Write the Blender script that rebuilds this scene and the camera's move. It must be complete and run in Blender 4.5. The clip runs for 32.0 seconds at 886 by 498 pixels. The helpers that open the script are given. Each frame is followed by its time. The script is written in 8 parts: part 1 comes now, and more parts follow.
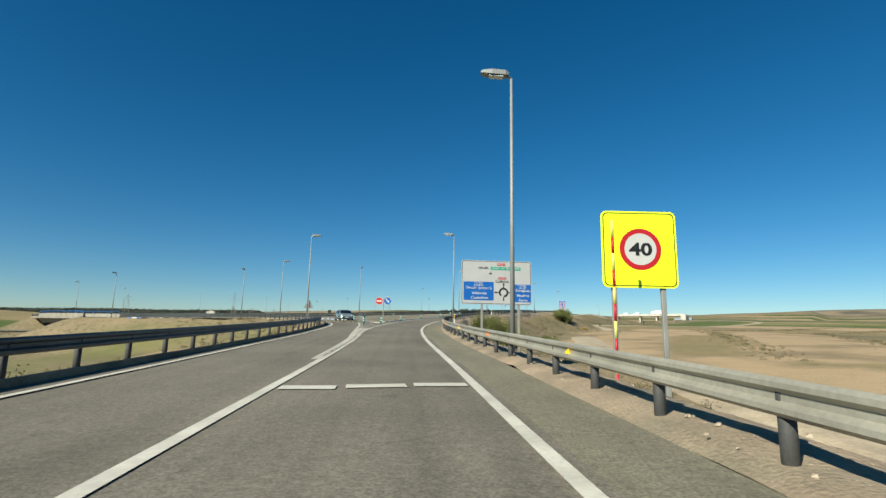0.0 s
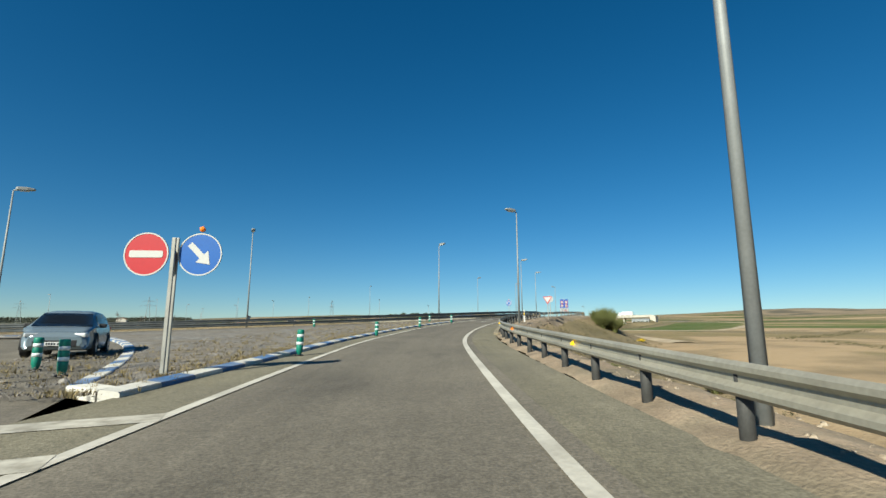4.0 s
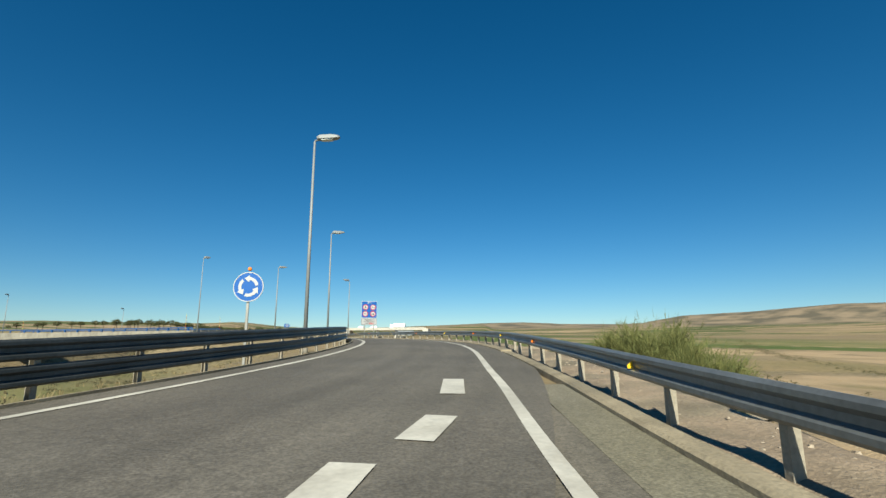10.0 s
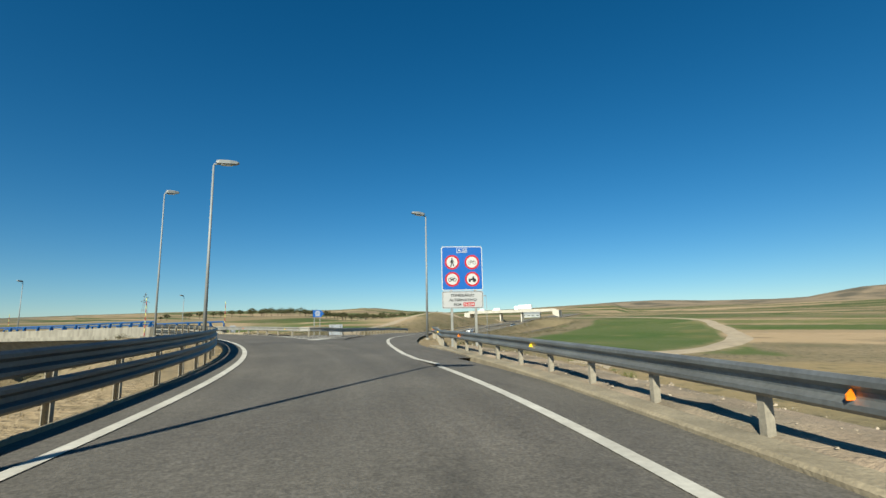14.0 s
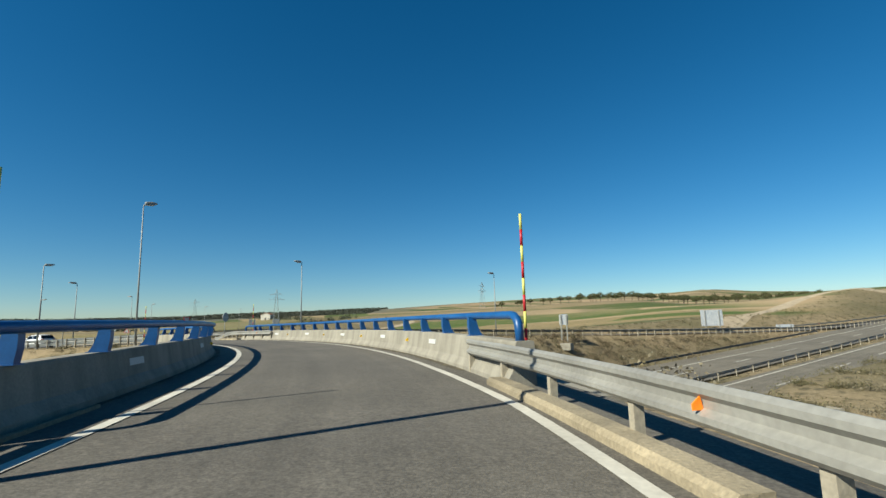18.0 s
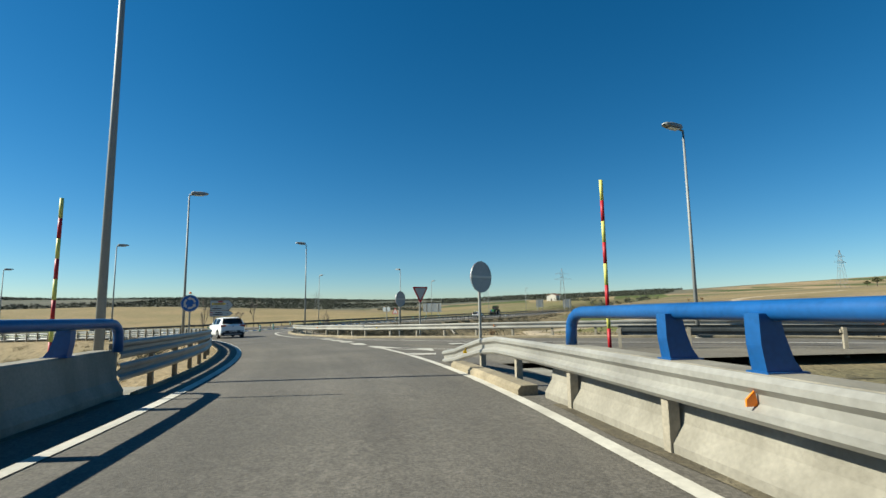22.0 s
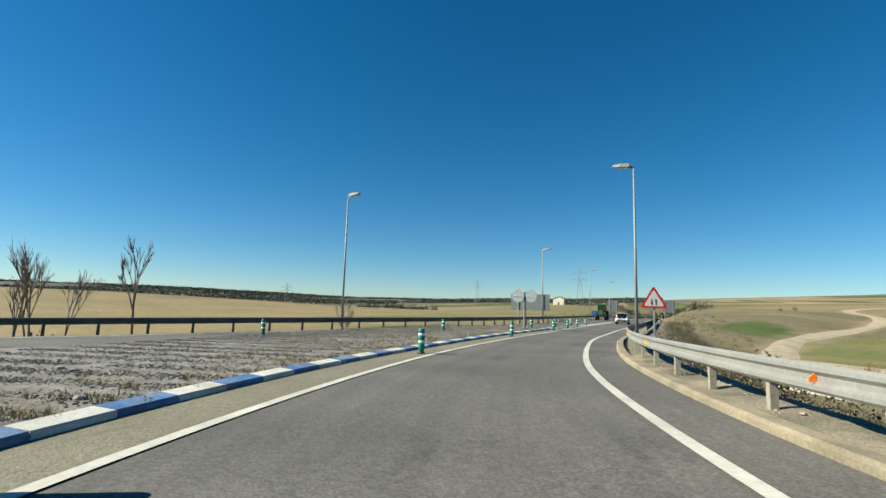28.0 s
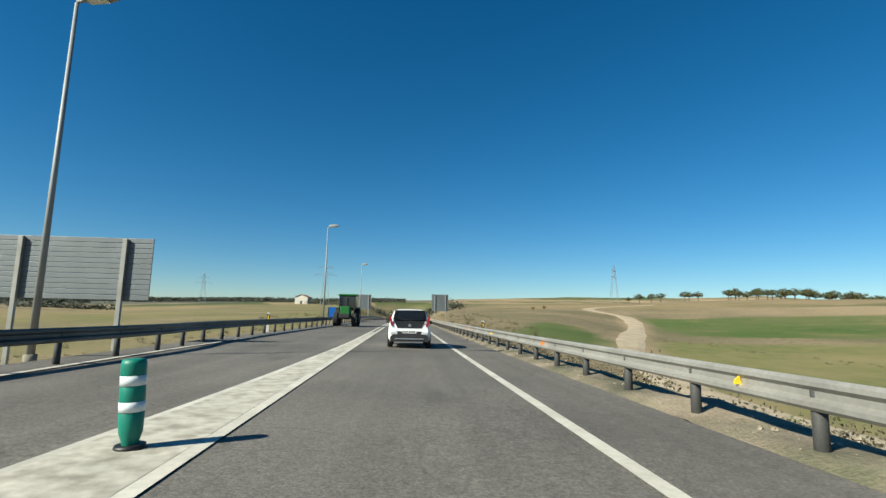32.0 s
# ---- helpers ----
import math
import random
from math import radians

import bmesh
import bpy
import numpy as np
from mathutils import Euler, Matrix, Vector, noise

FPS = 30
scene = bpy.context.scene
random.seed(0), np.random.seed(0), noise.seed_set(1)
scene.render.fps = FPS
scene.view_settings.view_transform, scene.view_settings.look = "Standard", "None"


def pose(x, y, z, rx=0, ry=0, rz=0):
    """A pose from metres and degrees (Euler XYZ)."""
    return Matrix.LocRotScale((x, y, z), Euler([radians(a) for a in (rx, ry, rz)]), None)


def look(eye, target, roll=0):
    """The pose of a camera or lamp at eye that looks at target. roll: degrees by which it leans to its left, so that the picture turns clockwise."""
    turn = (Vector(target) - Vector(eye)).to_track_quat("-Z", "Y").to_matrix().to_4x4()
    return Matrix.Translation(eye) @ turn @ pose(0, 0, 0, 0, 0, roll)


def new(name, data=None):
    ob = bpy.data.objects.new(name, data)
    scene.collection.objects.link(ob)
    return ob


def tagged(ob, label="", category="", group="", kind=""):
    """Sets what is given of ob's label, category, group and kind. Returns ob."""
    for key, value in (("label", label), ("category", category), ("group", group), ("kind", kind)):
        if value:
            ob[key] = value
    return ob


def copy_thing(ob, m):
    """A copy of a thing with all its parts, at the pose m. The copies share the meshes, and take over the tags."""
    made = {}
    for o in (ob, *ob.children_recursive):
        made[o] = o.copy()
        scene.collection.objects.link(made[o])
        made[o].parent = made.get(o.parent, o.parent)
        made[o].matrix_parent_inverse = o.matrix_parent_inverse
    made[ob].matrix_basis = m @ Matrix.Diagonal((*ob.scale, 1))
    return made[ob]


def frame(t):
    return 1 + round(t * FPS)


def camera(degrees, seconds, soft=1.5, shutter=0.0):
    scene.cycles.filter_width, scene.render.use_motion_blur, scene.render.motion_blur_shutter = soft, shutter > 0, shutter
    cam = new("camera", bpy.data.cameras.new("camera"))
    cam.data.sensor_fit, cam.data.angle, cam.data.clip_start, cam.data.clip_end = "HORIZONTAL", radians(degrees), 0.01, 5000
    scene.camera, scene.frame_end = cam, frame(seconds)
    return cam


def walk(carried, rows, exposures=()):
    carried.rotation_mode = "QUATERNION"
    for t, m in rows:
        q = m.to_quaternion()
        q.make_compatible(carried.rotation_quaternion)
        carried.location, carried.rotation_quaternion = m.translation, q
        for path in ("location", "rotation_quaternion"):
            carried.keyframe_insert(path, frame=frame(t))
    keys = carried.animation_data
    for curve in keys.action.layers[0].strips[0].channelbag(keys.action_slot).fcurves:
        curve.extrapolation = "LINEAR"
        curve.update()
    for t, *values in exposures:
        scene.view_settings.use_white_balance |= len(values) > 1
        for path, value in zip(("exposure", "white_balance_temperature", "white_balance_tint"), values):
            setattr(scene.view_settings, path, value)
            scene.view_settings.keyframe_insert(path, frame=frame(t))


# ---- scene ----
cam = camera(84.0, 32.0, soft=1.5)
PATH = [
    (0.0, 0.000, 0.000, 1.200, 0.865, 9.439, 1.016),
    (0.5, -0.598, 6.287, 1.389, 1.145, 9.342, 0.913),
    (1.0, -1.191, 12.508, 1.575, 1.222, 9.148, 0.862),
    (1.5, -1.803, 18.643, 1.763, 0.979, 9.103, 0.487),
    (2.0, -2.372, 24.678, 1.964, 0.416, 9.406, 0.363),
    (2.5, -2.828, 30.618, 2.189, -0.465, 9.451, 0.401),
    (3.0, -3.170, 36.475, 2.428, -1.548, 9.340, 0.458),
    (3.5, -3.339, 42.251, 2.676, -3.301, 9.611, 0.103),
    (4.0, -3.285, 47.936, 2.929, -5.410, 9.965, -0.006),
    (4.5, -3.040, 53.516, 3.185, -7.311, 10.086, -0.116),
    (5.0, -2.644, 58.981, 3.438, -8.844, 9.945, -0.255),
    (5.5, -2.123, 64.317, 3.686, -10.238, 9.549, -0.458),
    (6.0, -1.470, 69.505, 3.931, -12.095, 9.526, -0.573),
    (6.5, -0.620, 74.512, 4.186, -14.195, 9.868, 0.053),
    (7.0, 0.453, 79.305, 4.447, -16.959, 10.045, 0.298),
    (7.5, 1.690, 83.891, 4.720, -19.442, 10.234, -0.039),
    (8.0, 3.064, 88.343, 4.987, -21.711, 10.828, 0.028),
    (8.5, 4.611, 92.735, 5.248, -23.951, 10.867, 0.106),
    (9.0, 6.351, 97.139, 5.506, -26.442, 10.881, -0.118),
    (9.5, 8.336, 101.542, 5.766, -29.480, 10.887, -0.024),
    (10.0, 10.598, 105.887, 6.033, -32.832, 11.049, -0.164),
    (10.5, 13.265, 110.101, 6.304, -36.125, 10.820, -0.718),
    (11.0, 16.010, 114.345, 6.570, -36.886, 10.464, -1.306),
    (11.5, 18.724, 118.678, 6.818, -35.817, 10.177, -1.109),
    (12.0, 21.343, 123.128, 7.044, -33.904, 10.019, -1.304),
    (12.5, 23.728, 127.758, 7.245, -30.870, 9.710, -1.035),
    (13.0, 25.801, 132.635, 7.424, -27.454, 9.622, -1.264),
    (13.5, 27.614, 137.801, 7.575, -23.270, 9.311, -1.019),
    (14.0, 29.096, 143.230, 7.714, -18.692, 9.152, -1.136),
    (14.5, 30.187, 148.834, 7.842, -13.927, 8.860, -1.073),
    (15.0, 30.856, 154.490, 7.959, -9.826, 8.420, -0.841),
    (15.5, 31.091, 160.117, 8.069, -5.970, 7.836, -0.842),
    (16.0, 30.916, 165.686, 8.184, -1.508, 8.398, -0.709),
    (16.5, 30.288, 171.158, 8.309, 3.336, 8.736, -0.753),
    (17.0, 29.200, 176.495, 8.437, 8.324, 8.611, -0.986),
    (17.5, 27.675, 181.659, 8.561, 13.204, 8.176, -1.464),
    (18.0, 25.739, 186.620, 8.676, 17.722, 8.341, -1.542),
    (18.5, 23.439, 191.357, 8.765, 22.208, 8.145, -1.174),
    (19.0, 20.812, 195.851, 8.823, 26.646, 8.124, -0.838),
    (19.5, 17.867, 200.085, 8.848, 30.922, 6.689, -0.607),
    (20.0, 14.623, 204.059, 8.846, 34.885, 6.533, -0.884),
    (20.5, 11.135, 207.828, 8.831, 38.586, 6.707, -0.716),
    (21.0, 7.414, 211.406, 8.811, 42.191, 6.831, -0.836),
    (21.5, 3.459, 214.771, 8.781, 45.754, 6.908, -0.791),
    (22.0, -0.697, 217.851, 8.749, 49.654, 6.924, -0.868),
    (22.5, -5.014, 220.605, 8.713, 53.623, 7.374, -0.879),
    (23.0, -9.513, 223.021, 8.648, 57.754, 6.399, -0.364),
    (23.5, -14.105, 225.142, 8.560, 61.384, 6.161, -0.035),
    (24.0, -18.763, 226.968, 8.457, 64.956, 6.254, 0.172),
    (24.5, -23.541, 228.514, 8.350, 68.230, 6.261, 0.335),
    (25.0, -28.469, 229.877, 8.248, 70.301, 6.397, 0.510),
    (25.5, -33.603, 231.144, 8.148, 71.398, 6.546, 0.453),
    (26.0, -38.972, 232.478, 8.039, 71.145, 6.373, 0.530),
    (26.5, -44.486, 234.082, 7.929, 68.131, 6.304, 0.740),
    (27.0, -49.959, 236.226, 7.824, 62.104, 6.354, 1.135),
    (27.5, -55.159, 239.090, 7.730, 54.051, 6.545, 1.814),
    (28.0, -59.890, 242.693, 7.653, 46.303, 7.070, 1.574),
    (28.5, -64.098, 246.923, 7.597, 38.836, 7.292, 1.449),
    (29.0, -67.819, 251.687, 7.552, 31.527, 7.552, 1.446),
    (29.5, -71.032, 256.984, 7.532, 25.334, 7.709, 1.001),
    (30.0, -73.796, 262.749, 7.536, 20.361, 7.956, 0.628),
    (30.5, -76.345, 268.748, 7.551, 18.006, 7.785, 0.950),
    (31.0, -78.671, 274.848, 7.584, 17.469, 7.941, 0.769),
    (31.5, -81.045, 280.838, 7.615, 17.475, 7.878, 1.053),
    (32.0, -83.429, 286.700, 7.641, 17.778, 7.826, 1.229),
]


def bearing(x, y, z, yaw, pitch, roll):
    """A pose from a place, a turn to the left of north, a tilt up and a lean, in degrees."""
    return Matrix.Translation((x, y, z)) @ Euler((0, 0, radians(yaw))).to_matrix().to_4x4() @ Euler((radians(90 + pitch), 0, 0)).to_matrix().to_4x4() @ Euler((0, 0, radians(roll))).to_matrix().to_4x4()


walk(cam, [(t, bearing(*r)) for t, *r in PATH], exposures=[(0.0, 0.85, 6400, 2), (15.0, 0.86, 6400, 2), (19.0, 0.97, 6400, 2), (22.0, 1.05, 6400, 2), (25.0, 1.18, 6400, 2), (28.0, 1.12, 6400, 2), (32.0, 1.02, 6400, 2)])

# ---- world, sun ----
SUN_AZ, SUN_EL = 219.0, 35.0
world = bpy.data.worlds.new("sky")
scene.world = world
world.use_nodes = True
wn = world.node_tree
sky = wn.nodes.new("ShaderNodeTexSky")
sky.sky_type = "NISHITA"
sky.sun_disc = False
sky.sun_elevation = radians(SUN_EL)
sky.sun_rotation = radians(SUN_AZ)
sky.altitude = 900
sky.air_density = 1.0
sky.dust_density = 0.2
sky.ozone_density = 5.0
deep = wn.nodes.new("ShaderNodeHueSaturation")
deep.inputs["Hue"].default_value, deep.inputs["Saturation"].default_value = 0.4945, 1.28
wn.links.new(sky.outputs[0], deep.inputs["Color"])
wn.links.new(deep.outputs[0], wn.nodes["Background"].inputs[0])
wn.nodes["Background"].inputs[1].default_value = 0.05
sun_data = bpy.data.lights.new("sun", "SUN")
sun_data.energy, sun_data.angle, sun_data.color = 5.0, radians(0.53), (1.0, 0.93, 0.8)
sun_ob = new("sun", sun_data)
sx, sy = math.sin(radians(SUN_AZ)), math.cos(radians(SUN_AZ))
sun_ob.matrix_world = look((sx * 50, sy * 50, 50 * math.tan(radians(SUN_EL))), (0, 0, 0))


# ---- materials ----
def mat(name, base, rough=0.7, metal=0.0, vary=0.15, scale=8.0, bump=0.2, fine=90.0, tint=None, tint_scale=0.6, tint_amount=0.5, spec=0.4, random_amount=0.0, stretch=None, wear=False):
    """A surface with variation at two scales, a second tone in patches and fine relief."""
    m = bpy.data.materials.new(name)
    m.use_nodes = True
    n, l = m.node_tree.nodes, m.node_tree.links
    b = n["Principled BSDF"]
    b.inputs["Roughness"].default_value, b.inputs["Metallic"].default_value = rough, metal
    b.inputs["Specular IOR Level"].default_value = spec
    co = n.new("ShaderNodeTexCoord")
    big, small = n.new("ShaderNodeTexNoise"), n.new("ShaderNodeTexNoise")
    for t, s in ((big, scale), (small, fine)):
        t.inputs["Scale"].default_value, t.inputs["Detail"].default_value = s, 6
        l.new(co.outputs["Object"], t.inputs["Vector"])
    ramp = n.new("ShaderNodeMapRange")
    ramp.inputs[1].default_value, ramp.inputs[2].default_value = 0.3, 0.7
    ramp.inputs[3].default_value, ramp.inputs[4].default_value = 1 - vary, 1 + vary
    l.new(big.outputs["Fac"], ramp.inputs[0])
    ramp2 = n.new("ShaderNodeMapRange")
    ramp2.inputs[1].default_value, ramp2.inputs[2].default_value = 0.3, 0.7
    ramp2.inputs[3].default_value, ramp2.inputs[4].default_value = 1 - vary * 0.7, 1 + vary * 0.7
    l.new(small.outputs["Fac"], ramp2.inputs[0])
    mul = n.new("ShaderNodeMath")
    mul.operation = "MULTIPLY"
    l.new(ramp.outputs[0], mul.inputs[0])
    l.new(ramp2.outputs[0], mul.inputs[1])
    last = mul.outputs[0]
    if random_amount:
        info, r3, m3 = n.new("ShaderNodeObjectInfo"), n.new("ShaderNodeMapRange"), n.new("ShaderNodeMath")
        r3.inputs[3].default_value, r3.inputs[4].default_value = 1 - random_amount, 1 + random_amount
        l.new(info.outputs["Random"], r3.inputs[0])
        m3.operation = "MULTIPLY"
        l.new(last, m3.inputs[0])
        l.new(r3.outputs[0], m3.inputs[1])
        last = m3.outputs[0]
    if wear:
        last = road_wear(n, l, co, last)
    tone = n.new("ShaderNodeMix")
    tone.data_type = "RGBA"
    tone.inputs["A"].default_value = (*base, 1)
    tone.inputs["B"].default_value = (*(tint or base), 1)
    patch, pr = n.new("ShaderNodeTexNoise"), n.new("ShaderNodeMapRange")
    patch.inputs["Scale"].default_value, patch.inputs["Detail"].default_value = tint_scale, 4
    if stretch:
        mp = n.new("ShaderNodeMapping")
        mp.inputs["Scale"].default_value = stretch
        l.new(co.outputs["Object"], mp.inputs["Vector"])
        l.new(mp.outputs[0], patch.inputs["Vector"])
    else:
        l.new(co.outputs["Object"], patch.inputs["Vector"])
    pr.inputs[1].default_value, pr.inputs[2].default_value, pr.inputs[4].default_value = 0.42, 0.66, tint_amount
    l.new(patch.outputs["Fac"], pr.inputs[0])
    l.new(pr.outputs[0], tone.inputs["Factor"])
    out = n.new("ShaderNodeMix")
    out.data_type, out.blend_type = "RGBA", "MULTIPLY"
    out.inputs["Factor"].default_value = 1
    l.new(tone.outputs["Result"], out.inputs["A"])
    l.new(last, out.inputs["B"])
    l.new(out.outputs["Result"], b.inputs["Base Color"])
    if bump:
        bp = n.new("ShaderNodeBump")
        bp.inputs["Strength"].default_value, bp.inputs["Distance"].default_value = bump, 0.02
        l.new(small.outputs["Fac"], bp.inputs["Height"])
        l.new(bp.outputs[0], b.inputs["Normal"])
    return m


def road_wear(n, l, co, last):
    """Streaks along the lane, dark blotches in the wheel tracks and thin cracks."""
    lane = n.new("ShaderNodeAttribute")
    lane.attribute_name = "lane"

    def times(value, low, high, a, b):
        r, m = n.new("ShaderNodeMapRange"), n.new("ShaderNodeMath")
        r.inputs[1].default_value, r.inputs[2].default_value, r.inputs[3].default_value, r.inputs[4].default_value = low, high, a, b
        l.new(value, r.inputs[0])
        m.operation = "MULTIPLY"
        l.new(last, m.inputs[0])
        l.new(r.outputs[0], m.inputs[1])
        return m.outputs[0]

    for scale, low, high, a, b in (((0.02, 1.6, 1), 0.3, 0.7, 0.86, 1.13), ((0.25, 0.9, 1), 0.6, 0.74, 1.0, 0.74), ((0.9, 2.6, 1), 0.64, 0.74, 1.0, 0.8)):
        mp, t = n.new("ShaderNodeMapping"), n.new("ShaderNodeTexNoise")
        mp.inputs["Scale"].default_value = scale
        l.new(lane.outputs["Vector"], mp.inputs["Vector"])
        l.new(mp.outputs[0], t.inputs["Vector"])
        t.inputs["Scale"].default_value, t.inputs["Detail"].default_value = 1.0, 5
        last = times(t.outputs["Fac"], low, high, a, b)
    for scale, low, high, a, b in ((11.0, 0.3, 0.7, 0.84, 1.16), (34.0, 0.34, 0.66, 0.72, 1.28)):
        t = n.new("ShaderNodeTexNoise")
        t.inputs["Scale"].default_value, t.inputs["Detail"].default_value = scale, 4
        l.new(co.outputs["Object"], t.inputs["Vector"])
        last = times(t.outputs["Fac"], low, high, a, b)
    warp, add, v = n.new("ShaderNodeTexNoise"), n.new("ShaderNodeMix"), n.new("ShaderNodeTexVoronoi")
    warp.inputs["Scale"].default_value = 0.8
    l.new(co.outputs["Object"], warp.inputs["Vector"])
    add.data_type, add.blend_type = "RGBA", "ADD"
    add.inputs["Factor"].default_value = 0.9
    l.new(co.outputs["Object"], add.inputs["A"])
    l.new(warp.outputs["Color"], add.inputs["B"])
    v.feature = "DISTANCE_TO_EDGE"
    v.inputs["Scale"].default_value = 0.11
    l.new(add.outputs["Result"], v.inputs["Vector"])
    return times(v.outputs["Distance"], 0.0, 0.0022, 0.82, 1.0)


def plain(name, base, rough=0.4, metal=0.0, emit=0.0, spec=0.5):
    m = bpy.data.materials.new(name)
    m.use_nodes = True
    b = m.node_tree.nodes["Principled BSDF"]
    b.inputs["Base Color"].default_value = (*base, 1)
    b.inputs["Roughness"].default_value, b.inputs["Metallic"].default_value = rough, metal
    b.inputs["Specular IOR Level"].default_value = spec
    if emit:
        b.inputs["Emission Color"].default_value, b.inputs["Emission Strength"].default_value = (*base, 1), emit
    return m


ASPHALT = mat("asphalt", (0.133, 0.117, 0.09), 0.85, vary=0.17, scale=0.35, fine=75, bump=0.3, tint=(0.105, 0.092, 0.072), tint_scale=0.12, tint_amount=0.7, wear=True)
ASPHALT_EXIT = mat("asphalt_exit", (0.106, 0.097, 0.085), 0.84, vary=0.17, scale=0.35, fine=75, bump=0.3, tint=(0.082, 0.075, 0.067), tint_scale=0.12, tint_amount=0.7, wear=True)
ASPHALT_RING = mat("asphalt_ring", (0.094, 0.084, 0.07), 0.82, vary=0.18, scale=0.35, fine=75, bump=0.3, tint=(0.118, 0.103, 0.08), tint_scale=0.1, tint_amount=0.5, wear=True)
SHOULDER = mat("shoulder", (0.155, 0.139, 0.094), 0.9, vary=0.14, scale=0.5, fine=40, bump=0.5, tint=(0.122, 0.111, 0.087), tint_scale=0.2, wear=True)
LINE = mat("road_paint", (0.47, 0.445, 0.386), 0.7, vary=0.14, scale=1.2, fine=14, bump=0.2, tint=(0.353, 0.328, 0.277), tint_scale=1.1, tint_amount=0.7)
STEEL = mat("galvanised_steel", (0.437, 0.445, 0.437), 0.5, 0.55, vary=0.1, scale=2, fine=25, bump=0.05, tint=(0.386, 0.378, 0.344), tint_scale=0.8)
SIGN_POST = mat("dull_sign_post", (0.27, 0.27, 0.25), 0.55, 0.35, vary=0.15, scale=2, fine=25, bump=0.05, tint=(0.22, 0.21, 0.18), tint_scale=0.8)
# near-black zinc: the shade on rails turned from the sun is in the colour
RAIL_SHADED = mat("shaded_zinc", (0.085, 0.092, 0.094), 0.45, 0.55, vary=0.25, scale=1.2, fine=18, bump=0.05, tint=(0.055, 0.062, 0.062), tint_scale=0.7)
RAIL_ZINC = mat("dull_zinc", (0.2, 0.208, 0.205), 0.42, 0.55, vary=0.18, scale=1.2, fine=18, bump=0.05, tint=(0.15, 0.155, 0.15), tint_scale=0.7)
RAIL_PALE = mat("bright_zinc", (0.31, 0.3, 0.27), 0.5, 0.42, vary=0.14, scale=1.2, fine=18, bump=0.05, tint=(0.25, 0.24, 0.215), tint_scale=0.7)
RAIL = mat("guardrail_steel", (0.345, 0.325, 0.265), 0.48, 0.42, vary=0.14, scale=1.2, fine=18, bump=0.05, tint=(0.27, 0.255, 0.21), tint_scale=0.7)
POST_DARK = mat("dark_post", (0.042, 0.042, 0.04), 0.7, vary=0.25, scale=3, fine=30)
POST_LIGHT = mat("dusty_post", (0.269, 0.239, 0.185), 0.75, 0.1, vary=0.2, scale=3, fine=30)
CONCRETE = mat("concrete", (0.227, 0.21, 0.172), 0.9, vary=0.14, scale=0.8, fine=25, bump=0.3, tint=(0.16, 0.147, 0.118), tint_scale=1.0, tint_amount=0.9, stretch=(2.2, 2.2, 0.5))
WORN_PAINT = mat("worn_paint", (0.42, 0.395, 0.336), 0.8, vary=0.2, scale=1.0, fine=9, bump=0.3, tint=(0.185, 0.168, 0.13), tint_scale=4.0, tint_amount=0.75)
KERB_DUSTY = mat("dusty_kerb", (0.235, 0.195, 0.13), 0.95, vary=0.25, scale=1.5, fine=25, bump=0.6, tint=(0.17, 0.145, 0.1), tint_scale=0.6, tint_amount=0.8)
KERB_WHITE = mat("kerb_white", (0.521, 0.504, 0.454), 0.8, vary=0.15, scale=2, fine=20, tint=(0.353, 0.328, 0.277), tint_scale=1.4)
KERB_BLUE = mat("kerb_blue", (0.05, 0.126, 0.269), 0.75, vary=0.25, scale=2, fine=20, tint=(0.227, 0.252, 0.302), tint_scale=1.4, tint_amount=0.6)
BLUE_STEEL = mat("blue_paint_steel", (0.007, 0.066, 0.21), 0.38, vary=0.16, scale=1.5, fine=20, bump=0.03, tint=(0.025, 0.092, 0.235))
SIGN_BLUE = mat("sign_blue", (0.004, 0.082, 0.32), 0.45, vary=0.06, scale=0.8, fine=12, bump=0)
SIGN_WHITE = mat("sign_white", (0.42, 0.42, 0.403), 0.5, vary=0.04, scale=0.8, fine=12, bump=0)
BOARD_WHITE = mat("board_white", (0.33, 0.335, 0.335), 0.5, vary=0.05, scale=0.8, fine=12, bump=0)
SIGN_YELLOW_PALE = mat("pole_pale_yellow", (0.504, 0.487, 0.118), 0.5, vary=0.06, bump=0)
SIGN_RED = mat("sign_red", (0.353, 0.008, 0.015), 0.5, vary=0.06, scale=0.8, fine=12, bump=0)
SIGN_YELLOW = mat("sign_fluorescent_yellow", (0.75, 0.88, 0.015), 0.5, vary=0.04, scale=0.8, fine=12, bump=0)
SIGN_GREEN = mat("sign_green", (0.008, 0.252, 0.168), 0.5, vary=0.05, bump=0)
CRACK = mat("crack_dirt", (0.02, 0.019, 0.017), 0.95, vary=0.3, scale=4, fine=30)
BOARD_PALE = mat("pale_board_back", (0.42, 0.44, 0.46), 0.6, 0.3, vary=0.12, scale=2, fine=30)
BOARD_BACK = mat("board_back_aluminium", (0.143, 0.16, 0.168), 0.55, 0.4, vary=0.1, scale=1.5, fine=15, bump=0)
SIGN_BACK = mat("sign_back_aluminium", (0.277, 0.302, 0.311), 0.55, 0.4, vary=0.08, scale=1.5, fine=15, bump=0)
BLACK = mat("black_paint", (0.01, 0.01, 0.011), 0.5, vary=0.1, bump=0)
BOLLARD_GREEN = mat("bollard_green", (0.005, 0.151, 0.105), 0.5, vary=0.15, scale=4, fine=20, bump=0.05)
REFLECT_WHITE = mat("reflective_white", (0.55, 0.6, 0.6), 0.4, vary=0.1, scale=5, fine=30, bump=0)
ORANGE = mat("orange_reflector", (0.85, 0.2, 0.01), 0.4, vary=0.1, bump=0)
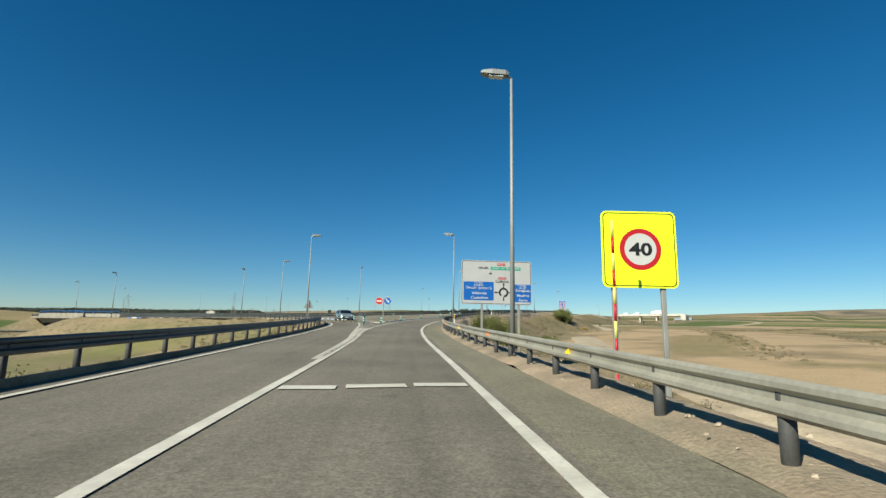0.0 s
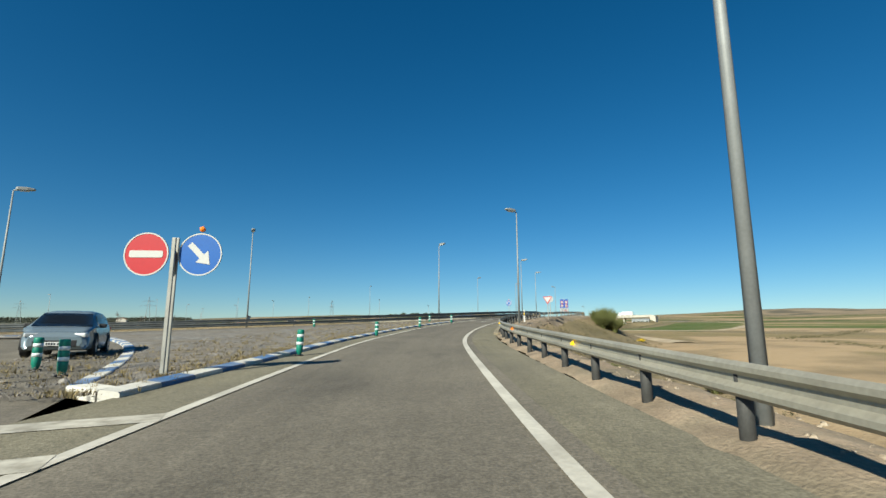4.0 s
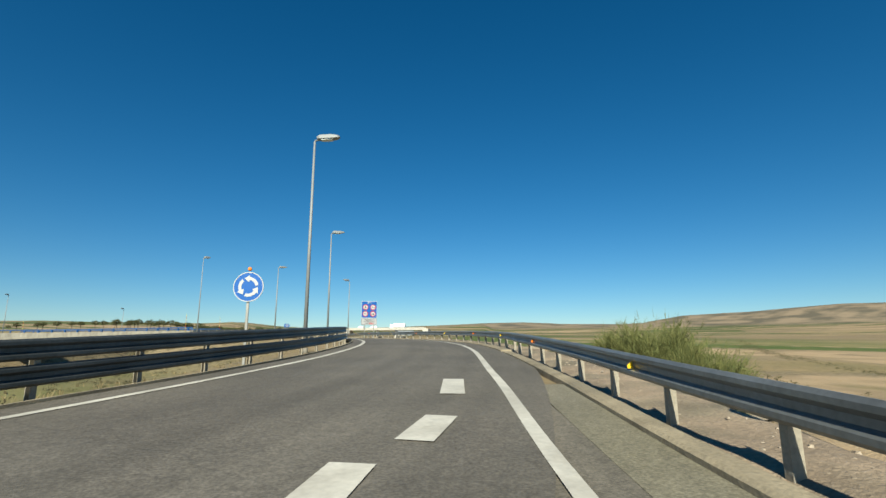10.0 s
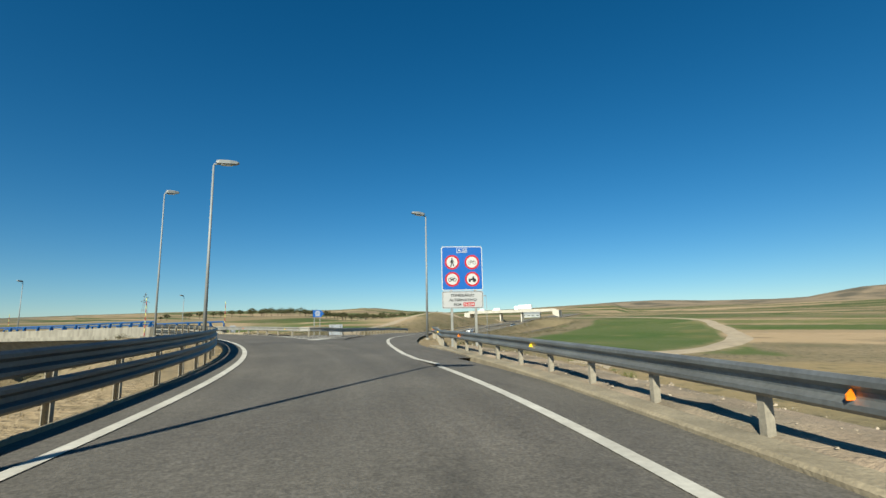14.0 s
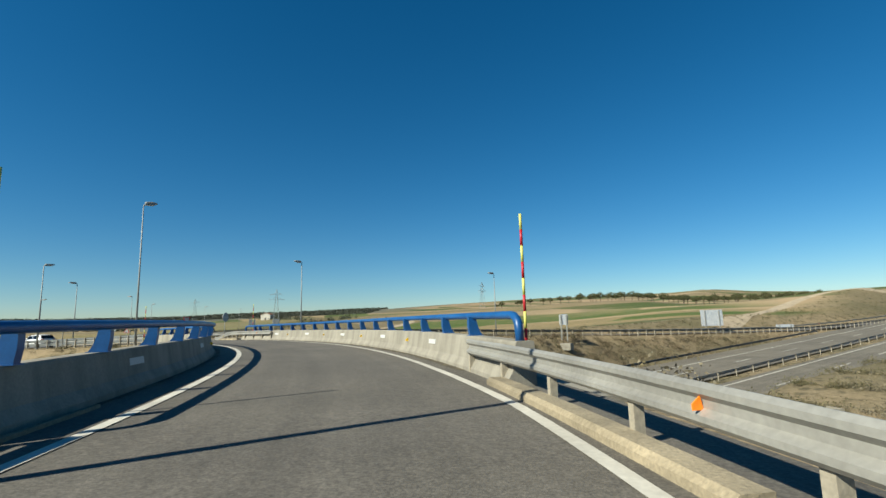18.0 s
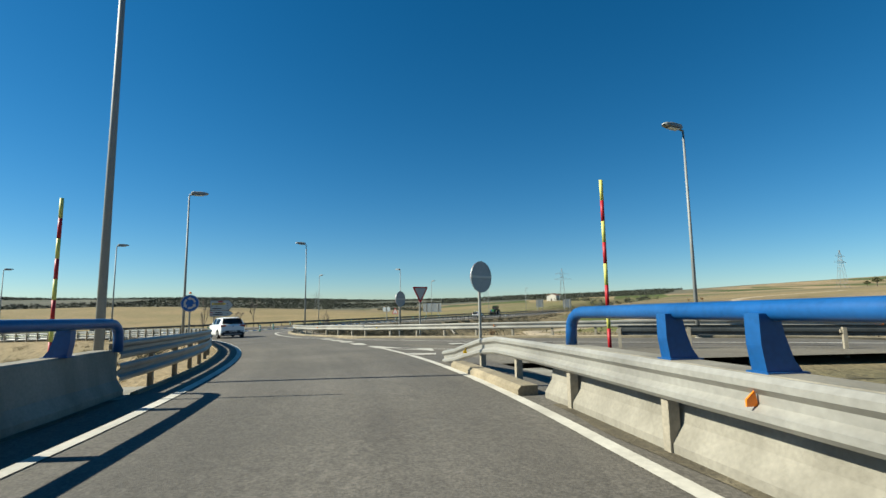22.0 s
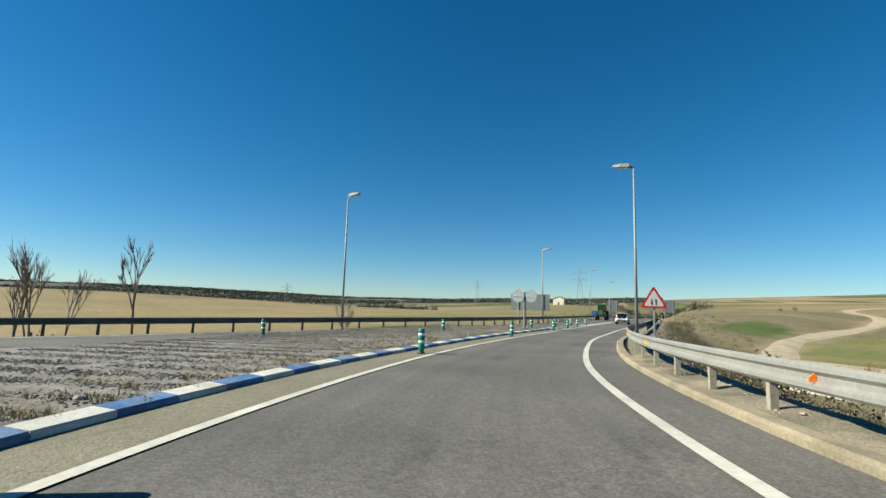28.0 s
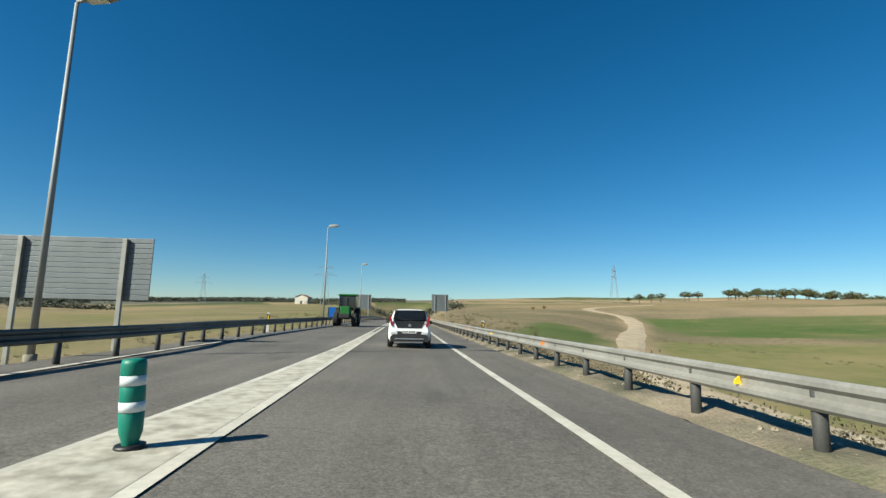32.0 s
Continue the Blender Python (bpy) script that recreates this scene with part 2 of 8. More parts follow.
YELLOW = mat("yellow_reflector", (0.8, 0.5, 0.02), 0.4, vary=0.1, bump=0)
POLE_STEEL = mat("lamp_pole_steel", (0.218, 0.231, 0.231), 0.62, 0.25, vary=0.1, scale=2, fine=30, bump=0.05, tint=(0.235, 0.239, 0.231))
GRAVEL = mat("gravel", (0.16, 0.15, 0.136), 0.95, vary=0.45, scale=2.5, fine=16, bump=1.6, tint=(0.134, 0.109, 0.076), tint_scale=0.35, tint_amount=0.8)
STONE = mat("stone", (0.227, 0.21, 0.189), 0.95, vary=0.2, scale=6, fine=30, random_amount=0.35, tint=(0.252, 0.21, 0.168))


# ---- plan of the ground ----
def ground_z(x, y):
    """Height of the road surface: a smooth tilt over the junction."""
    u, v = (np.clip(x, -150, 90) + 30) / 150, (np.clip(y, -50, 385) - 150) / 150
    z, k = 0.0, 0
    for i in range(6):
        for j in range(6 - i):
            z = z + LEVEL[k] * u**i * v**j
            k += 1
    if NODES is not None:
        z = np.asarray(z, float)
        flat = np.stack([np.broadcast_to(x, z.shape), np.broadcast_to(y, z.shape)], -1)
        d2 = (flat[..., None, 0] - NODES[:, 0]) ** 2 + (flat[..., None, 1] - NODES[:, 1]) ** 2
        z = z + np.exp(-d2 / 162.0) @ np.array(LEVEL_FINE)
    return z


NODES = None
LEVEL_FINE = (0.02, 0.011, -0.024, 0.003, 0.015, 0.007, -0.034, 0.017, -0.025, 0.011, 0.041, 0.015, -0.024, -0.056, -0.033, 0.042, 0.053, -0.015, -0.022, 0.016, -0.038, 0.003, 0.02, 0.025, -0.013, -0.028, -0.008, 0.034)

LEVEL = (5.375, 5.438, -2.896, -3.564, 0.876, 1.275, 5.792, 1.066, -12.685, 1.488, 6.912, 0.565, -13.34, 5.274, 14.733, -16.544, -6.342, 29.005, -9.072, 25.846, 21.51)


def spline(points, step=1.0, closed=False):
    """A smooth line through the points, resampled at even steps."""
    p = np.array(points, float)
    q = np.vstack([p[-1], p, p[0], p[1]]) if closed else np.vstack([2 * p[0] - p[1], p, 2 * p[-1] - p[-2]])
    out = []
    for k in range(1, len(q) - 2):
        for t in np.linspace(0, 1, 12, endpoint=False):
            a, b, c, d = q[k - 1], q[k], q[k + 1], q[k + 2]
            out.append(0.5 * (2 * b + (c - a) * t + (2 * a - 5 * b + 4 * c - d) * t * t + (3 * b - a - 3 * c + d) * t**3))
    out.append(q[-2] if not closed else q[1])
    return even(np.array(out), step)


def even(o, step):
    s = np.r_[0, np.cumsum(np.linalg.norm(np.diff(o[:, :2], axis=0), axis=1))]
    n = max(2, int(round(s[-1] / step)) + 1)
    t = np.linspace(0, s[-1], n)
    return np.stack([np.interp(t, s, o[:, k]) for k in range(o.shape[1])], 1)


def sides(line):
    """Unit vectors to the right of a line."""
    d = np.gradient(line[:, :2], axis=0)
    d /= np.linalg.norm(d, axis=1)[:, None] + 1e-9
    return np.stack([d[:, 1], -d[:, 0]], 1)


def shifted(line, d):
    return line[:, :2] + sides(line) * np.reshape(d, (-1, 1))


# The lane that is driven, from far before the approach to far beyond the exit.
DRIVE = spline([(5.5, -60), (3.4, -36), (1.2, -12), (0.0, 0.0), (-1.2, 12.5), (-2.4, 24.7), (-3.2, 36.5), (-3.3, 47.9), (-2.6, 59.0), (-1.5, 69.5), (0.5, 79.3), (3.1, 88.3), (6.4, 97.1), (10.6, 105.9), (16.0, 114.3), (21.3, 123.1), (25.8, 132.6), (29.1, 143.2), (30.9, 154.5), (30.9, 165.7), (29.2, 176.5), (25.7, 186.6), (20.8, 195.9), (14.6, 204.1), (7.4, 211.4), (-0.7, 217.9), (-9.5, 223.0), (-18.8, 227.0), (-28.5, 229.9), (-39.0, 232.5), (-50.0, 236.2), (-59.9, 242.7), (-67.8, 251.7), (-73.8, 262.7), (-78.7, 274.8), (-83.4, 286.7), (-92.5, 309), (-111.5, 356), (-150, 451), (-225, 636)], 0.5)
DRIVE_S = np.r_[0, np.cumsum(np.linalg.norm(np.diff(DRIVE, axis=0), axis=1))]
S0 = DRIVE_S[np.hypot(DRIVE[:, 0], DRIVE[:, 1]).argmin()]
NODES = np.stack([np.interp(S0 + 13.0 * np.arange(28), DRIVE_S, DRIVE[:, k]) for k in (0, 1)], 1)


def along(s0, s1, knots, step=1.0):
    """A line beside the driven lane: knots of (metres along, metres to the right)."""
    s = np.arange(s0, s1 + 1e-6, step)
    c = np.stack([np.interp(s + S0, DRIVE_S, DRIVE[:, k]) for k in (0, 1)], 1)
    ks, kd = zip(*knots)
    d = np.interp(s, ks, kd)
    d = np.convolve(np.pad(d, 3, mode="edge"), np.ones(7) / 7, "valid")
    return shifted(c, d)


CX, CY = -38.96, 159.27
RING_PHI = (-180, -120, -91, -71, -45, -35, 0, 60, 80, 90, 106, 126, 150, 180)
RING_R = (68, 65.5, 64.4, 64.9, 66.4, 66.8, 67.1, 67.1, 67.8, 68.6, 69.6, 71.2, 70.5, 68)


def ring(phi0, phi1, off=0.0, step=1.0):
    """An arc of the roundabout, off metres outside its inner edge line; angles from east, anticlockwise."""
    n = max(2, int(abs(phi1 - phi0) / 57.3 * 68 / step))
    p = np.linspace(phi0, phi1, n)
    r = np.interp((p + 180) % 360 - 180, RING_PHI, RING_R) + off
    return np.stack([CX + r * np.cos(np.radians(p)), CY + r * np.sin(np.radians(p))], 1)


# motorway under the roundabout, and the slip roads
MOTORWAY = even(np.array([(36.42 + 0.6157 * u, 246.23 + 0.788 * u, z) for u, z in ((1420, 42), (620, 24), (240, 11.1), (0, 1.55), (-20, 0.9), (-43.5, 0.5))] + [(10 - 0.672 * d, 212 - 0.741 * d, z) for d, z in ((24, 0.3), (80, 0.1), (200, -0.6), (700, -3), (1500, -5))]), 5.0)[::-1]
SLIP_OUT = spline([(33.8, 158), (34.2, 168), (36.2, 178), (40, 190), (47, 208), (60, 232), (80, 262), (108, 296), (150, 344)], 1.0)
SLIP_IN = spline([(150, 410), (120, 373), (96, 344), (75, 321), (56, 302), (38, 284), (23, 268), (11, 254.5), (1, 244.5), (-8, 237), (-18, 232.4), (-26, 230.8)], 1.0)
OUT_WEST = spline([(1.7, -60), (-0.9, -30), (-3.7, 0), (-6.1, 22), (-7.8, 37), (-10.0, 50), (-14.4, 62.5), (-21.5, 75), (-31, 86), (-42, 92.5)], 1.0)
IN_NORTH = spline([(-229, 634), (-154, 449), (-115, 354), (-95.6, 304), (-89.6, 289), (-86.2, 276), (-84.6, 264), (-83.6, 254), (-84, 243), (-88, 230)], 1.0)


def slip_z(line):
    """Heights along a slip road, from the roundabout down to the motorway."""
    s = np.linspace(0, 1, len(line))
    top, low = ground_z(line[:, 0], line[:, 1]), np.array([motorway_z(x, y) for x, y in line[:, :2]])
    k = np.clip((s - 0.2) / 0.75, 0, 1)
    k = k * k * (3 - 2 * k)
    near = top[0]
    return np.where(k > 0, near * (1 - k) + low * k + (top - near) * np.clip(1 - 8 * k, 0, 1), top)


def motorway_z(x, y):
    d = (MOTORWAY[:, 0] - x) ** 2 + (MOTORWAY[:, 1] - y) ** 2
    return MOTORWAY[d.argmin(), 2]


SLIP_OUT_Z = slip_z(SLIP_OUT)
slip_run = np.arange(len(SLIP_IN))[::-1]
SLIP_IN_Z = np.interp(slip_run, (0, 12, 24, 36, 48, 70, 94, 120, 146, 180, 230), (7.2, 7.35, 7.3, 6.95, 6.5, 5.8, 5.25, 4.85, 5.3, 6.4, 8.2))
SLIP_IN_Z = SLIP_IN_Z + (ground_z(SLIP_IN[:, 0], SLIP_IN[:, 1]) - SLIP_IN_Z) * np.clip((30 - slip_run) / 14, 0, 1)
BRIDGES = ((29.5, 64.5), (-152, -117))


def on_bridge(phi):
    phi = (phi + 180) % 360 - 180
    return any(a < phi < b for a, b in BRIDGES)


def smooth(a, b, x):
    t = np.clip((x - a) / (b - a), 0, 1)
    return t * t * (3 - 2 * t)


SKY_AZ = (-180, -150, -112, -100, -94, -88, -70, -58, -45, -30, -16, -5, 5, 9, 12, 16, 21, 30, 38, 43, 48, 53, 56, 60, 66, 73, 80, 95, 120, 180)
SKY_EL = (1.2, 1.4, 1.6, 1.45, 1.8, 1.45, 1.3, 1.05, 1.1, 1.3, 1.85, 2.2, 2.15, 2.2, 2.4, 2.0, 1.7, 2.0, 2.35, 2.45, 2.2, 2.1, 2.15, 2.85, 3.05, 3.5, 3.3, 2.6, 1.6, 1.2)


def natural_z(x, y):
    """The land without the roads: flat near the junction, rising to the ridges around."""
    dx, dy = x + 35, y - 165
    rho, az = np.hypot(dx, dy), np.degrees(np.arctan2(dx, dy))
    top = np.interp(az, SKY_AZ, SKY_EL)
    el, brow = np.tan(np.radians(np.where((az > 40) & (az < 110), np.minimum(top, 1.9), top))), np.tan(np.radians(top))
    near = 0.0353 * np.clip(y, -200, 700) + 0.045 * np.clip(x, -60, 0) + 0.022 * np.clip(x, 0, 500) + 0.015 * np.clip(x + 60, -400, 0) - 3.4
    near = near - 1.6 * smooth(40, 110, x) - 0.012 * np.clip(y - 200, 0, 400) * smooth(40, 110, x) - 2.4 * smooth(285, 330, y) * smooth(-95, -75, x) * (1 - smooth(410, 500, y)) * (1 - smooth(0, 60, x))
    roll = 1.2 * np.sin(x / 61 + 1.3) * np.sin(y / 77) + 2.5 * np.sin(x / 190 + y / 240) * smooth(150, 500, rho)
    east = smooth(24, 44, az) * (1 - smooth(100, 130, az))
    far = smooth(260, 1500, rho) * (1 - east) + smooth(900, 2500, rho) * east
    z = near * (1 - far) + (8.0 + el * rho) * far + (brow - el) * rho * smooth(2150, 2650, rho) + roll * smooth(60, 200, rho) - 40 * smooth(3000, 4500, rho)
    # a knoll beside the motorway short of the overpass
    z = z + 6.5 * np.exp(-((x - 112) ** 2 + (y - 398) ** 2) / (2 * 27.0**2))
    # a long swell of fields west of the junction
    r = np.hypot(x + 60, y - 243)
    a = np.degrees(np.arctan2(x + 60, y - 243))
    crest = 7.7 + r * np.tan(np.radians(np.interp(a, (-135, -115, -96, -88, -80, -70, -60, -50, -41, -32), (-0.4, 0.5, 0.75, 0.95, 0.9, 0.6, 0.25, -0.1, -0.45, -0.9))))
    w = smooth(70, 290, r) * (1 - smooth(330, 520, r)) * smooth(-132, -112, a) * (1 - smooth(-44, -34, a))
    return z * (1 - w) + np.maximum(z, crest) * w


CORRIDORS = []


def corridor(line, half, z=None, slope=0.5, keep=None):
    """Lets the land meet a road: a strip of that half width, with banks beside it."""
    zz = ground_z(line[:, 0], line[:, 1]) if z is None else np.asarray(z)
    ok = np.ones(len(line), bool) if keep is None else keep
    CORRIDORS.append((line[ok, :2], zz[ok], half, slope if np.isscalar(slope) else slope[ok]))


ring_all = ring(-180, 180, 2.6, 2.0)
ring_keep = np.array([not on_bridge(math.degrees(math.atan2(y - CY, x - CX))) for x, y in ring_all])
corridor(DRIVE[(DRIVE_S - S0) < 105][::4], 4.2)
corridor(DRIVE[(DRIVE_S - S0) > 272][::4], 5.0)
corridor(OUT_WEST[::2], 4.0)
corridor(IN_NORTH[::2], 4.0)
corridor(ring_all, 5.4, keep=ring_keep)
corridor(SLIP_OUT[::2], 4.4, SLIP_OUT_Z[::2])
corridor(SLIP_IN[::2], 4.4, SLIP_IN_Z[::2])
for pts_, half_ in (((-4, 62), (-6, 72), (-10, 78), (-6, 84), (-3, 90), (-14, 80)), 7.0), (((-70, 245), (-74, 250), (-78, 258), (-80, 264), (-66, 238), (-76, 246)), 8.0):
    isle_ = np.array(pts_, float)
    corridor(isle_, half_, ground_z(isle_[:, 0], isle_[:, 1]) - 0.55)
pad_ = ring(60.5, 68, 11.0, 1.0)
corridor(pad_, 6.0, ground_z(pad_[:, 0], pad_[:, 1]) - 0.1, 0.6)
corridor(MOTORWAY[:, :2], 13.2, MOTORWAY[:, 2], np.interp(MOTORWAY[:, 1], (150, 190, 205, 230, 238, 250, 262), (0.6, 1.0, 1.3, 1.5, 1.1, 0.65, 0.55)))


def land_z(x, y):
    """Height of the land with cuttings and banks, for arrays."""
    z = natural_z(x, y)
    shape = z.shape
    x, y, z = x.ravel(), y.ravel(), z.ravel().copy()
    near = (x > -400) & (x < 1100) & (y > -900) & (y < 1400)
    idx = np.where(near)[0]
    for pts, zz, half, slope in CORRIDORS:
        for part_ids in np.array_split(idx, max(1, len(idx) // 3000)):
            if not len(part_ids):
                continue
            d2 = (x[part_ids, None] - pts[None, :, 0]) ** 2 + (y[part_ids, None] - pts[None, :, 1]) ** 2
            k = d2.argmin(1)
            dd = np.sqrt(d2[np.arange(len(k)), k]) - half
            s = np.maximum(dd - 0.4, 0) * (slope if np.isscalar(slope) else slope[k])
            zr = zz[k] - 0.16
            far = dd > 60
            z[part_ids] = np.where(far, z[part_ids], np.clip(z[part_ids], zr - s, zr + s))
    return z.reshape(shape)


def land_at(x, y):
    return float(land_z(np.array([float(x)]), np.array([float(y)]))[0])


# ---- building helpers ----
def mesh_of(name, verts, faces, material=None):
    me = bpy.data.meshes.new(name)
    me.from_pydata([tuple(map(float, v)) for v in verts], [], faces)
    if material:
        me.materials.append(material)
    return me


def part(name, bm, material, parent, label=""):
    """One mesh object under a thing or a part."""
    if isinstance(bm, bmesh.types.BMesh):
        me = bpy.data.meshes.new(name)
        bm.to_mesh(me)
        bm.free()
    else:
        me = bm
    if material and not me.materials:
        me.materials.append(material)
    ob = new(name, me)
    ob.parent = parent
    if label:
        ob["label"] = label
    return ob


def thing(name, at, label, category, group="", kind=""):
    ob = new(name)
    ob.empty_display_size = 0.2
    ob.matrix_world = at
    return tagged(ob, label, category, group, kind)


def box(bm, sx, sy, sz, m=None, bevel=0.0):
    r = bmesh.ops.create_cube(bm, size=1.0, matrix=(m or Matrix()) @ Matrix.Diagonal((sx, sy, sz, 1)))
    if bevel:
        edges = list({e for v in r["verts"] for e in v.link_edges})
        bmesh.ops.bevel(bm, geom=edges, offset=bevel, segments=2, affect="EDGES", profile=0.5)
    return bm


def tube(bm, r0, r1, h, m=None, seg=12):
    made = bmesh.ops.create_cone(bm, cap_ends=True, segments=seg, radius1=r0, radius2=r1, depth=h, matrix=(m or Matrix()) @ Matrix.Translation((0, 0, h / 2)))
    for f in {f for v in made["verts"] for f in v.link_faces}:
        f.smooth = seg > 4 and len(f.verts) == 4
    return bm


def prism(bm, outline, depth, m=None):
    """A flat outline in x and z, pushed back along y."""
    m = m or Matrix()
    a = [bm.verts.new(m @ Vector((x, 0, z))) for x, z in outline]
    b = [bm.verts.new(m @ Vector((x, depth, z))) for x, z in outline]
    n = len(a)
    bm.faces.new(a)
    bm.faces.new(b[::-1])
    for k in range(n):
        bm.faces.new((a[k], b[k], b[(k + 1) % n], a[(k + 1) % n]))
    return bm


def rounded(w, h, r, seg=4):
    out = []
    for cx, cz, a0 in ((w / 2 - r, h / 2 - r, 0), (-w / 2 + r, h / 2 - r, 90), (-w / 2 + r, -h / 2 + r, 180), (w / 2 - r, -h / 2 + r, 270)):
        for k in range(seg + 1):
            a = radians(a0 + 90 * k / seg)
            out.append((cx + r * math.cos(a), cz + r * math.sin(a)))
    return out


def disc(r, seg=32):
    return [(r * math.cos(2 * math.pi * k / seg), r * math.sin(2 * math.pi * k / seg)) for k in range(seg)]


def ribbon_mesh(name, left, right, material, lift=0.0, zl=None, across=None):
    """A strip of surface between two lines of as many points."""
    width = float(np.max(np.linalg.norm(left - right, axis=1)))
    n = across or max(1, int(width / 1.5))
    rows = []
    for k in range(n + 1):
        p = left[:, :2] * (1 - k / n) + right[:, :2] * k / n
        z = (ground_z(p[:, 0], p[:, 1]) if zl is None else zl) + lift
        rows.append(np.column_stack([p, z]))
    m = len(left)
    verts = np.concatenate(rows)
    faces = [(k * m + i, k * m + i + 1, (k + 1) * m + i + 1, (k + 1) * m + i) for k in range(n) for i in range(m - 1)]
    faces = [f[::-1] for f in faces]
    me = mesh_of(name, verts, faces, material)
    run = np.r_[0, np.cumsum(np.linalg.norm(np.diff(left[:, :2], axis=0), axis=1))]
    lane = np.concatenate([np.column_stack([run, np.full(m, width * k / n), np.zeros(m)]) for k in range(n + 1)])
    me.attributes.new("lane", "FLOAT_VECTOR", "POINT").data.foreach_set("vector", lane.ravel().astype(np.float32))
    return me


def strip(name, line, width, material, lift=0.0, z=None, parent=None, label="", category="road marking", kind="structure"):
    me = ribbon_mesh(name, shifted(line, -width / 2), shifted(line, width / 2), material, lift, z, across=1 if width < 1 else None)
    ob = new(name, me)
    if parent:
        ob.parent = parent
    else:
        tagged(ob, label, category, kind=kind)
    return ob


def face_poly(name, pts, material, lift, parent=None, label="", category="road marking", kind="structure"):
    p = np.array(pts, float)
    me = mesh_of(name, np.column_stack([p, ground_z(p[:, 0], p[:, 1]) + lift]), [tuple(range(len(p)))], material)
    ob = new(name, me)
    if parent:
        ob.parent = parent
    elif label:
        tagged(ob, label, category, kind=kind)
    return ob


def sweep(bm, line, profile, closed=True):
    """A profile of (to the right, up) carried along a line of x, y, z."""
    side = sides(line)
    rows = [[bm.verts.new((p[0] + s[0] * a, p[1] + s[1] * a, p[2] + b)) for a, b in profile] for p, s in zip(line, side)]
    n = len(profile)
    for r, q in zip(rows, rows[1:]):
        for k in range(n if closed else n - 1):
            bm.faces.new((r[k], q[k], q[(k + 1) % n], r[(k + 1) % n]))
    if closed:
        bm.faces.new(rows[0])
        bm.faces.new(rows[-1][::-1])
    return bm


def with_z(line, z=None, lift=0.0):
    return np.column_stack([line[:, :2], (ground_z(line[:, 0], line[:, 1]) if z is None else z) + lift])


# ---- land ----
def axis(lo, hi, step, reach, grow=1.042):
    out = list(np.arange(lo, hi + 0.1, step))
    d, p = step, hi
    while p < reach:
        d *= grow
        p += d
        out.append(p)
    d, p = step, lo
    while p > -reach:
        d *= grow
        p -= d
        out.insert(0, p)
    return np.array(out)


GX, GY = axis(-130, 160, 2.5, 4300), axis(-50, 400, 2.5, 4300)
gx, gy = np.meshgrid(GX, GY)
gz_ = land_z(gx, gy)
nx, ny = len(GX), len(GY)
land = bpy.data.meshes.new("ground")
ids = np.arange(nx * ny).reshape(ny, nx)
quads = np.stack([ids[:-1, :-1], ids[:-1, 1:], ids[1:, 1:], ids[1:, :-1]], -1).reshape(-1, 4)
land.from_pydata(np.stack([gx, gy, gz_], -1).reshape(-1, 3).tolist(), [], quads.tolist())
land.polygons.foreach_set("use_smooth", [True] * len(land.polygons))

# fields: centre, half sizes, turn, kind (0 green crop, 1 bare soil, 2 stubble, 3 yellowing crop)
FIELDS = (
    (124, 256, 82, 20, 47, 0), (30, 58, 34, 9, 78, 1), (44, 66, 30, 6, 70, 2), (60, 82, 42, 10, 62, 1), (38, 112, 16, 9, 60, 1), (60, 140, 20, 14, 50, 2), (48, 92, 50, 20, 62, 1),
    (110, 92, 60, 18, 50, 1), (250, 330, 70, 26, 40, 0), (300, 210, 70, 20, 30, 1), (360, 300, 90, 30, 35, 0), (190, 60, 80, 40, 45, 2), (260, 130, 60, 26, 40, 1), (420, 180, 90, 40, 30, 2),
    (52, 96, 34, 2.2, 60, 2), (36, 74, 26, 1.8, 66, 2), (60, -10, 40, 18, 80, 1), (150, 0, 60, 26, 70, 2), (520, 420, 140, 40, 35, 1),
    (-30, 340, 46, 36, 2, 3), (-16, 416, 56, 29, 2, 0), (-88, 362, 5, 16, 8, 0), (-8, 300, 26, 22, 30, 2), (40, 350, 70, 20, -20, 2), (30, 400, 80, 12, -20, 0), (80, 330, 60, 10, -30, 0), (10, 520, 150, 40, -5, 2),
    (-190, 262, 60, 36, 15, 2), (-220, 196, 90, 34, 5, 0), (-230, 330, 70, 44, 20, 2), (-330, 230, 110, 60, 10, 2), (-420, 130, 160, 60, 5, 0), (-620, 150, 120, 50, 5, 0), (-560, 280, 150, 40, 8, 2), (-420, 420, 160, 60, 20, 2), (-180, 20, 100, 60, -10, 0), (-400, -40, 200, 90, 5, 2), (-170, 120, 60, 40, 0, 2),
    (85, 157, 42, 13, -31, 2), (138, 186, 40, 17, -49, 1), (172, 204, 62, 13, -60, 0), (197, 219, 70, 14, -63, 3), (234, 240, 80, 22, -77, 0), (330, 190, 60, 60, -70, 1),
)
TRACKS = (
    spline([(40, 120), (45, 150), (51, 175), (61, 186.5), (80.6, 193.5), (99, 205), (117, 219.5), (149, 253.5), (180, 292), (188, 342), (180, 400), (150, 470)], 3),
    spline([(-38, 268), (-49, 280), (-71, 303), (-79, 335), (-79.5, 362), (-75.5, 413), (-77, 446), (-87, 468), (-84, 500), (-60, 540)], 3),
    spline([(50, 306), (59, 325), (68, 345), (84, 374), (96, 388), (110, 398), (128, 410)], 3),
    spline([(24, 90), (17, 55), (14, 20), (15, -30)], 3),
)
masks = np.zeros((4, ny, nx))
wob = 5 * np.sin(gx / 13 + 2 * np.sin(gy / 29)) + 4 * np.sin(gy / 17 + gx / 41)
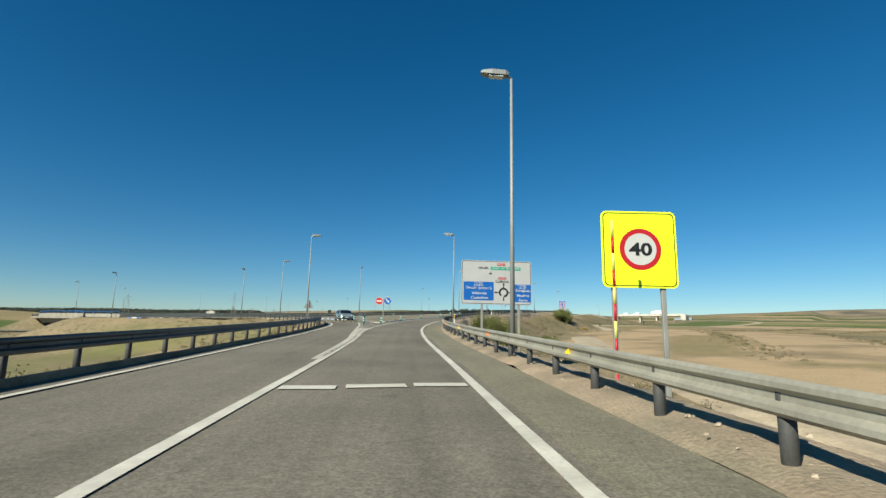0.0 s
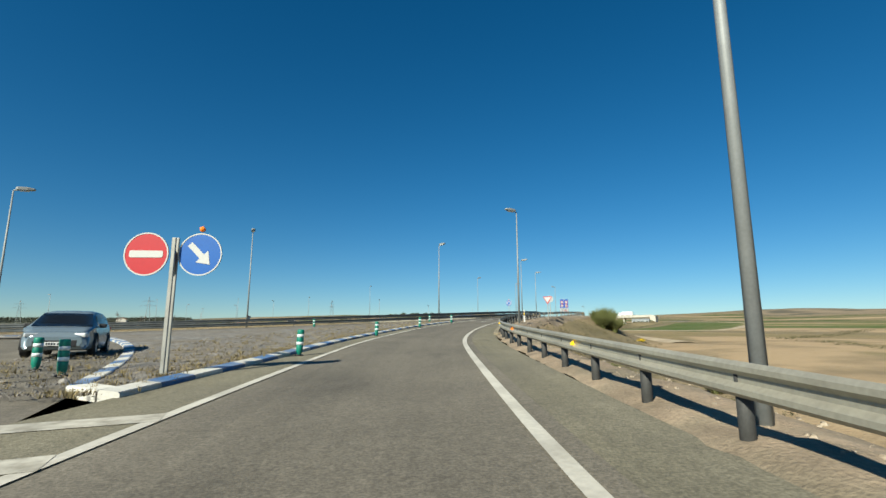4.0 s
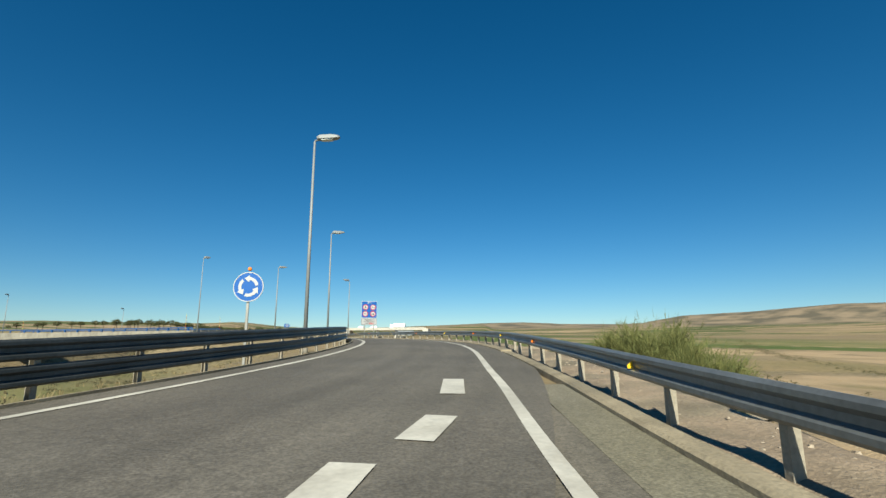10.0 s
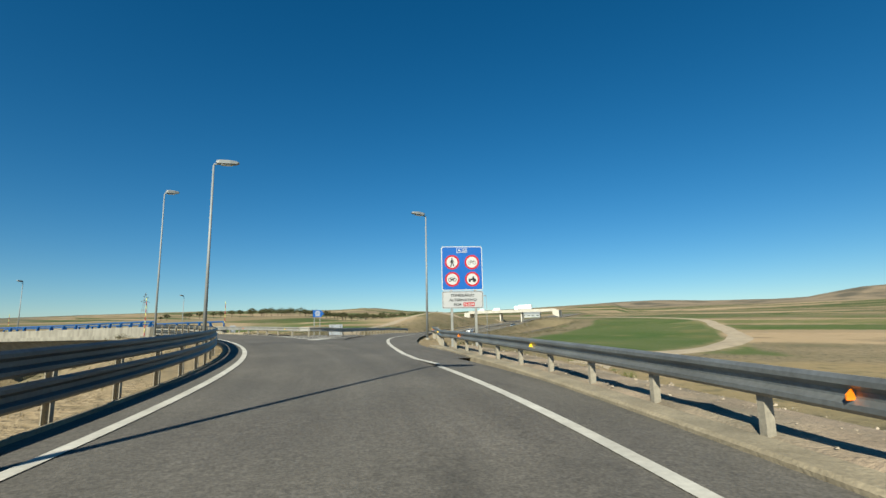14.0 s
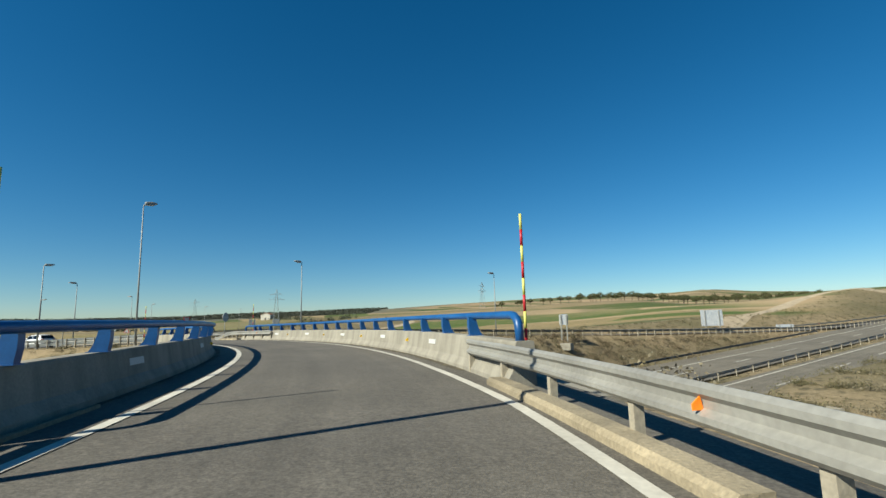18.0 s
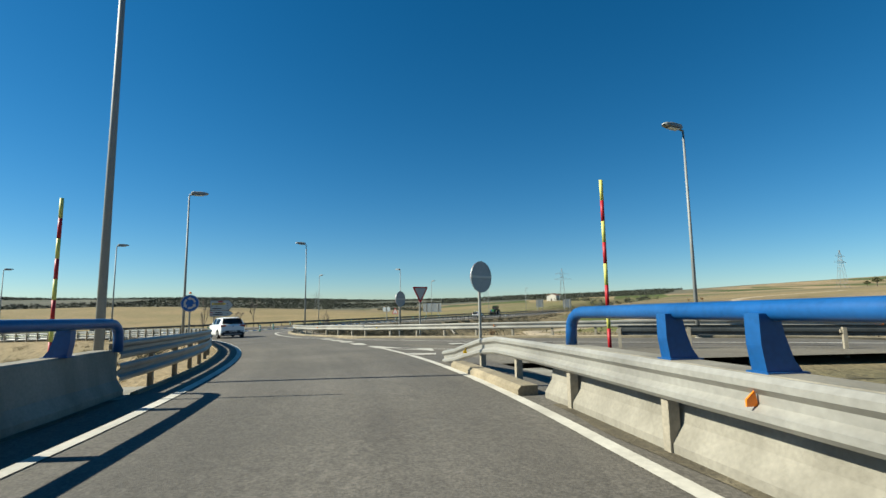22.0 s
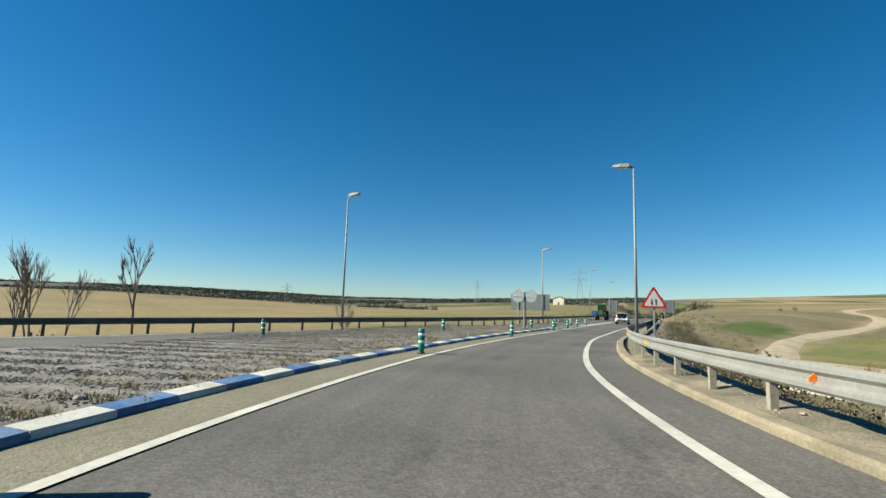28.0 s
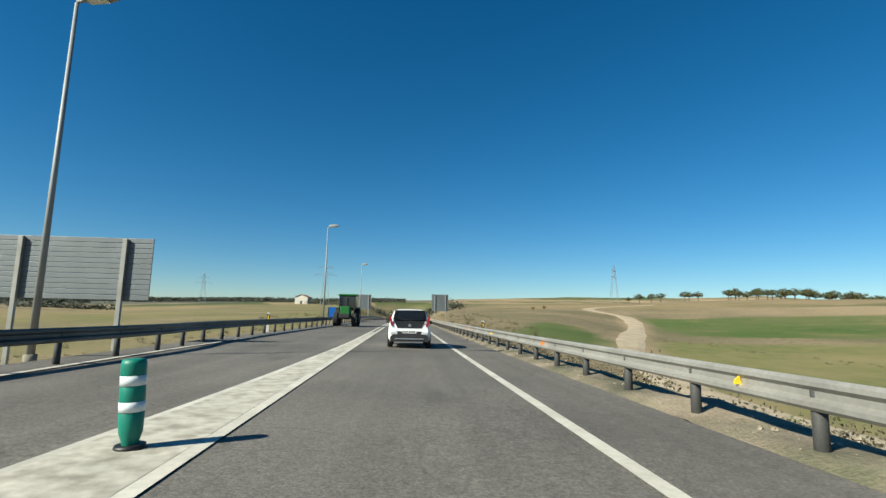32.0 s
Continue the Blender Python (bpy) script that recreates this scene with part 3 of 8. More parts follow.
for cx_, cy_, hx_, hy_, rot_, kind_ in FIELDS:
    c_, s_ = math.cos(radians(rot_)), math.sin(radians(rot_))
    u_, v_ = (gx - cx_) * c_ + (gy - cy_) * s_, -(gx - cx_) * s_ + (gy - cy_) * c_
    e_ = np.maximum(np.abs(u_) - hx_, np.abs(v_) - hy_) + wob * 0.3
    w_ = 1 - smooth(-0.8, 0.8, e_)
    masks *= 1 - w_
    masks[kind_] = np.maximum(masks[kind_], w_)
# a patchwork of fields farther out
cell = np.sin(gx / 83 + 1.7 * np.sin(gy / 210)) * np.sin(gy / 57 + 1.1 * np.sin(gx / 170)) + 0.4 * np.sin(gx / 260 + gy / 90)
far_w = smooth(380, 520, np.hypot(gx + 30, gy - 170)) * (1 - smooth(1000, 1700, np.hypot(gx + 30, gy - 170)))
masks[0] = np.maximum(masks[0], far_w * smooth(0.45, 0.55, cell))
masks[2] = np.maximum(masks[2], far_w * smooth(0.5, 0.6, -cell))
masks[1] = np.maximum(masks[1], far_w * (1 - smooth(0.06, 0.1, np.abs(cell))))
masks *= smooth(0.7, 1.3, np.hypot((gx - 116) / 46, (gy - 398) / 56))
road_d, verge_d = np.full(gx.shape, 99.0), np.full(gx.shape, 99.0)
for pts, zz, half, slope in CORRIDORS:
    sel = (gx > -330) & (gx < 500) & (gy > -200) & (gy < 760)
    d_ = np.full(gx.shape, 99.0)
    xs_, ys_ = gx[sel], gy[sel]
    best = np.full(xs_.shape, 1e9)
    for a in range(0, len(pts), 200):
        best = np.minimum(best, ((xs_[:, None] - pts[None, a : a + 200, 0]) ** 2 + (ys_[:, None] - pts[None, a : a + 200, 1]) ** 2).min(1))
    d_[sel] = np.sqrt(best) - half
    road_d = np.minimum(road_d, d_)
    if half < 5.5:
        verge_d = np.minimum(verge_d, d_)
rough = np.maximum((1 - smooth(50, 62, np.hypot(gx - CX, gy - CY))), smooth(-70, -50, gx) * (1 - smooth(-16, -9, gx)) * (1 - smooth(78, 96, gy)))
past = -89.6 - 0.404 * (gy - 289) - gx
rough = np.maximum(rough, smooth(6, 9, past) * (1 - smooth(60, 110, past)) * smooth(288, 300, gy) * (1 - smooth(620, 700, gy)))
rough *= 0.55 + 0.45 * np.sin(gx / 5.3 + 2 * np.sin(gy / 9.1)) * np.sin(gy / 6.7)
masks *= smooth(5, 9, road_d)
masks[3] = np.maximum(masks[3], rough * (1 - masks[0]) * smooth(0.8, 2.4, road_d))
track = np.full(gx.shape, 99.0)
for tr in TRACKS:
    track = np.minimum(track, np.sqrt(((gx[..., None] - tr[:, 0]) ** 2 + (gy[..., None] - tr[:, 1]) ** 2).min(-1)))
bare = np.maximum(0.6 * (1 - smooth(1.8, 3.5, track)), 0.4 * (1 - smooth(0.6, 3.0, verge_d)))
azi = np.degrees(np.arctan2(gx + 35, gy - 165))
west = smooth(-140, -130, azi) * (1 - smooth(-24, -16, azi))
rho_g = np.hypot(gx + 30, gy - 170)
wood = west * smooth(660, 740, rho_g)
hill = smooth(1950, 2250, rho_g) * (1 - west)
patchwork = np.maximum(smooth(-8, 16, azi) * (1 - smooth(130, 150, azi)) * smooth(130, 190, rho_g), smooth(420, 520, rho_g)) * (1 - wood) * smooth(14, 24, road_d)
masks *= (1 - wood) * (1 - patchwork * smooth(230, 320, rho_g))
for nm, arr in (("crop", masks[0]), ("soil", np.maximum(masks[1], bare)), ("stubble", masks[2]), ("fallow", masks[3]), ("wood", wood), ("hill", hill), ("patchwork", patchwork)):
    at = land.attributes.new(nm, "FLOAT", "POINT")
    at.data.foreach_set("value", arr.ravel().astype(np.float32))


def land_material():
    m = bpy.data.materials.new("land")
    m.use_nodes = True
    n, l = m.node_tree.nodes, m.node_tree.links
    b = n["Principled BSDF"]
    b.inputs["Roughness"].default_value = 0.95
    b.inputs["Specular IOR Level"].default_value = 0.15
    co = n.new("ShaderNodeTexCoord")

    def noise_at(scale, detail=6, lo=0.35, hi=0.65):
        t, r = n.new("ShaderNodeTexNoise"), n.new("ShaderNodeMapRange")
        t.inputs["Scale"].default_value, t.inputs["Detail"].default_value = scale, detail
        l.new(co.outputs["Object"], t.inputs["Vector"])
        r.inputs[1].default_value, r.inputs[2].default_value = lo, hi
        l.new(t.outputs["Fac"], r.inputs[0])
        return r.outputs[0], t.outputs["Fac"]

    def mix(a, c, fac):
        x = n.new("ShaderNodeMix")
        x.data_type = "RGBA"
        for v, k in ((a, "A"), (c, "B")):
            if isinstance(v, tuple):
                x.inputs[k].default_value = (*v, 1)
            else:
                l.new(v, x.inputs[k])
        l.new(fac, x.inputs["Factor"])
        return x.outputs["Result"]

    big, _ = noise_at(0.05)
    mid, _ = noise_at(0.6)
    fine, raw = noise_at(5.0, 8)
    dry = mix(mix((0.223, 0.168, 0.099), (0.147, 0.115, 0.067), mid), (0.269, 0.21, 0.13), fine)
    dry = mix(dry, (0.13, 0.113, 0.063), big)
    tufts = noise_at(1.5, 8, 0.54, 0.63)[0]
    dry = mix(dry, (0.097, 0.082, 0.049), tufts)
    soil = mix(mix((0.335, 0.235, 0.135), (0.285, 0.205, 0.12), mid), (0.36, 0.27, 0.165), fine)
    soil = mix(soil, (0.197, 0.15, 0.091), noise_at(0.09, 7, 0.48, 0.66)[0])
    crop = mix(mix((0.046, 0.084, 0.018), (0.071, 0.101, 0.025), mid), (0.092, 0.109, 0.038), big)
    crop = mix(crop, (0.143, 0.13, 0.05), noise_at(0.11, 5, 0.56, 0.72)[0])
    straw = mix(mix((0.273, 0.202, 0.108), (0.218, 0.166, 0.088), mid), (0.189, 0.153, 0.077), big)
    straw = mix(straw, (0.143, 0.118, 0.063), noise_at(0.9, 8, 0.55, 0.66)[0])
    fallow = mix(mix((0.155, 0.145, 0.058), (0.105, 0.118, 0.04), mid), (0.19, 0.162, 0.075), noise_at(0.07, 6, 0.42, 0.66)[0])
    # wooded ground lightened and greyed, distance haze put into the colour
    woods = mix((0.07, 0.077, 0.06), (0.12, 0.115, 0.088), noise_at(0.02)[0])
    stony = mix((0.101, 0.088, 0.063), (0.227, 0.176, 0.118), noise_at(0.009, 8, 0.42, 0.58)[0])
    # long narrow fields lying across the plain, each of one kind
    warp, bent = n.new("ShaderNodeTexNoise"), n.new("ShaderNodeVectorMath")
    warp.inputs["Scale"].default_value = 0.004
    l.new(co.outputs["Object"], warp.inputs["Vector"])
    bent.operation = "MULTIPLY_ADD"
    bent.inputs[1].default_value = (120, 120, 0)
    l.new(warp.outputs["Color"], bent.inputs[0])
    l.new(co.outputs["Object"], bent.inputs[2])
    turn, cells, pick = n.new("ShaderNodeMapping"), n.new("ShaderNodeTexVoronoi"), n.new("ShaderNodeValToRGB")
    turn.vector_type = "TEXTURE"
    turn.inputs["Rotation"].default_value = (0, 0, radians(-42))
    turn.inputs["Scale"].default_value = (300, 42, 1000)
    l.new(bent.outputs[0], turn.inputs["Vector"])
    cells.inputs["Scale"].default_value, cells.inputs["Randomness"].default_value = 1.0, 0.75
    l.new(turn.outputs[0], cells.inputs["Vector"])
    split = n.new("ShaderNodeSeparateColor")
    l.new(cells.outputs["Color"], split.inputs[0])
    kinds = ((0.0, (0.286, 0.21, 0.126)), (0.14, (0.063, 0.084, 0.025)), (0.3, (0.193, 0.147, 0.088)), (0.42, (0.092, 0.097, 0.038)), (0.52, (0.311, 0.231, 0.139)), (0.63, (0.08, 0.094, 0.034)), (0.75, (0.227, 0.172, 0.101)), (0.87, (0.052, 0.074, 0.024)), (0.95, (0.244, 0.185, 0.101)))
    pick.color_ramp.interpolation = "CONSTANT"
    for k, (at_, c) in enumerate(kinds):
        e = pick.color_ramp.elements[k] if k < 2 else pick.color_ramp.elements.new(at_)
        e.position, e.color = at_, (*c, 1)
    l.new(split.outputs[0], pick.inputs[0])
    farms = mix(pick.outputs[0], dry, noise_at(0.03, 8, 0.54, 0.7)[0])
    col = dry
    for nm, c in (("patchwork", farms), ("hill", stony), ("wood", woods), ("stubble", straw), ("fallow", fallow), ("crop", crop), ("soil", soil)):
        a = n.new("ShaderNodeAttribute")
        a.attribute_name = nm
        col = mix(col, c, a.outputs["Fac"])
    l.new(col, b.inputs["Base Color"])
    bp = n.new("ShaderNodeBump")
    bp.inputs["Strength"].default_value, bp.inputs["Distance"].default_value = 0.8, 0.15
    l.new(raw, bp.inputs["Height"])
    l.new(bp.outputs[0], b.inputs["Normal"])
    return m


land.materials.append(land_material())
tagged(new("ground", land), "dry grass banks, bare soil and green crop fields", "ground", kind="structure")

# ---- roads ----
R_APP = along(-58, 133, [(-60, 1.3), (0, 1.35), (40, 1.2), (94, 1.2), (105, 1.2), (113, 1.0), (123, 1.2), (133, 1.8)])
L_APP = along(-58, 105, [(-60, -2.1), (5, -2.1), (20, -2.12), (26, -2.2), (30, -2.48), (36, -2.78), (47, -3.02), (69, -3.15), (94, -3.1), (105, -3.2)])
R_EXIT = along(271, 640, [(266, 1.6), (271, 1.1), (277, 0.8), (288, 1.3), (300, 2.1), (306, 2.4), (318, 2.5), (330, 2.05), (343, 1.9), (400, 2.0), (700, 2.0)])
L_EXIT = along(292, 640, [(290, -3.3), (299, -3.2), (305, -2.7), (311, -2.2), (317, -1.9), (330, -1.7), (343, -1.7), (356, -1.8), (700, -1.8)])


def road(name, left, right, material, lift, label, z=None):
    return tagged(new(name, ribbon_mesh(name, left, right, material, lift, z)), label, "road", kind="structure")


road("road_ring", ring(-180, 180, -0.75), ring(-180, 180, 6.35), ASPHALT_RING, 0.0, "grey asphalt carriageway of a large roundabout")
road("road_approach", along(-58, 112, [(-60, -3.5), (104, -3.9), (112, -2.5)]), along(-58, 112, [(-60, 1.6), (104, 1.5), (112, 2.2)]), ASPHALT, -0.008, "worn grey asphalt approach lane")
road("road_shoulder", along(-58, 118, [(-60, 1.55), (104, 1.4), (118, 1.6)]), along(-58, 118, [(-60, 2.75), (60, 2.65), (118, 2.6)]), SHOULDER, -0.012, "dusty paved shoulder of the approach")
road("road_opposite", shifted(OUT_WEST, -2.9), shifted(OUT_WEST, 3.4), ASPHALT, -0.02, "worn grey asphalt lane for oncoming traffic")
road("road_exit", along(262, 640, [(262, -2.5), (280, -5), (296, -4.6), (318, -4.4), (340, -5.2), (352, -5.0), (368, -3.4), (700, -2.9)]), along(262, 640, [(262, 2.0), (277, 1.6), (300, 2.8), (318, 3.2), (700, 2.8)]), ASPHALT_EXIT, -0.008, "worn grey asphalt exit lane")
road("road_kerb_strip_south", along(52, 99, [(52, -4.7), (56, -4.7), (60, -4.3), (70, -4.15), (99, -4.2)]), along(52, 99, [(52, -3.02), (69, -3.15), (94, -3.1), (99, -3.15)]), SHOULDER, 0.002, "dusty asphalt strip between edge line and painted kerb")
road("road_kerb_strip_north", along(293, 338, [(291, -4.7), (299, -4.15), (304, -4.05), (308, -3.8), (317, -3.05), (330, -2.9), (340, -2.8)]), along(293, 338, [(290, -3.3), (299, -3.2), (305, -2.7), (311, -2.2), (317, -1.9), (330, -1.7), (343, -1.7)]), SHOULDER, 0.002, "dusty asphalt strip between edge line and painted kerb")
road("road_exit_shoulder", along(268, 640, [(262, 1.9), (277, 1.4), (300, 2.6), (318, 3.0), (700, 2.6)]), along(268, 640, [(262, 3.4), (277, 2.2), (300, 3.5), (318, 3.9), (345, 3.6), (700, 3.5)]), ASPHALT_EXIT, -0.012, "paved shoulder of the exit lane")
road("road_entry_north", shifted(IN_NORTH, -3.2), shifted(IN_NORTH, 3.2), ASPHALT_EXIT, -0.02, "grey asphalt entry lane")
road("road_slip_out", shifted(SLIP_OUT, -2.6), shifted(SLIP_OUT, np.interp(SLIP_OUT[:, 1], (158, 166, 173, 183), (1.4, 1.6, 2.3, 3.2))), ASPHALT_RING, -0.014, "grey asphalt slip road down to the motorway", SLIP_OUT_Z)
road("road_slip_in", shifted(SLIP_IN, -2.6), shifted(SLIP_IN, 2.9), ASPHALT_RING, -0.014, "grey asphalt slip road up from the motorway", SLIP_IN_Z)
road("road_gore_south", along(104, 124, [(104, -4), (112, -6), (124, -2)]), along(104, 124, [(104, 1.5), (124, 1.6)]), ASPHALT, -0.016, "worn asphalt where the approach meets the roundabout")
gore_r = shifted(SLIP_OUT, -2.2)[6:31]
gore_l = ring(4.5, 20.2, 4.6)
gore_l = gore_l[np.linspace(0, len(gore_l) - 1, len(gore_r)).astype(int)]
road("road_gore_slip", gore_l, gore_r, ASPHALT_RING, -0.006, "worn asphalt between the roundabout and the slip road")
nose_ = shifted(SLIP_IN, -2.4)[-34:]
nose_in = ring(66, 79.5, 6.2)
nose_in = nose_in[np.linspace(0, len(nose_in) - 1, len(nose_)).astype(int)]
road("road_gore_north", nose_in, nose_, ASPHALT, -0.02, "worn asphalt where the slip road joins the roundabout")
for k_, (a_, b_) in enumerate(((-12.8, -1.1), (1.1, 11.3))):
    road("road_motorway_%d" % (k_ + 1), shifted(MOTORWAY, a_), shifted(MOTORWAY, b_), ASPHALT, 0.05, "grey asphalt motorway carriageway", MOTORWAY[:, 2])
for off_ in (-9.2, -2.0, 2.0, 9.2):
    strip("road_line", shifted(MOTORWAY, off_), 0.22, LINE, 0.06, MOTORWAY[:, 2], label="white motorway edge line")
seen_m = MOTORWAY[(MOTORWAY[:, 1] > 200) & (MOTORWAY[:, 1] < 400)]
for off_ in (-5.6, 5.6):
    for k_ in range(0, len(seen_m) - 1, 3):
        strip("road_marking", shifted(seen_m, off_)[k_ : k_ + 2], 0.16, LINE, 0.06, seen_m[k_ : k_ + 2, 2], label="white motorway lane dash")

# ---- lane markings ----
strip("road_line", R_APP, 0.17, LINE, 0.006, label="white edge line of the approach lane")
strip("road_line", L_APP, 0.17, LINE, 0.006, label="white line left of the approach lane")
strip("road_line", shifted(OUT_WEST, -1.75), 0.14, LINE, 0.004, label="white edge line of the oncoming lane")
strip("road_line", R_EXIT[5:], 0.17, LINE, 0.006, label="white edge line of the exit lane")
strip("road_line", L_EXIT, 0.17, LINE, 0.006, label="white line left of the exit lane")
strip("road_line", shifted(IN_NORTH, 2.0), 0.14, LINE, 0.004, label="white edge line of the entry lane")
strip("road_line", ring(-180, 180, 0), 0.16, LINE, 0.01, label="white inner edge line of the roundabout")
strip("road_line", np.array([ring(p_, p_ + 0.01, np.interp(p_, (-27.6, -21), (5.1, 5.06)))[0] for p_ in np.linspace(-27.6, -3, 50)]), 0.17, LINE, 0.01, label="white outer edge line of the roundabout")
strip("road_line", np.array([ring(p_, p_ + 0.01, np.interp(p_, (11.6, 22, 25, 28, 32, 36, 53, 59, 72.5), (4.9, 4.81, 4.84, 4.93, 4.8, 4.76, 4.74, 4.98, 4.98)))[0] for p_ in np.linspace(11.6, 72.5, 90)]), 0.16, LINE, 0.01, label="white outer edge line of the roundabout")
strip("road_line", ring(103, 246, 5.0), 0.16, LINE, 0.01, label="white outer edge line of the roundabout")


# ---- guardrails ----
def w_profile(h):
    """The folded steel strip, its face to the left of the line."""
    front = [(-0.05, 0.155), (-0.085, 0.12), (-0.085, 0.075), (-0.03, 0.03), (-0.03, -0.03), (-0.085, -0.075), (-0.085, -0.12), (-0.05, -0.155)]
    back = [(a + 0.012, b) for a, b in reversed(front)]
    return [(a, b + h) for a, b in front + back]


def make_post(dark, tall):
    bm = bmesh.new()
    if dark:
        tube(bm, 0.07, 0.07, tall, Matrix.Translation((0.03, 0, -0.25)), 10)
    else:
        box(bm, 0.1, 0.012, tall, Matrix.Translation((0.03, 0.0, tall / 2 - 0.25)))
        box(bm, 0.012, 0.09, tall, Matrix.Translation((-0.015, 0.045, tall / 2 - 0.25)))
        box(bm, 0.012, 0.09, tall, Matrix.Translation((0.075, 0.045, tall / 2 - 0.25)))
    box(bm, 0.06, 0.12, 0.1, Matrix.Translation((0.02, 0, tall - 0.36)))
    me = bpy.data.meshes.new("post")
    bm.to_mesh(me)
    bm.free()
    me.materials.append(POST_DARK if dark else POST_LIGHT)
    return me


POST_MESH = {True: make_post(True, 0.92), False: make_post(False, 0.92)}
TALL_POST = make_post(False, 1.08)


def guardrail(line, label, side=1, dark=False, double=False, spacing=2.0, panel=8.0, h=0.58, z=None, reflectors=True, group="roadside guardrails", beam=None):
    """A crash barrier: beam panels, posts and small reflectors. side 1: its face is to the left of the line."""
    line = np.asarray(line)
    zz = ground_z(line[:, 0], line[:, 1]) if z is None else z
    line = even(np.column_stack([line[:, :2], zz]), 1.0)
    if side < 0:
        line = line[::-1]
    total = len(line) - 1
    root = thing("guardrail", Matrix.Translation(tuple(line[0])), label, "guardrail", group)
    inv = Matrix.Translation(tuple(-line[0]))
    side_v = sides(line)
    n = max(1, int(total / panel))
    cuts = np.linspace(0, total, n + 1).astype(int)
    for a, b in zip(cuts, cuts[1:]):
        for hh in (h, h + 0.38) if double else (h,):
            bm = bmesh.new()
            sweep(bm, line[a : b + 1], w_profile(hh))
            bm.transform(inv)
            part("beam", bm, beam or RAIL, root)
    mesh = TALL_POST if double else POST_MESH[dark]
    for k in range(0, total + 1, int(spacing)):
        p, s = line[k], side_v[k]
        ob = new("post", mesh)
        ob.parent = root
        ob.matrix_local = inv @ Matrix.Translation(tuple(p)) @ Matrix(((s[0], -s[1], 0, 0), (s[1], s[0], 0, 0), (0, 0, 1, 0), (0, 0, 0, 1)))
    if reflectors:
        for j, k in enumerate(range(3, total, 8)):
            p, s = line[k], side_v[k]
            bm = bmesh.new()
            prism(bm, [(0, -0.045), (0.085, -0.045), (0.085, 0.0), (0.02, 0.055)], 0.012)
            ob = part("reflector", bm, ORANGE if j % 2 == 0 else YELLOW, root, "small orange reflector" if j % 2 == 0 else "small yellow reflector")
            f = Vector((s[1], -s[0], 0)) if side > 0 else Vector((-s[1], s[0], 0))
            # the plate stands square to the traffic, in the fold of the beam
            x_ax = Vector((-s[0], -s[1], 0))
            y_ax = Vector((0, 0, 1)).cross(x_ax)
            ob.matrix_local = inv @ Matrix.Translation((p[0] - s[0] * 0.03, p[1] - s[1] * 0.03, p[2] + h)) @ Matrix(((x_ax.x, y_ax.x, 0, 0), (x_ax.y, y_ax.y, 0, 0), (0, 0, 1, 0), (0, 0, 0, 1)))
    return root


guardrail(along(-50, 104, [(-60, 3.15), (10, 3.1), (40, 2.85), (80, 2.9), (95, 3.0), (104, 2.95)]), "pale steel guardrail on dark round posts beside the approach", dark=True)
guardrail(np.vstack([along(104, 127, [(104, 2.95), (114, 2.6), (125, 2.85), (127, 2.95)]), along(128, 172, [(127, 3.0), (135, 3.5), (144, 3.75), (157, 3.8), (166, 4.4), (172, 5.5)]), shifted(SLIP_OUT, 3.7)[17:46]]), "grey steel guardrail on dusty posts along the roundabout", beam=RAIL_ZINC)
guardrail(shifted(OUT_WEST, -2.9), "steel guardrail with shade in its dark colour, on dark posts beside the oncoming lane", side=-1, dark=True, reflectors=False, beam=RAIL_SHADED)
# inner rail: shade is in the first arc's colour, glare in the second's
for a_, b_, zinc_ in ((-117, 27.4, RAIL_SHADED), (64.7, 208, RAIL_ZINC)):
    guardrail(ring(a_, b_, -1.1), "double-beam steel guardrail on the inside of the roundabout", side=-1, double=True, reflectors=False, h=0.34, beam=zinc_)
near_ = np.array([ring(p_, p_ + 0.01, np.interp(p_, (17, 20.3, 21.5, 24, 27, 29, 34), (6.3, 5.5, 5.38, 5.38, 5.4, 5.38, 5.36)))[0] for p_ in np.linspace(31.2, 17.4, 26)])
away_ = shifted(SLIP_OUT, -3.1)[27:62]
nose_rail = np.vstack([near_, (near_[-1] * 0.75 + away_[0] * 0.25) + (0.1, -0.5), (near_[-1] * 0.3 + away_[0] * 0.7) + (0.15, -0.35), away_])
guardrail(nose_rail, "steel guardrail curving round the nose between bridge and slip road", side=-1, z=np.r_[ground_z(near_[:, 0], near_[:, 1]), ground_z(*near_[-1]), SLIP_OUT_Z[27], SLIP_OUT_Z[27:62]], h=0.53, beam=RAIL_PALE)
end_ = ring(56.9, 66.9, 5.36)
end_phi = np.linspace(56.9, 66.9, len(end_))
guardrail(end_, "pale steel guardrail sinking to the ground past the bridge", side=1, z=ground_z(end_[:, 0], end_[:, 1]) - 0.5 * smooth(64.0, 66.9, end_phi) + 0.02, beam=RAIL_PALE)
guardrail(shifted(SLIP_IN, -3.3)[96:-16], "grey steel guardrail between the slip road and the bridge", side=-1, z=SLIP_IN_Z[96:-16], reflectors=False, beam=RAIL_SHADED)
slip_edge = shifted(SLIP_IN, 3.5)[:-3]
exit_edge = np.vstack([along(266, 272, [(266, 4.4), (272, 3.0)]), along(273, 346, [(273, 2.8), (277, 2.4), (290, 3.0), (300, 3.8), (312, 4.1), (330, 3.8), (346, 3.9)])])
guardrail(np.vstack([slip_edge, exit_edge]), "pale steel guardrail along the exit of the roundabout", z=np.r_[SLIP_IN_Z[:-3], ground_z(exit_edge[:, 0], exit_edge[:, 1])], beam=RAIL_PALE)
guardrail(along(345.9, 560, [(345, 3.9), (700, 3.8)]), "pale steel guardrail on dark posts beside the exit road", dark=True, beam=RAIL_PALE)
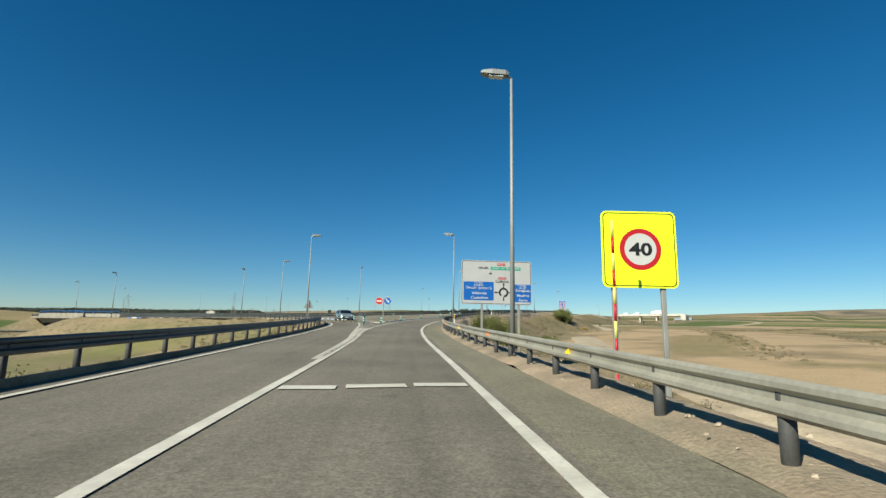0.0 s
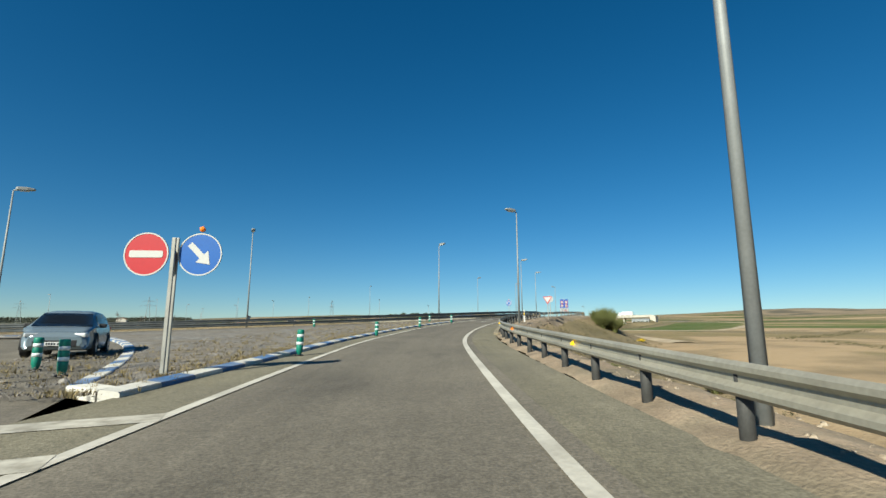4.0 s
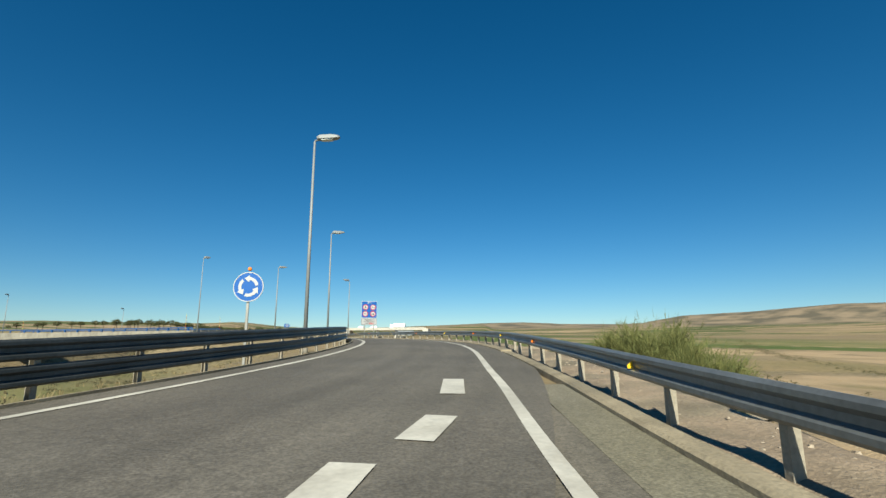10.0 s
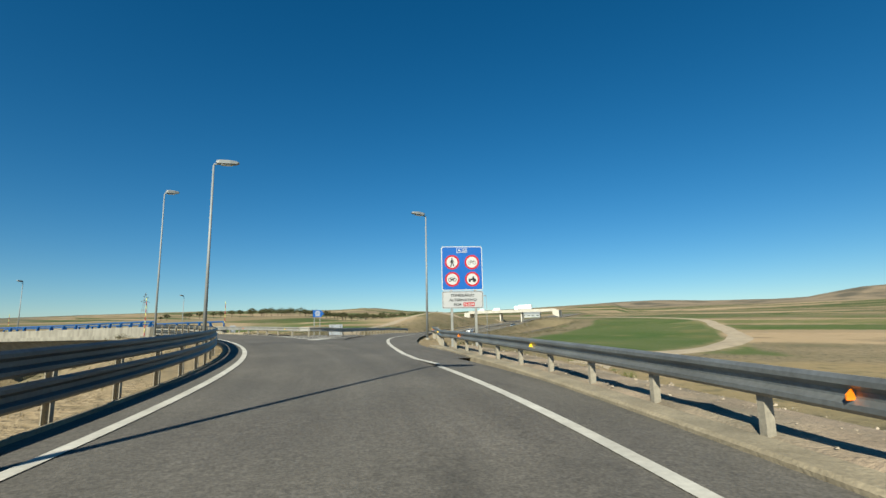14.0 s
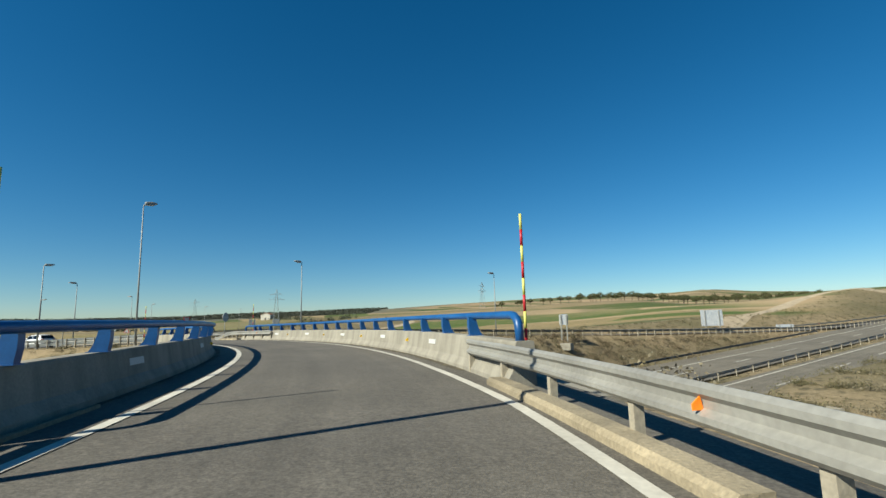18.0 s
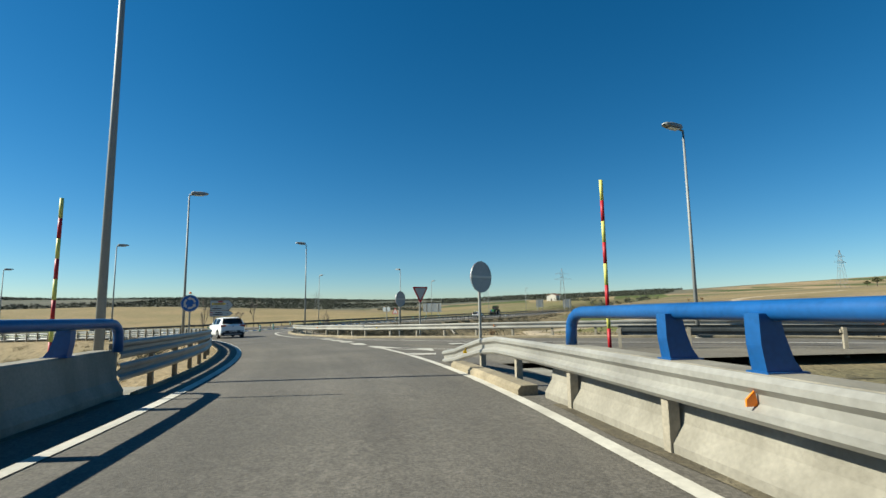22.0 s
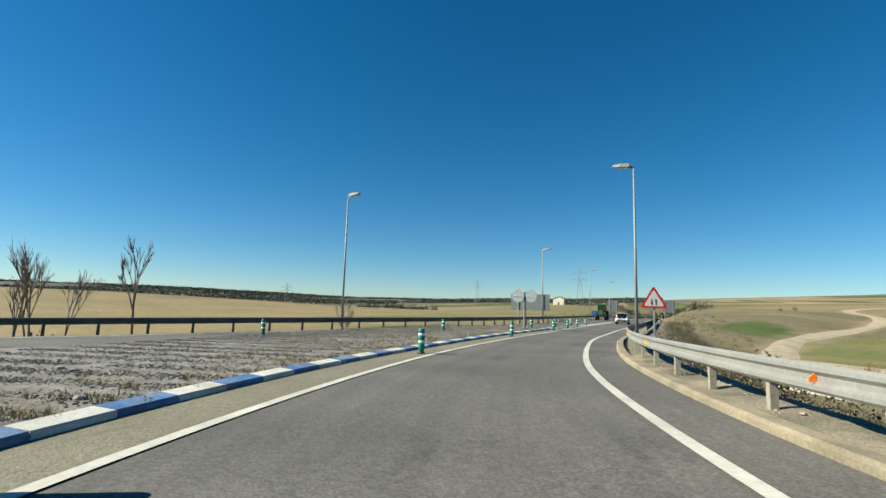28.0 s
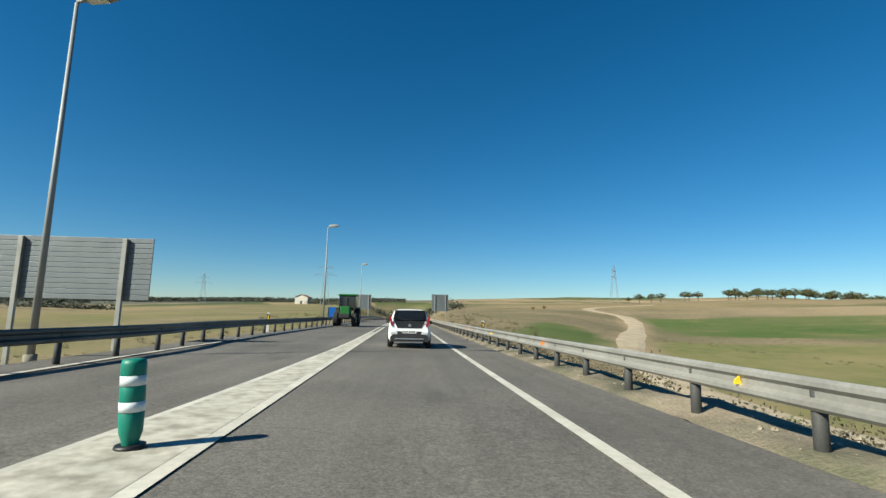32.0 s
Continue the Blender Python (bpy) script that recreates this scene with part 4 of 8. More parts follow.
guardrail(spline([(-96, 226), (-90.5, 236), (-87.6, 247), (-86.9, 259), (-87.3, 268.6), (-88.6, 276), (-90.8, 284), (-95.2, 297), (-99.4, 306.5), (-116.8, 351.6), (-155.8, 448), (-190, 534)], 1.0), "steel guardrail with shade in its dark colour, on dark posts beside the entry road", side=-1, dark=True, reflectors=False, beam=RAIL_SHADED)
guardrail(ring(110, 117, 7.4), "steel guardrail on the outside of the roundabout", reflectors=False)
guardrail(ring(140, 226, 7.0), "steel guardrail on the outside of the roundabout", reflectors=False)

rail_m = MOTORWAY[(MOTORWAY[:, 1] > 188) & (MOTORWAY[:, 1] < 420)]
for off_, side_, to_, beam_, label_ in ((-13.0, -1, 29, RAIL_SHADED, "grey steel guardrail along the motorway shoulder"), (-0.5, 1, 60, RAIL_ZINC, "pale steel guardrail in the motorway median"), (11.6, 1, 44, RAIL_SHADED, "grey steel guardrail along the motorway shoulder")):
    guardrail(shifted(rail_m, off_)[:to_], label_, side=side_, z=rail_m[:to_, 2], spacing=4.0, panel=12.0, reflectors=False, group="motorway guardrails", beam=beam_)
# low concrete kerb under the guardrails
def kerb_line(line, label, w=0.26, h=0.09, z=None):
    bm = bmesh.new()
    path = with_z(even(np.asarray(line), 1.0)) if z is None else even(np.column_stack([line, z]), 1.0)
    sweep(bm, path, [(-w / 2, -0.1), (-w / 2, h * 0.6), (-w / 2 + 0.05, h), (w / 2, h), (w / 2, -0.1)][::-1])
    ob = part("kerb", bm, KERB_DUSTY, None)
    return tagged(ob, label, "kerb", kind="structure")


kerb_line(along(74, 127, [(60, 2.68), (104, 2.6), (114, 2.3), (127, 2.6)]), "low dusty concrete edge kerb", h=0.07)
kerb_line(along(128, 172, [(127, 2.65), (135, 3.1), (157, 3.45), (166, 4.0), (172, 5.1)]), "low concrete edge kerb", w=0.4, h=0.07)
kerb_line(ring(25.2, 29.7, 5.25), "pale low concrete kerb before the bridge", w=0.28, h=0.12)
kerb_line(ring(62.4, 65.6, 5.2), "pale low concrete kerb after the bridge", w=0.3, h=0.14)
exit_kerb = along(266, 345, [(266, 3.9), (272, 2.6), (277, 2.05), (290, 2.6), (300, 3.4), (312, 3.7), (330, 3.45), (345, 3.5), (700, 3.4)])
kerb_line(np.vstack([shifted(SLIP_IN, 3.15)[-70:-3], exit_kerb]), "low concrete edge kerb from the slip road to the exit", h=0.1, z=np.r_[SLIP_IN_Z[-70:-3], ground_z(exit_kerb[:, 0], exit_kerb[:, 1])])
kerb_line(ring(-117, 29.5, -0.72), "pale concrete strip under the guardrail", w=0.12, h=0.05)
kerb_line(ring(64.5, 208, -0.72), "pale concrete strip under the guardrail", w=0.12, h=0.05)
kerb_line(shifted(OUT_WEST, -2.45), "low dark kerb beside the oncoming lane", w=0.14, h=0.12)


# ---- the bridge ----
def deck(a, b):
    bm = bmesh.new()
    mid = with_z(ring(a - 1, b + 1, 2.8))
    sweep(bm, mid, [(-4.6, -0.05), (4.3, -0.05), (4.3, -0.4), (3.0, -0.6), (2.2, -1.4), (-2.4, -1.4), (-3.2, -0.6), (-4.6, -0.4)])
    ob = part("bridge_deck", bm, CONCRETE, None)
    return tagged(ob, "pale concrete bridge deck over the motorway", "bridge", kind="structure")


BLADE = bmesh.new()
prism(BLADE, [(-0.1, 0.0), (0.19, 0.0), (0.12, 0.1), (0.07, 0.25), (0.03, 0.42), (-0.13, 0.42), (-0.13, 0.2)], 0.14, Matrix.Translation((0, -0.07, 0)))
box(BLADE, 0.33, 0.2, 0.016, Matrix.Translation((0.04, 0, 0.008)))
BLADE_MESH = bpy.data.meshes.new("rail_post")
BLADE.to_mesh(BLADE_MESH)
BLADE.free()
BLADE_MESH.materials.append(BLUE_STEEL)


def parapet(a, b, off, inward, posts_at, label, strips_at=(), reflectors_at=()):
    """A concrete safety wall with a blue tube rail on bent posts. inward 1: the road is to the left of the line."""
    line = with_z(ring(a, b, off))
    n = len(line)
    where = [(p - a) / (b - a) * (n - 1) for p in posts_at]
    if inward < 0:
        line, where = line[::-1], [n - 1 - k for k in where]
    root = thing("bridge_parapet", Matrix.Translation(tuple(line[0])), label, "bridge parapet", "bridge parapets")
    inv = Matrix.Translation(tuple(-line[0]))
    back = 0.0 if inward > 0 else 0.26
    for c, d in zip(range(0, n - 1, 8), list(range(8, n - 1, 8)) + [n - 1]):
        bm = bmesh.new()
        seg = even(line[c : d + 1], 1.0)
        seg[0, :2] += (seg[1, :2] - seg[0, :2]) * 0.006
        sweep(bm, seg, [(x + back, z) for x, z in ((-0.12, -0.3), (-0.12, 0.08), (-0.02, 0.24), (0.05, 0.7), (0.075, 0.725), (0.36, 0.725), (0.38, 0.7), (0.4, -0.5))])
        bm.transform(inv)
        part("wall_panel", bm, CONCRETE, root)
    side = sides(line)
    rail = [(line[k, 0] + side[k, 0] * 0.2, line[k, 1] + side[k, 1] * 0.2, line[k, 2] + 1.16) for k in range(n)]
    rail = [tuple((np.array(rail[0]) + rail[1]) / 2)] + rail[1:-1] + [tuple((np.array(rail[-1]) + rail[-2]) / 2)]
    # bent ends
    ends = []
    for p, q in ((rail[0], rail[1]), (rail[-1], rail[-2])):
        d = np.array(p) - np.array(q)
        d[2] = 0
        d /= np.linalg.norm(d)
        bend = [np.array(p) + d * r * 0.55 * math.sin(w) + np.array((0, 0, -0.22 * (1 - math.cos(w)))) for w, r in ((0.4, 0.6), (0.8, 0.6), (1.2, 0.6), (1.57, 0.6))]
        ends.append(bend + [bend[-1] + np.array((0, 0, -0.24)) + d * 0.02])
    rail = np.array(ends[0][::-1] + rail + ends[1])
    bm = bmesh.new()
    rows = []
    for k in range(len(rail)):
        t = rail[min(k + 1, len(rail) - 1)] - rail[max(k - 1, 0)]
        t = Vector(t).normalized()
        u = Vector(tuple(side[min(max(k - 4, 0), n - 1)]) + (0,)).normalized()
        w = t.cross(u).normalized()
        rows.append([bm.verts.new(Vector(rail[k]) + 0.076 * (u * math.cos(2 * math.pi * j / 12) + w * math.sin(2 * math.pi * j / 12))) for j in range(12)])
    for r, q in zip(rows, rows[1:]):
        for j in range(12):
            f = bm.faces.new((r[j], q[j], q[(j + 1) % 12], r[(j + 1) % 12]))
            f.smooth = True
    bm.faces.new(rows[0])
    bm.faces.new(rows[-1][::-1])
    bmesh.ops.recalc_face_normals(bm, faces=bm.faces)
    bm.transform(inv)
    part("tube_rail", bm, BLUE_STEEL, root, "blue painted steel tube")

    def spot(k, out, up):
        k = min(max(k, 0), n - 1.001)
        i = int(k)
        p, s = line[i] + (line[i + 1] - line[i]) * (k - i), side[i]
        return Matrix(((s[0], -s[1], 0, p[0] + s[0] * out), (s[1], s[0], 0, p[1] + s[1] * out), (0, 0, 1, p[2] + up), (0, 0, 0, 1)))

    for k in where:
        ob = new("rail_post", BLADE_MESH)
        ob.parent = root
        ob.matrix_local = inv @ spot(k, 0.2 + back * 0.6, 0.72)
    for p in strips_at:
        k = (p - a) / (b - a) * (n - 1)
        bm = bmesh.new()
        box(bm, 0.012, 0.74, 0.128, inv @ spot(k if inward > 0 else n - 1 - k, 0.012 + back, 0.48) @ Matrix.Rotation(radians(8.5), 4, "Y"))
        part("reflective_strip", bm, SIGN_WHITE, root, "white reflective strip")
    for p in reflectors_at:
        k = (p - a) / (b - a) * (n - 1)
        bm = bmesh.new()
        prism(bm, [(0, -0.06), (-0.11, -0.06), (-0.11, 0.0), (-0.02, 0.06)], 0.012, inv @ spot(k if inward > 0 else n - 1 - k, 0.02 + back, 0.45))
        part("reflector", bm, YELLOW, root, "small yellow reflector")
    return root


deck(*BRIDGES[0])
deck(*BRIDGES[1])
parapet(29.4, 62.2, 5.48, 1, [0.455 + 1.842 * k for k in range(17, 33)] + [60.25], "concrete bridge parapet with a blue tube rail, outer side", (34.3, 39.6, 45.3, 51.05, 56.2), (36.6, 42.4, 48.15, 54.2))
parapet(27.5, 64.6, -0.78, -1, [28.4 + 2.05 * k for k in range(18)], "concrete bridge parapet with a blue tube rail, inner side", (31.6, 37.6, 43.65, 49.7, 55.7), (40.6, 52.7))
parapet(-152, -117, 5.48, 1, [-151 + 1.9 * k for k in range(18)], "concrete bridge parapet with a blue tube rail, outer side")
parapet(-152, -117, -0.78, -1, [-151 + 2.05 * k for k in range(17)], "concrete bridge parapet with a blue tube rail, inner side")


# ---- kerbed islands ----
def block_kerb(line, label, first=0):
    """Kerb stones painted blue and white in turn."""
    line = with_z(even(np.asarray(line), 1.05))
    root = thing("painted_kerb", Matrix.Translation(tuple(line[0])), label, "kerb", "painted kerbs")
    inv = Matrix.Translation(tuple(-line[0]))
    for k in range(len(line) - 1):
        white = (k + first) % 2
        a, b = line[k], line[k + 1]
        d = (b - a) / np.linalg.norm(b - a)
        bm = bmesh.new()
        sweep(bm, np.array([a + d * 0.006, b - d * 0.006]), [(0.0, -0.1), (0.0, 0.05), (-0.025, 0.085), (-0.31, 0.115), (-0.34, 0.1), (-0.34, -0.1)][::-1])
        bm.transform(inv)
        part("kerb_stone", bm, KERB_WHITE if white else KERB_BLUE, root, "white painted stone" if white else "blue painted stone")
    return root


def island(front, back, label):
    """Raised gravel between the kerbs."""
    front = even(np.array(front), 0.7)
    back = np.array(back)
    run = np.r_[0, np.cumsum(np.hypot(*np.diff(back, axis=0).T))]
    back = np.column_stack([np.interp(np.linspace(0, run[-1], len(front)), run, back[:, i]) for i in (0, 1)])
    verts, faces = [], []
    n, rings = len(front), 20
    for r in range(rings + 1):
        for x, y in front + (back - front) * (r / rings):
            h = 0.07 + 0.03 * noise.noise((x * 0.6, y * 0.6, 0)) * (0 < r < rings) + 0.02 * noise.noise((x * 3, y * 3, 1)) * (0 < r < rings)
            verts.append((x, y, float(ground_z(x, y)) + h))
    for r in range(rings):
        for k in range(n - 1):
            a, b = r * n + k, r * n + k + 1
            faces.append((b, a, a + n, b + n))
    me = mesh_of("traffic_island", verts, faces, GRAVEL)
    return tagged(new("traffic_island", me), label, "traffic island", kind="structure")


K_SOUTH = along(56, 99, [(56, -4.6), (60, -4.2), (70, -4.05), (99, -4.1)])
K_SOUTH_W = np.vstack([K_SOUTH[0] + (-0.5, 0.3), shifted(OUT_WEST, 3.2)[117:150], ring(-106, -56.5, 6.9)[::1]])
block_kerb(K_SOUTH, "kerb of blue and white painted stones beside the approach lane", 1)
block_kerb(K_SOUTH_W[:38][::-1], "kerb of blue and white painted stones on the back of the island")
island(K_SOUTH, K_SOUTH_W, "grey gravel traffic island with dry weeds")
K_NORTH = along(291, 340, [(291, -4.6), (299, -4.05), (304, -3.95), (308, -3.7), (317, -2.95), (330, -2.8), (340, -2.7)])
K_NORTH_W = np.array([(-84.0, 274.5), (-83.0, 270.5), (-81.8, 264), (-80.4, 256.6), (-79.6, 250), (-79.0, 243), (-79.4, 237), (-78, 232.6), (-70, 233), (-62, 231.6), (-55, 232.6)])
block_kerb(K_NORTH, "kerb of blue and white painted stones beside the exit lane")
block_kerb(spline([(-79, 232.4), (-70, 232.8), (-62, 231.4), (-55, 232.6), (-53.2, 233.6)], 1.0), "kerb of blue and white painted stones facing the roundabout")
island(K_NORTH, spline(K_NORTH_W, 1.5)[::-1], "grey gravel traffic island with dry weeds")


# dirt washed together at the foot of the bridge walls
WALL_DIRT = mat("wall_dirt", (0.071, 0.059, 0.038), 0.95, vary=0.4, scale=3, fine=30, bump=0.8, tint=(0.126, 0.105, 0.067), tint_scale=1.2, tint_amount=0.8)
for a_, b_, edge_, way_ in ((31.5, 61.8, 5.37, -1), (28.5, 64.0, -0.86, 1)):
    foot_ = ring(a_, b_, edge_, 0.4)
    wide_ = [max(0.03, 0.16 + 0.13 * noise.noise((x * 0.35, y * 0.35, 2)) + 0.1 * noise.noise((x * 1.7, y * 1.7, 5))) for x, y in foot_]
    rim_ = foot_ + ((foot_ - (CX, CY)) / np.linalg.norm(foot_ - (CX, CY), axis=1)[:, None]) * (way_ * np.array(wide_))[:, None]
    pair_ = (rim_, foot_) if way_ < 0 else (foot_, rim_)
    tagged(new("wall_foot_dirt", ribbon_mesh("wall_foot_dirt", *pair_, WALL_DIRT, 0.008)), "dark dirt gathered at the foot of the bridge wall", "dirt", kind="stuff")


# ---- street lamps ----
def street_lamp(height, label):
    root = thing("street_lamp", Matrix(), label, "street lamp", "street lamps")
    bm = bmesh.new()
    tube(bm, 0.088, 0.043, height - 0.15, Matrix.Translation((0, 0, -0.3)), 14)
    part("pole", bm, POLE_STEEL, root)
    bm = bmesh.new()
    tube(bm, 0.14, 0.14, 0.35, Matrix.Translation((0, 0, -0.32)), 10)
    part("base_collar", bm, CONCRETE, root)
    bm = bmesh.new()
    tube(bm, 0.045, 0.04, 0.5, Matrix.Translation((0, 0, height - 0.42)) @ Matrix.Rotation(radians(78), 4, "Y"), 8)
    part("arm", bm, POLE_STEEL, root)
    bm = bmesh.new()
    verts = []
    for x, w, z0, z1 in ((0.0, 0.1, -0.02, 0.1), (0.12, 0.16, -0.05, 0.15), (0.6, 0.19, -0.06, 0.15), (0.92, 0.15, -0.03, 0.1), (1.0, 0.08, 0.0, 0.06)):
        verts.append([bm.verts.new((x, w * c, z0 if d < 0 else z1 - (0.05 if abs(c) == 1 else 0))) for c, d in ((-1, -1), (1, -1), (1, 1), (0.6, 1), (-0.6, 1), (-1, 1))])
    for a, b in zip(verts, verts[1:]):
        for k in range(6):
            bm.faces.new((a[k], b[k], b[(k + 1) % 6], a[(k + 1) % 6]))
    bm.faces.new(verts[0])
    bm.faces.new(verts[-1][::-1])
    bm.transform(Matrix.Translation((0.1, 0, height - 0.32)) @ Matrix.Rotation(radians(-4), 4, "Y"))
    bmesh.ops.recalc_face_normals(bm, faces=bm.faces)
    head = part("lamp_head", bm, POLE_STEEL, root)
    bm = bmesh.new()
    box(bm, 0.5, 0.26, 0.03, Matrix.Translation((0.55, 0, height - 0.385)) @ Matrix.Rotation(radians(-4), 4, "Y"), 0.01)
    part("lamp_glass", bm, REFLECT_WHITE, head)
    return root


LAMP = street_lamp(9.6, "tall grey steel street lamp with a flat head")
LAMP.matrix_world = pose(0, 0, -400)
# x, y, ground level there, heading of the arm from east
LAMPS = (
    (2.08, 16.35, 180, 9.75), (0.4, 52.75, 180, 9.55), (6.6, 87.2, 200, 9.35), (-15.2, 52.75, 20, 9.5), (-27.6, 80.5, 30, 9.5),
    (-18.1, 99.2, None, 9.8), (-40.5, 96.0, None, 9.5), (2.1, 110.3, None, 9.65), (16.95, 126.2, None, 9.15), (24.95, 145.85, None, 9.0), (26.1, 167.4, None, 8.45), (20.0, 187.85, None, 11.85),
    (38.9, 175.9, 190, 8.6), (-12.3, 219.0, None, 12.4), (-33.9, 225.3, None, 9.25), (-57.7, 224.4, None, 9.1), (-80.3, 215.7, None, 8.6), (-9.7, 239.4, 250, 9.05), (-49.5, 240.3, 250, 9.15),
    (-71.65, 268.15, 195, 9.4), (-89.5, 261.5, 15, 9.25), (-96.2, 295.0, 15, 9.1), (-107.8, 327, 15, 9.2), (-121, 360, 15, 9.2), (-97.5, 128, None, 9.2), (-103, 155, None, 9.2), (-70, 102, None, 9.2), (-98, 193, None, 9.2),
    (74.0, 246, 130, 9.2), (10.5, 259, 230, 9.2),
)
for x_, y_, a_, h_ in LAMPS:
    ang = math.degrees(math.atan2(y_ - CY, x_ - CX)) if a_ is None else a_
    z_ = land_at(x_, y_) if (x_, y_) in ((74.0, 246), (10.5, 259)) else float(ground_z(x_, y_))
    lamp_ = copy_thing(LAMP, pose(x_, y_, z_, 0, 0, ang))
    lamp_.scale = (1, 1, (h_ + 0.3) / 9.6)
for o_ in list(LAMP.children_recursive) + [LAMP]:
    bpy.data.objects.remove(o_)


# ---- bollards and snow poles ----
def bollard():
    root = thing("bollard", Matrix(), "green flexible plastic bollard with two white reflective bands", "bollard", "lane bollards")
    bm = bmesh.new()
    tube(bm, 0.13, 0.12, 0.04, None, 14)
    part("foot", bm, BLACK, root)
    prof = [(0.062, 0.03), (0.07, 0.07), (0.092, 0.14), (0.1, 0.3), (0.095, 0.31), (0.095, 0.38), (0.1, 0.39), (0.1, 0.52), (0.095, 0.53), (0.095, 0.6), (0.1, 0.61), (0.1, 0.72), (0.09, 0.755), (0.05, 0.76)]
    bm = bmesh.new()
    seg = 16
    rows = [[bm.verts.new((r * math.cos(2 * math.pi * k / seg), r * math.sin(2 * math.pi * k / seg), z)) for k in range(seg)] for r, z in prof]
    for a, b in zip(rows, rows[1:]):
        for k in range(seg):
            bm.faces.new((a[k], a[(k + 1) % seg], b[(k + 1) % seg], b[k])).smooth = True
    bm.faces.new(rows[-1])
    part("body", bm, BOLLARD_GREEN, root)
    for z in (0.315, 0.535):
        bm = bmesh.new()
        tube(bm, 0.101, 0.101, 0.085, Matrix.Translation((0, 0, z)), 16)
        for f in bm.faces:
            f.smooth = len(f.verts) == 4
        part("reflective_band", bm, REFLECT_WHITE, root)
    return root


BOLLARD = bollard()
first_ = True
for x_, y_ in ((-8.5, 49.3), (-6.95, 50.65), (-10.15, 59.1), (-11.6, 60.5), (-4.3, 74.6), (-1.5, 85.4), (2.0, 95.3), (0.2, 99.2), (-6.1, 63.0), (-10.4, 92.4), (-14.5, 66), (-64.4, 242.8), (-71.35, 252.85), (-82.9, 253.0), (-80.5, 241.2), (-76.8, 264.2), (-82.9, 264.9), (-81.1, 274.7), (-84.0, 275.9), (-85.1, 281.0), (-82.6, 279.0), (-84.7, 284.0), (-86.1, 285.2), (-87.3, 290.1), (-55.2, 232.5), (-54.0, 234.6), (-57.6, 238.6)):
    copy_thing(BOLLARD, pose(x_, y_, float(ground_z(x_, y_)), (x_ * 13) % 5 - 2.5, (y_ * 17) % 5 - 2.5, (x_ * 77) % 360))
for o_ in list(BOLLARD.children_recursive) + [BOLLARD]:
    bpy.data.objects.remove(o_)


def snow_pole(x, y, z, h, label):
    root = thing("snow_pole", pose(x, y, z), label, "snow pole", "snow poles")
    n = 10
    for k in range(n):
        bm = bmesh.new()
        tube(bm, 0.028, 0.028, h / n, Matrix.Translation((0, 0, h * k / n - 0.05)), 8)
        part("band", bm, SIGN_YELLOW_PALE if k % 2 == 1 else SIGN_RED, root)
    return root


def ring_at(phi, off):
    return ring(phi, phi + 0.01, off)[0]


for x_, y_ in ((24.3, 196.2), (-4.72, 224.45), (-10.4, 218.2), tuple(ring_at(28.5, -1.5))):
    snow_pole(x_, y_, float(ground_z(x_, y_)), 3.2, "tall red and yellow snow pole at the bridge end")
snow_pole(3.1, 9.3, float(ground_z(3.1, 9.3)) - 0.1, 3.2, "tall red and yellow banded snow pole behind the guardrail")


# ---- painted areas between the lanes ----
def bar(a, b, w, lift=0.01, name="road_marking", label="white painted hatching bar", parent=None):
    a, b = np.array(a, float), np.array(b, float)
    d = (b - a) / np.linalg.norm(b - a)
    n = np.array([d[1], -d[0]]) * w / 2
    return face_poly(name, [a - n, a + n, b + n, b - n], WORN_PAINT if "hatching" in label else LINE, lift, parent, label)


def side_line(s0, s1, d0, d1):
    return along(s0, s1, [(s0, d0), (s1, d1)])


OPP_S = along(14, 56, [(12, -2.3), (20, -2.36), (26, -2.52), (30, -2.98), (36.5, -3.52), (42.5, -4.35), (46.5, -4.85), (53.5, -6.8), (56, -7.5)])
strip("road_line", OPP_S, 0.15, LINE, 0.006, label="white line beside the oncoming lane")
crack_ = along(15, 38, [(15, -2.2), (20, -2.2), (26, -2.32), (30, -2.66), (38, -3.2)], 0.25)
crack_ = crack_ + sides(crack_) * np.array([0.05 * noise.noise((k_ * 0.31, 2.0, 0.0)) + 0.03 * noise.noise((k_ * 0.9, 5.0, 0.0)) for k_ in range(len(crack_))])[:, None]
strip("road_crack", crack_, 0.035, CRACK, 0.012, label="dark open crack along the painted wedge", category="crack")
road("road_painted_wedge", along(14, 39, [(14, -2.34), (20, -2.38), (26, -2.54), (30, -3.0), (39, -3.85)]), along(14, 39, [(14, -2.12), (20, -2.1), (26, -2.16), (30, -2.42), (39, -2.84)]), WORN_PAINT, 0.008, "worn white painted wedge between the lanes")
for k_ in range(9):
    s_ = 40.5 + 1.75 * k_
    l_ = np.interp(s_ - 1.0, (38, 42.5, 46.5, 53.5, 56), (-3.75, -4.35, -4.85, -6.8, -7.5)) + 0.15
    a_, b_ = along(s_ - 1.2, s_ - 1.1, [(0, l_), (100, l_)], 0.1)[0], along(s_, s_ + 0.1, [(0, -3.05), (100, -3.05)], 0.1)[0]
    bar(a_, b_, 0.5)
OPP_N = along(338, 420, [(338, -4.6), (343, -4.0), (350, -3.2), (360, -2.55), (372, -2.2), (420, -2.1)])
strip("road_line", OPP_N, 0.15, LINE, 0.006, label="white line beside the entry lane")
strip("road_line", along(420, 640, [(420, -2.1), (700, -2.1)]), 0.12, LINE, 0.006, label="white line beside the entry lane")
road("road_painted_wedge", along(354, 385, [(354, -2.95), (360, -2.5), (372, -2.15), (385, -2.05)]), along(354, 385, [(354, -1.85), (385, -1.9)]), WORN_PAINT, 0.008, "worn white painted wedge between the lanes")
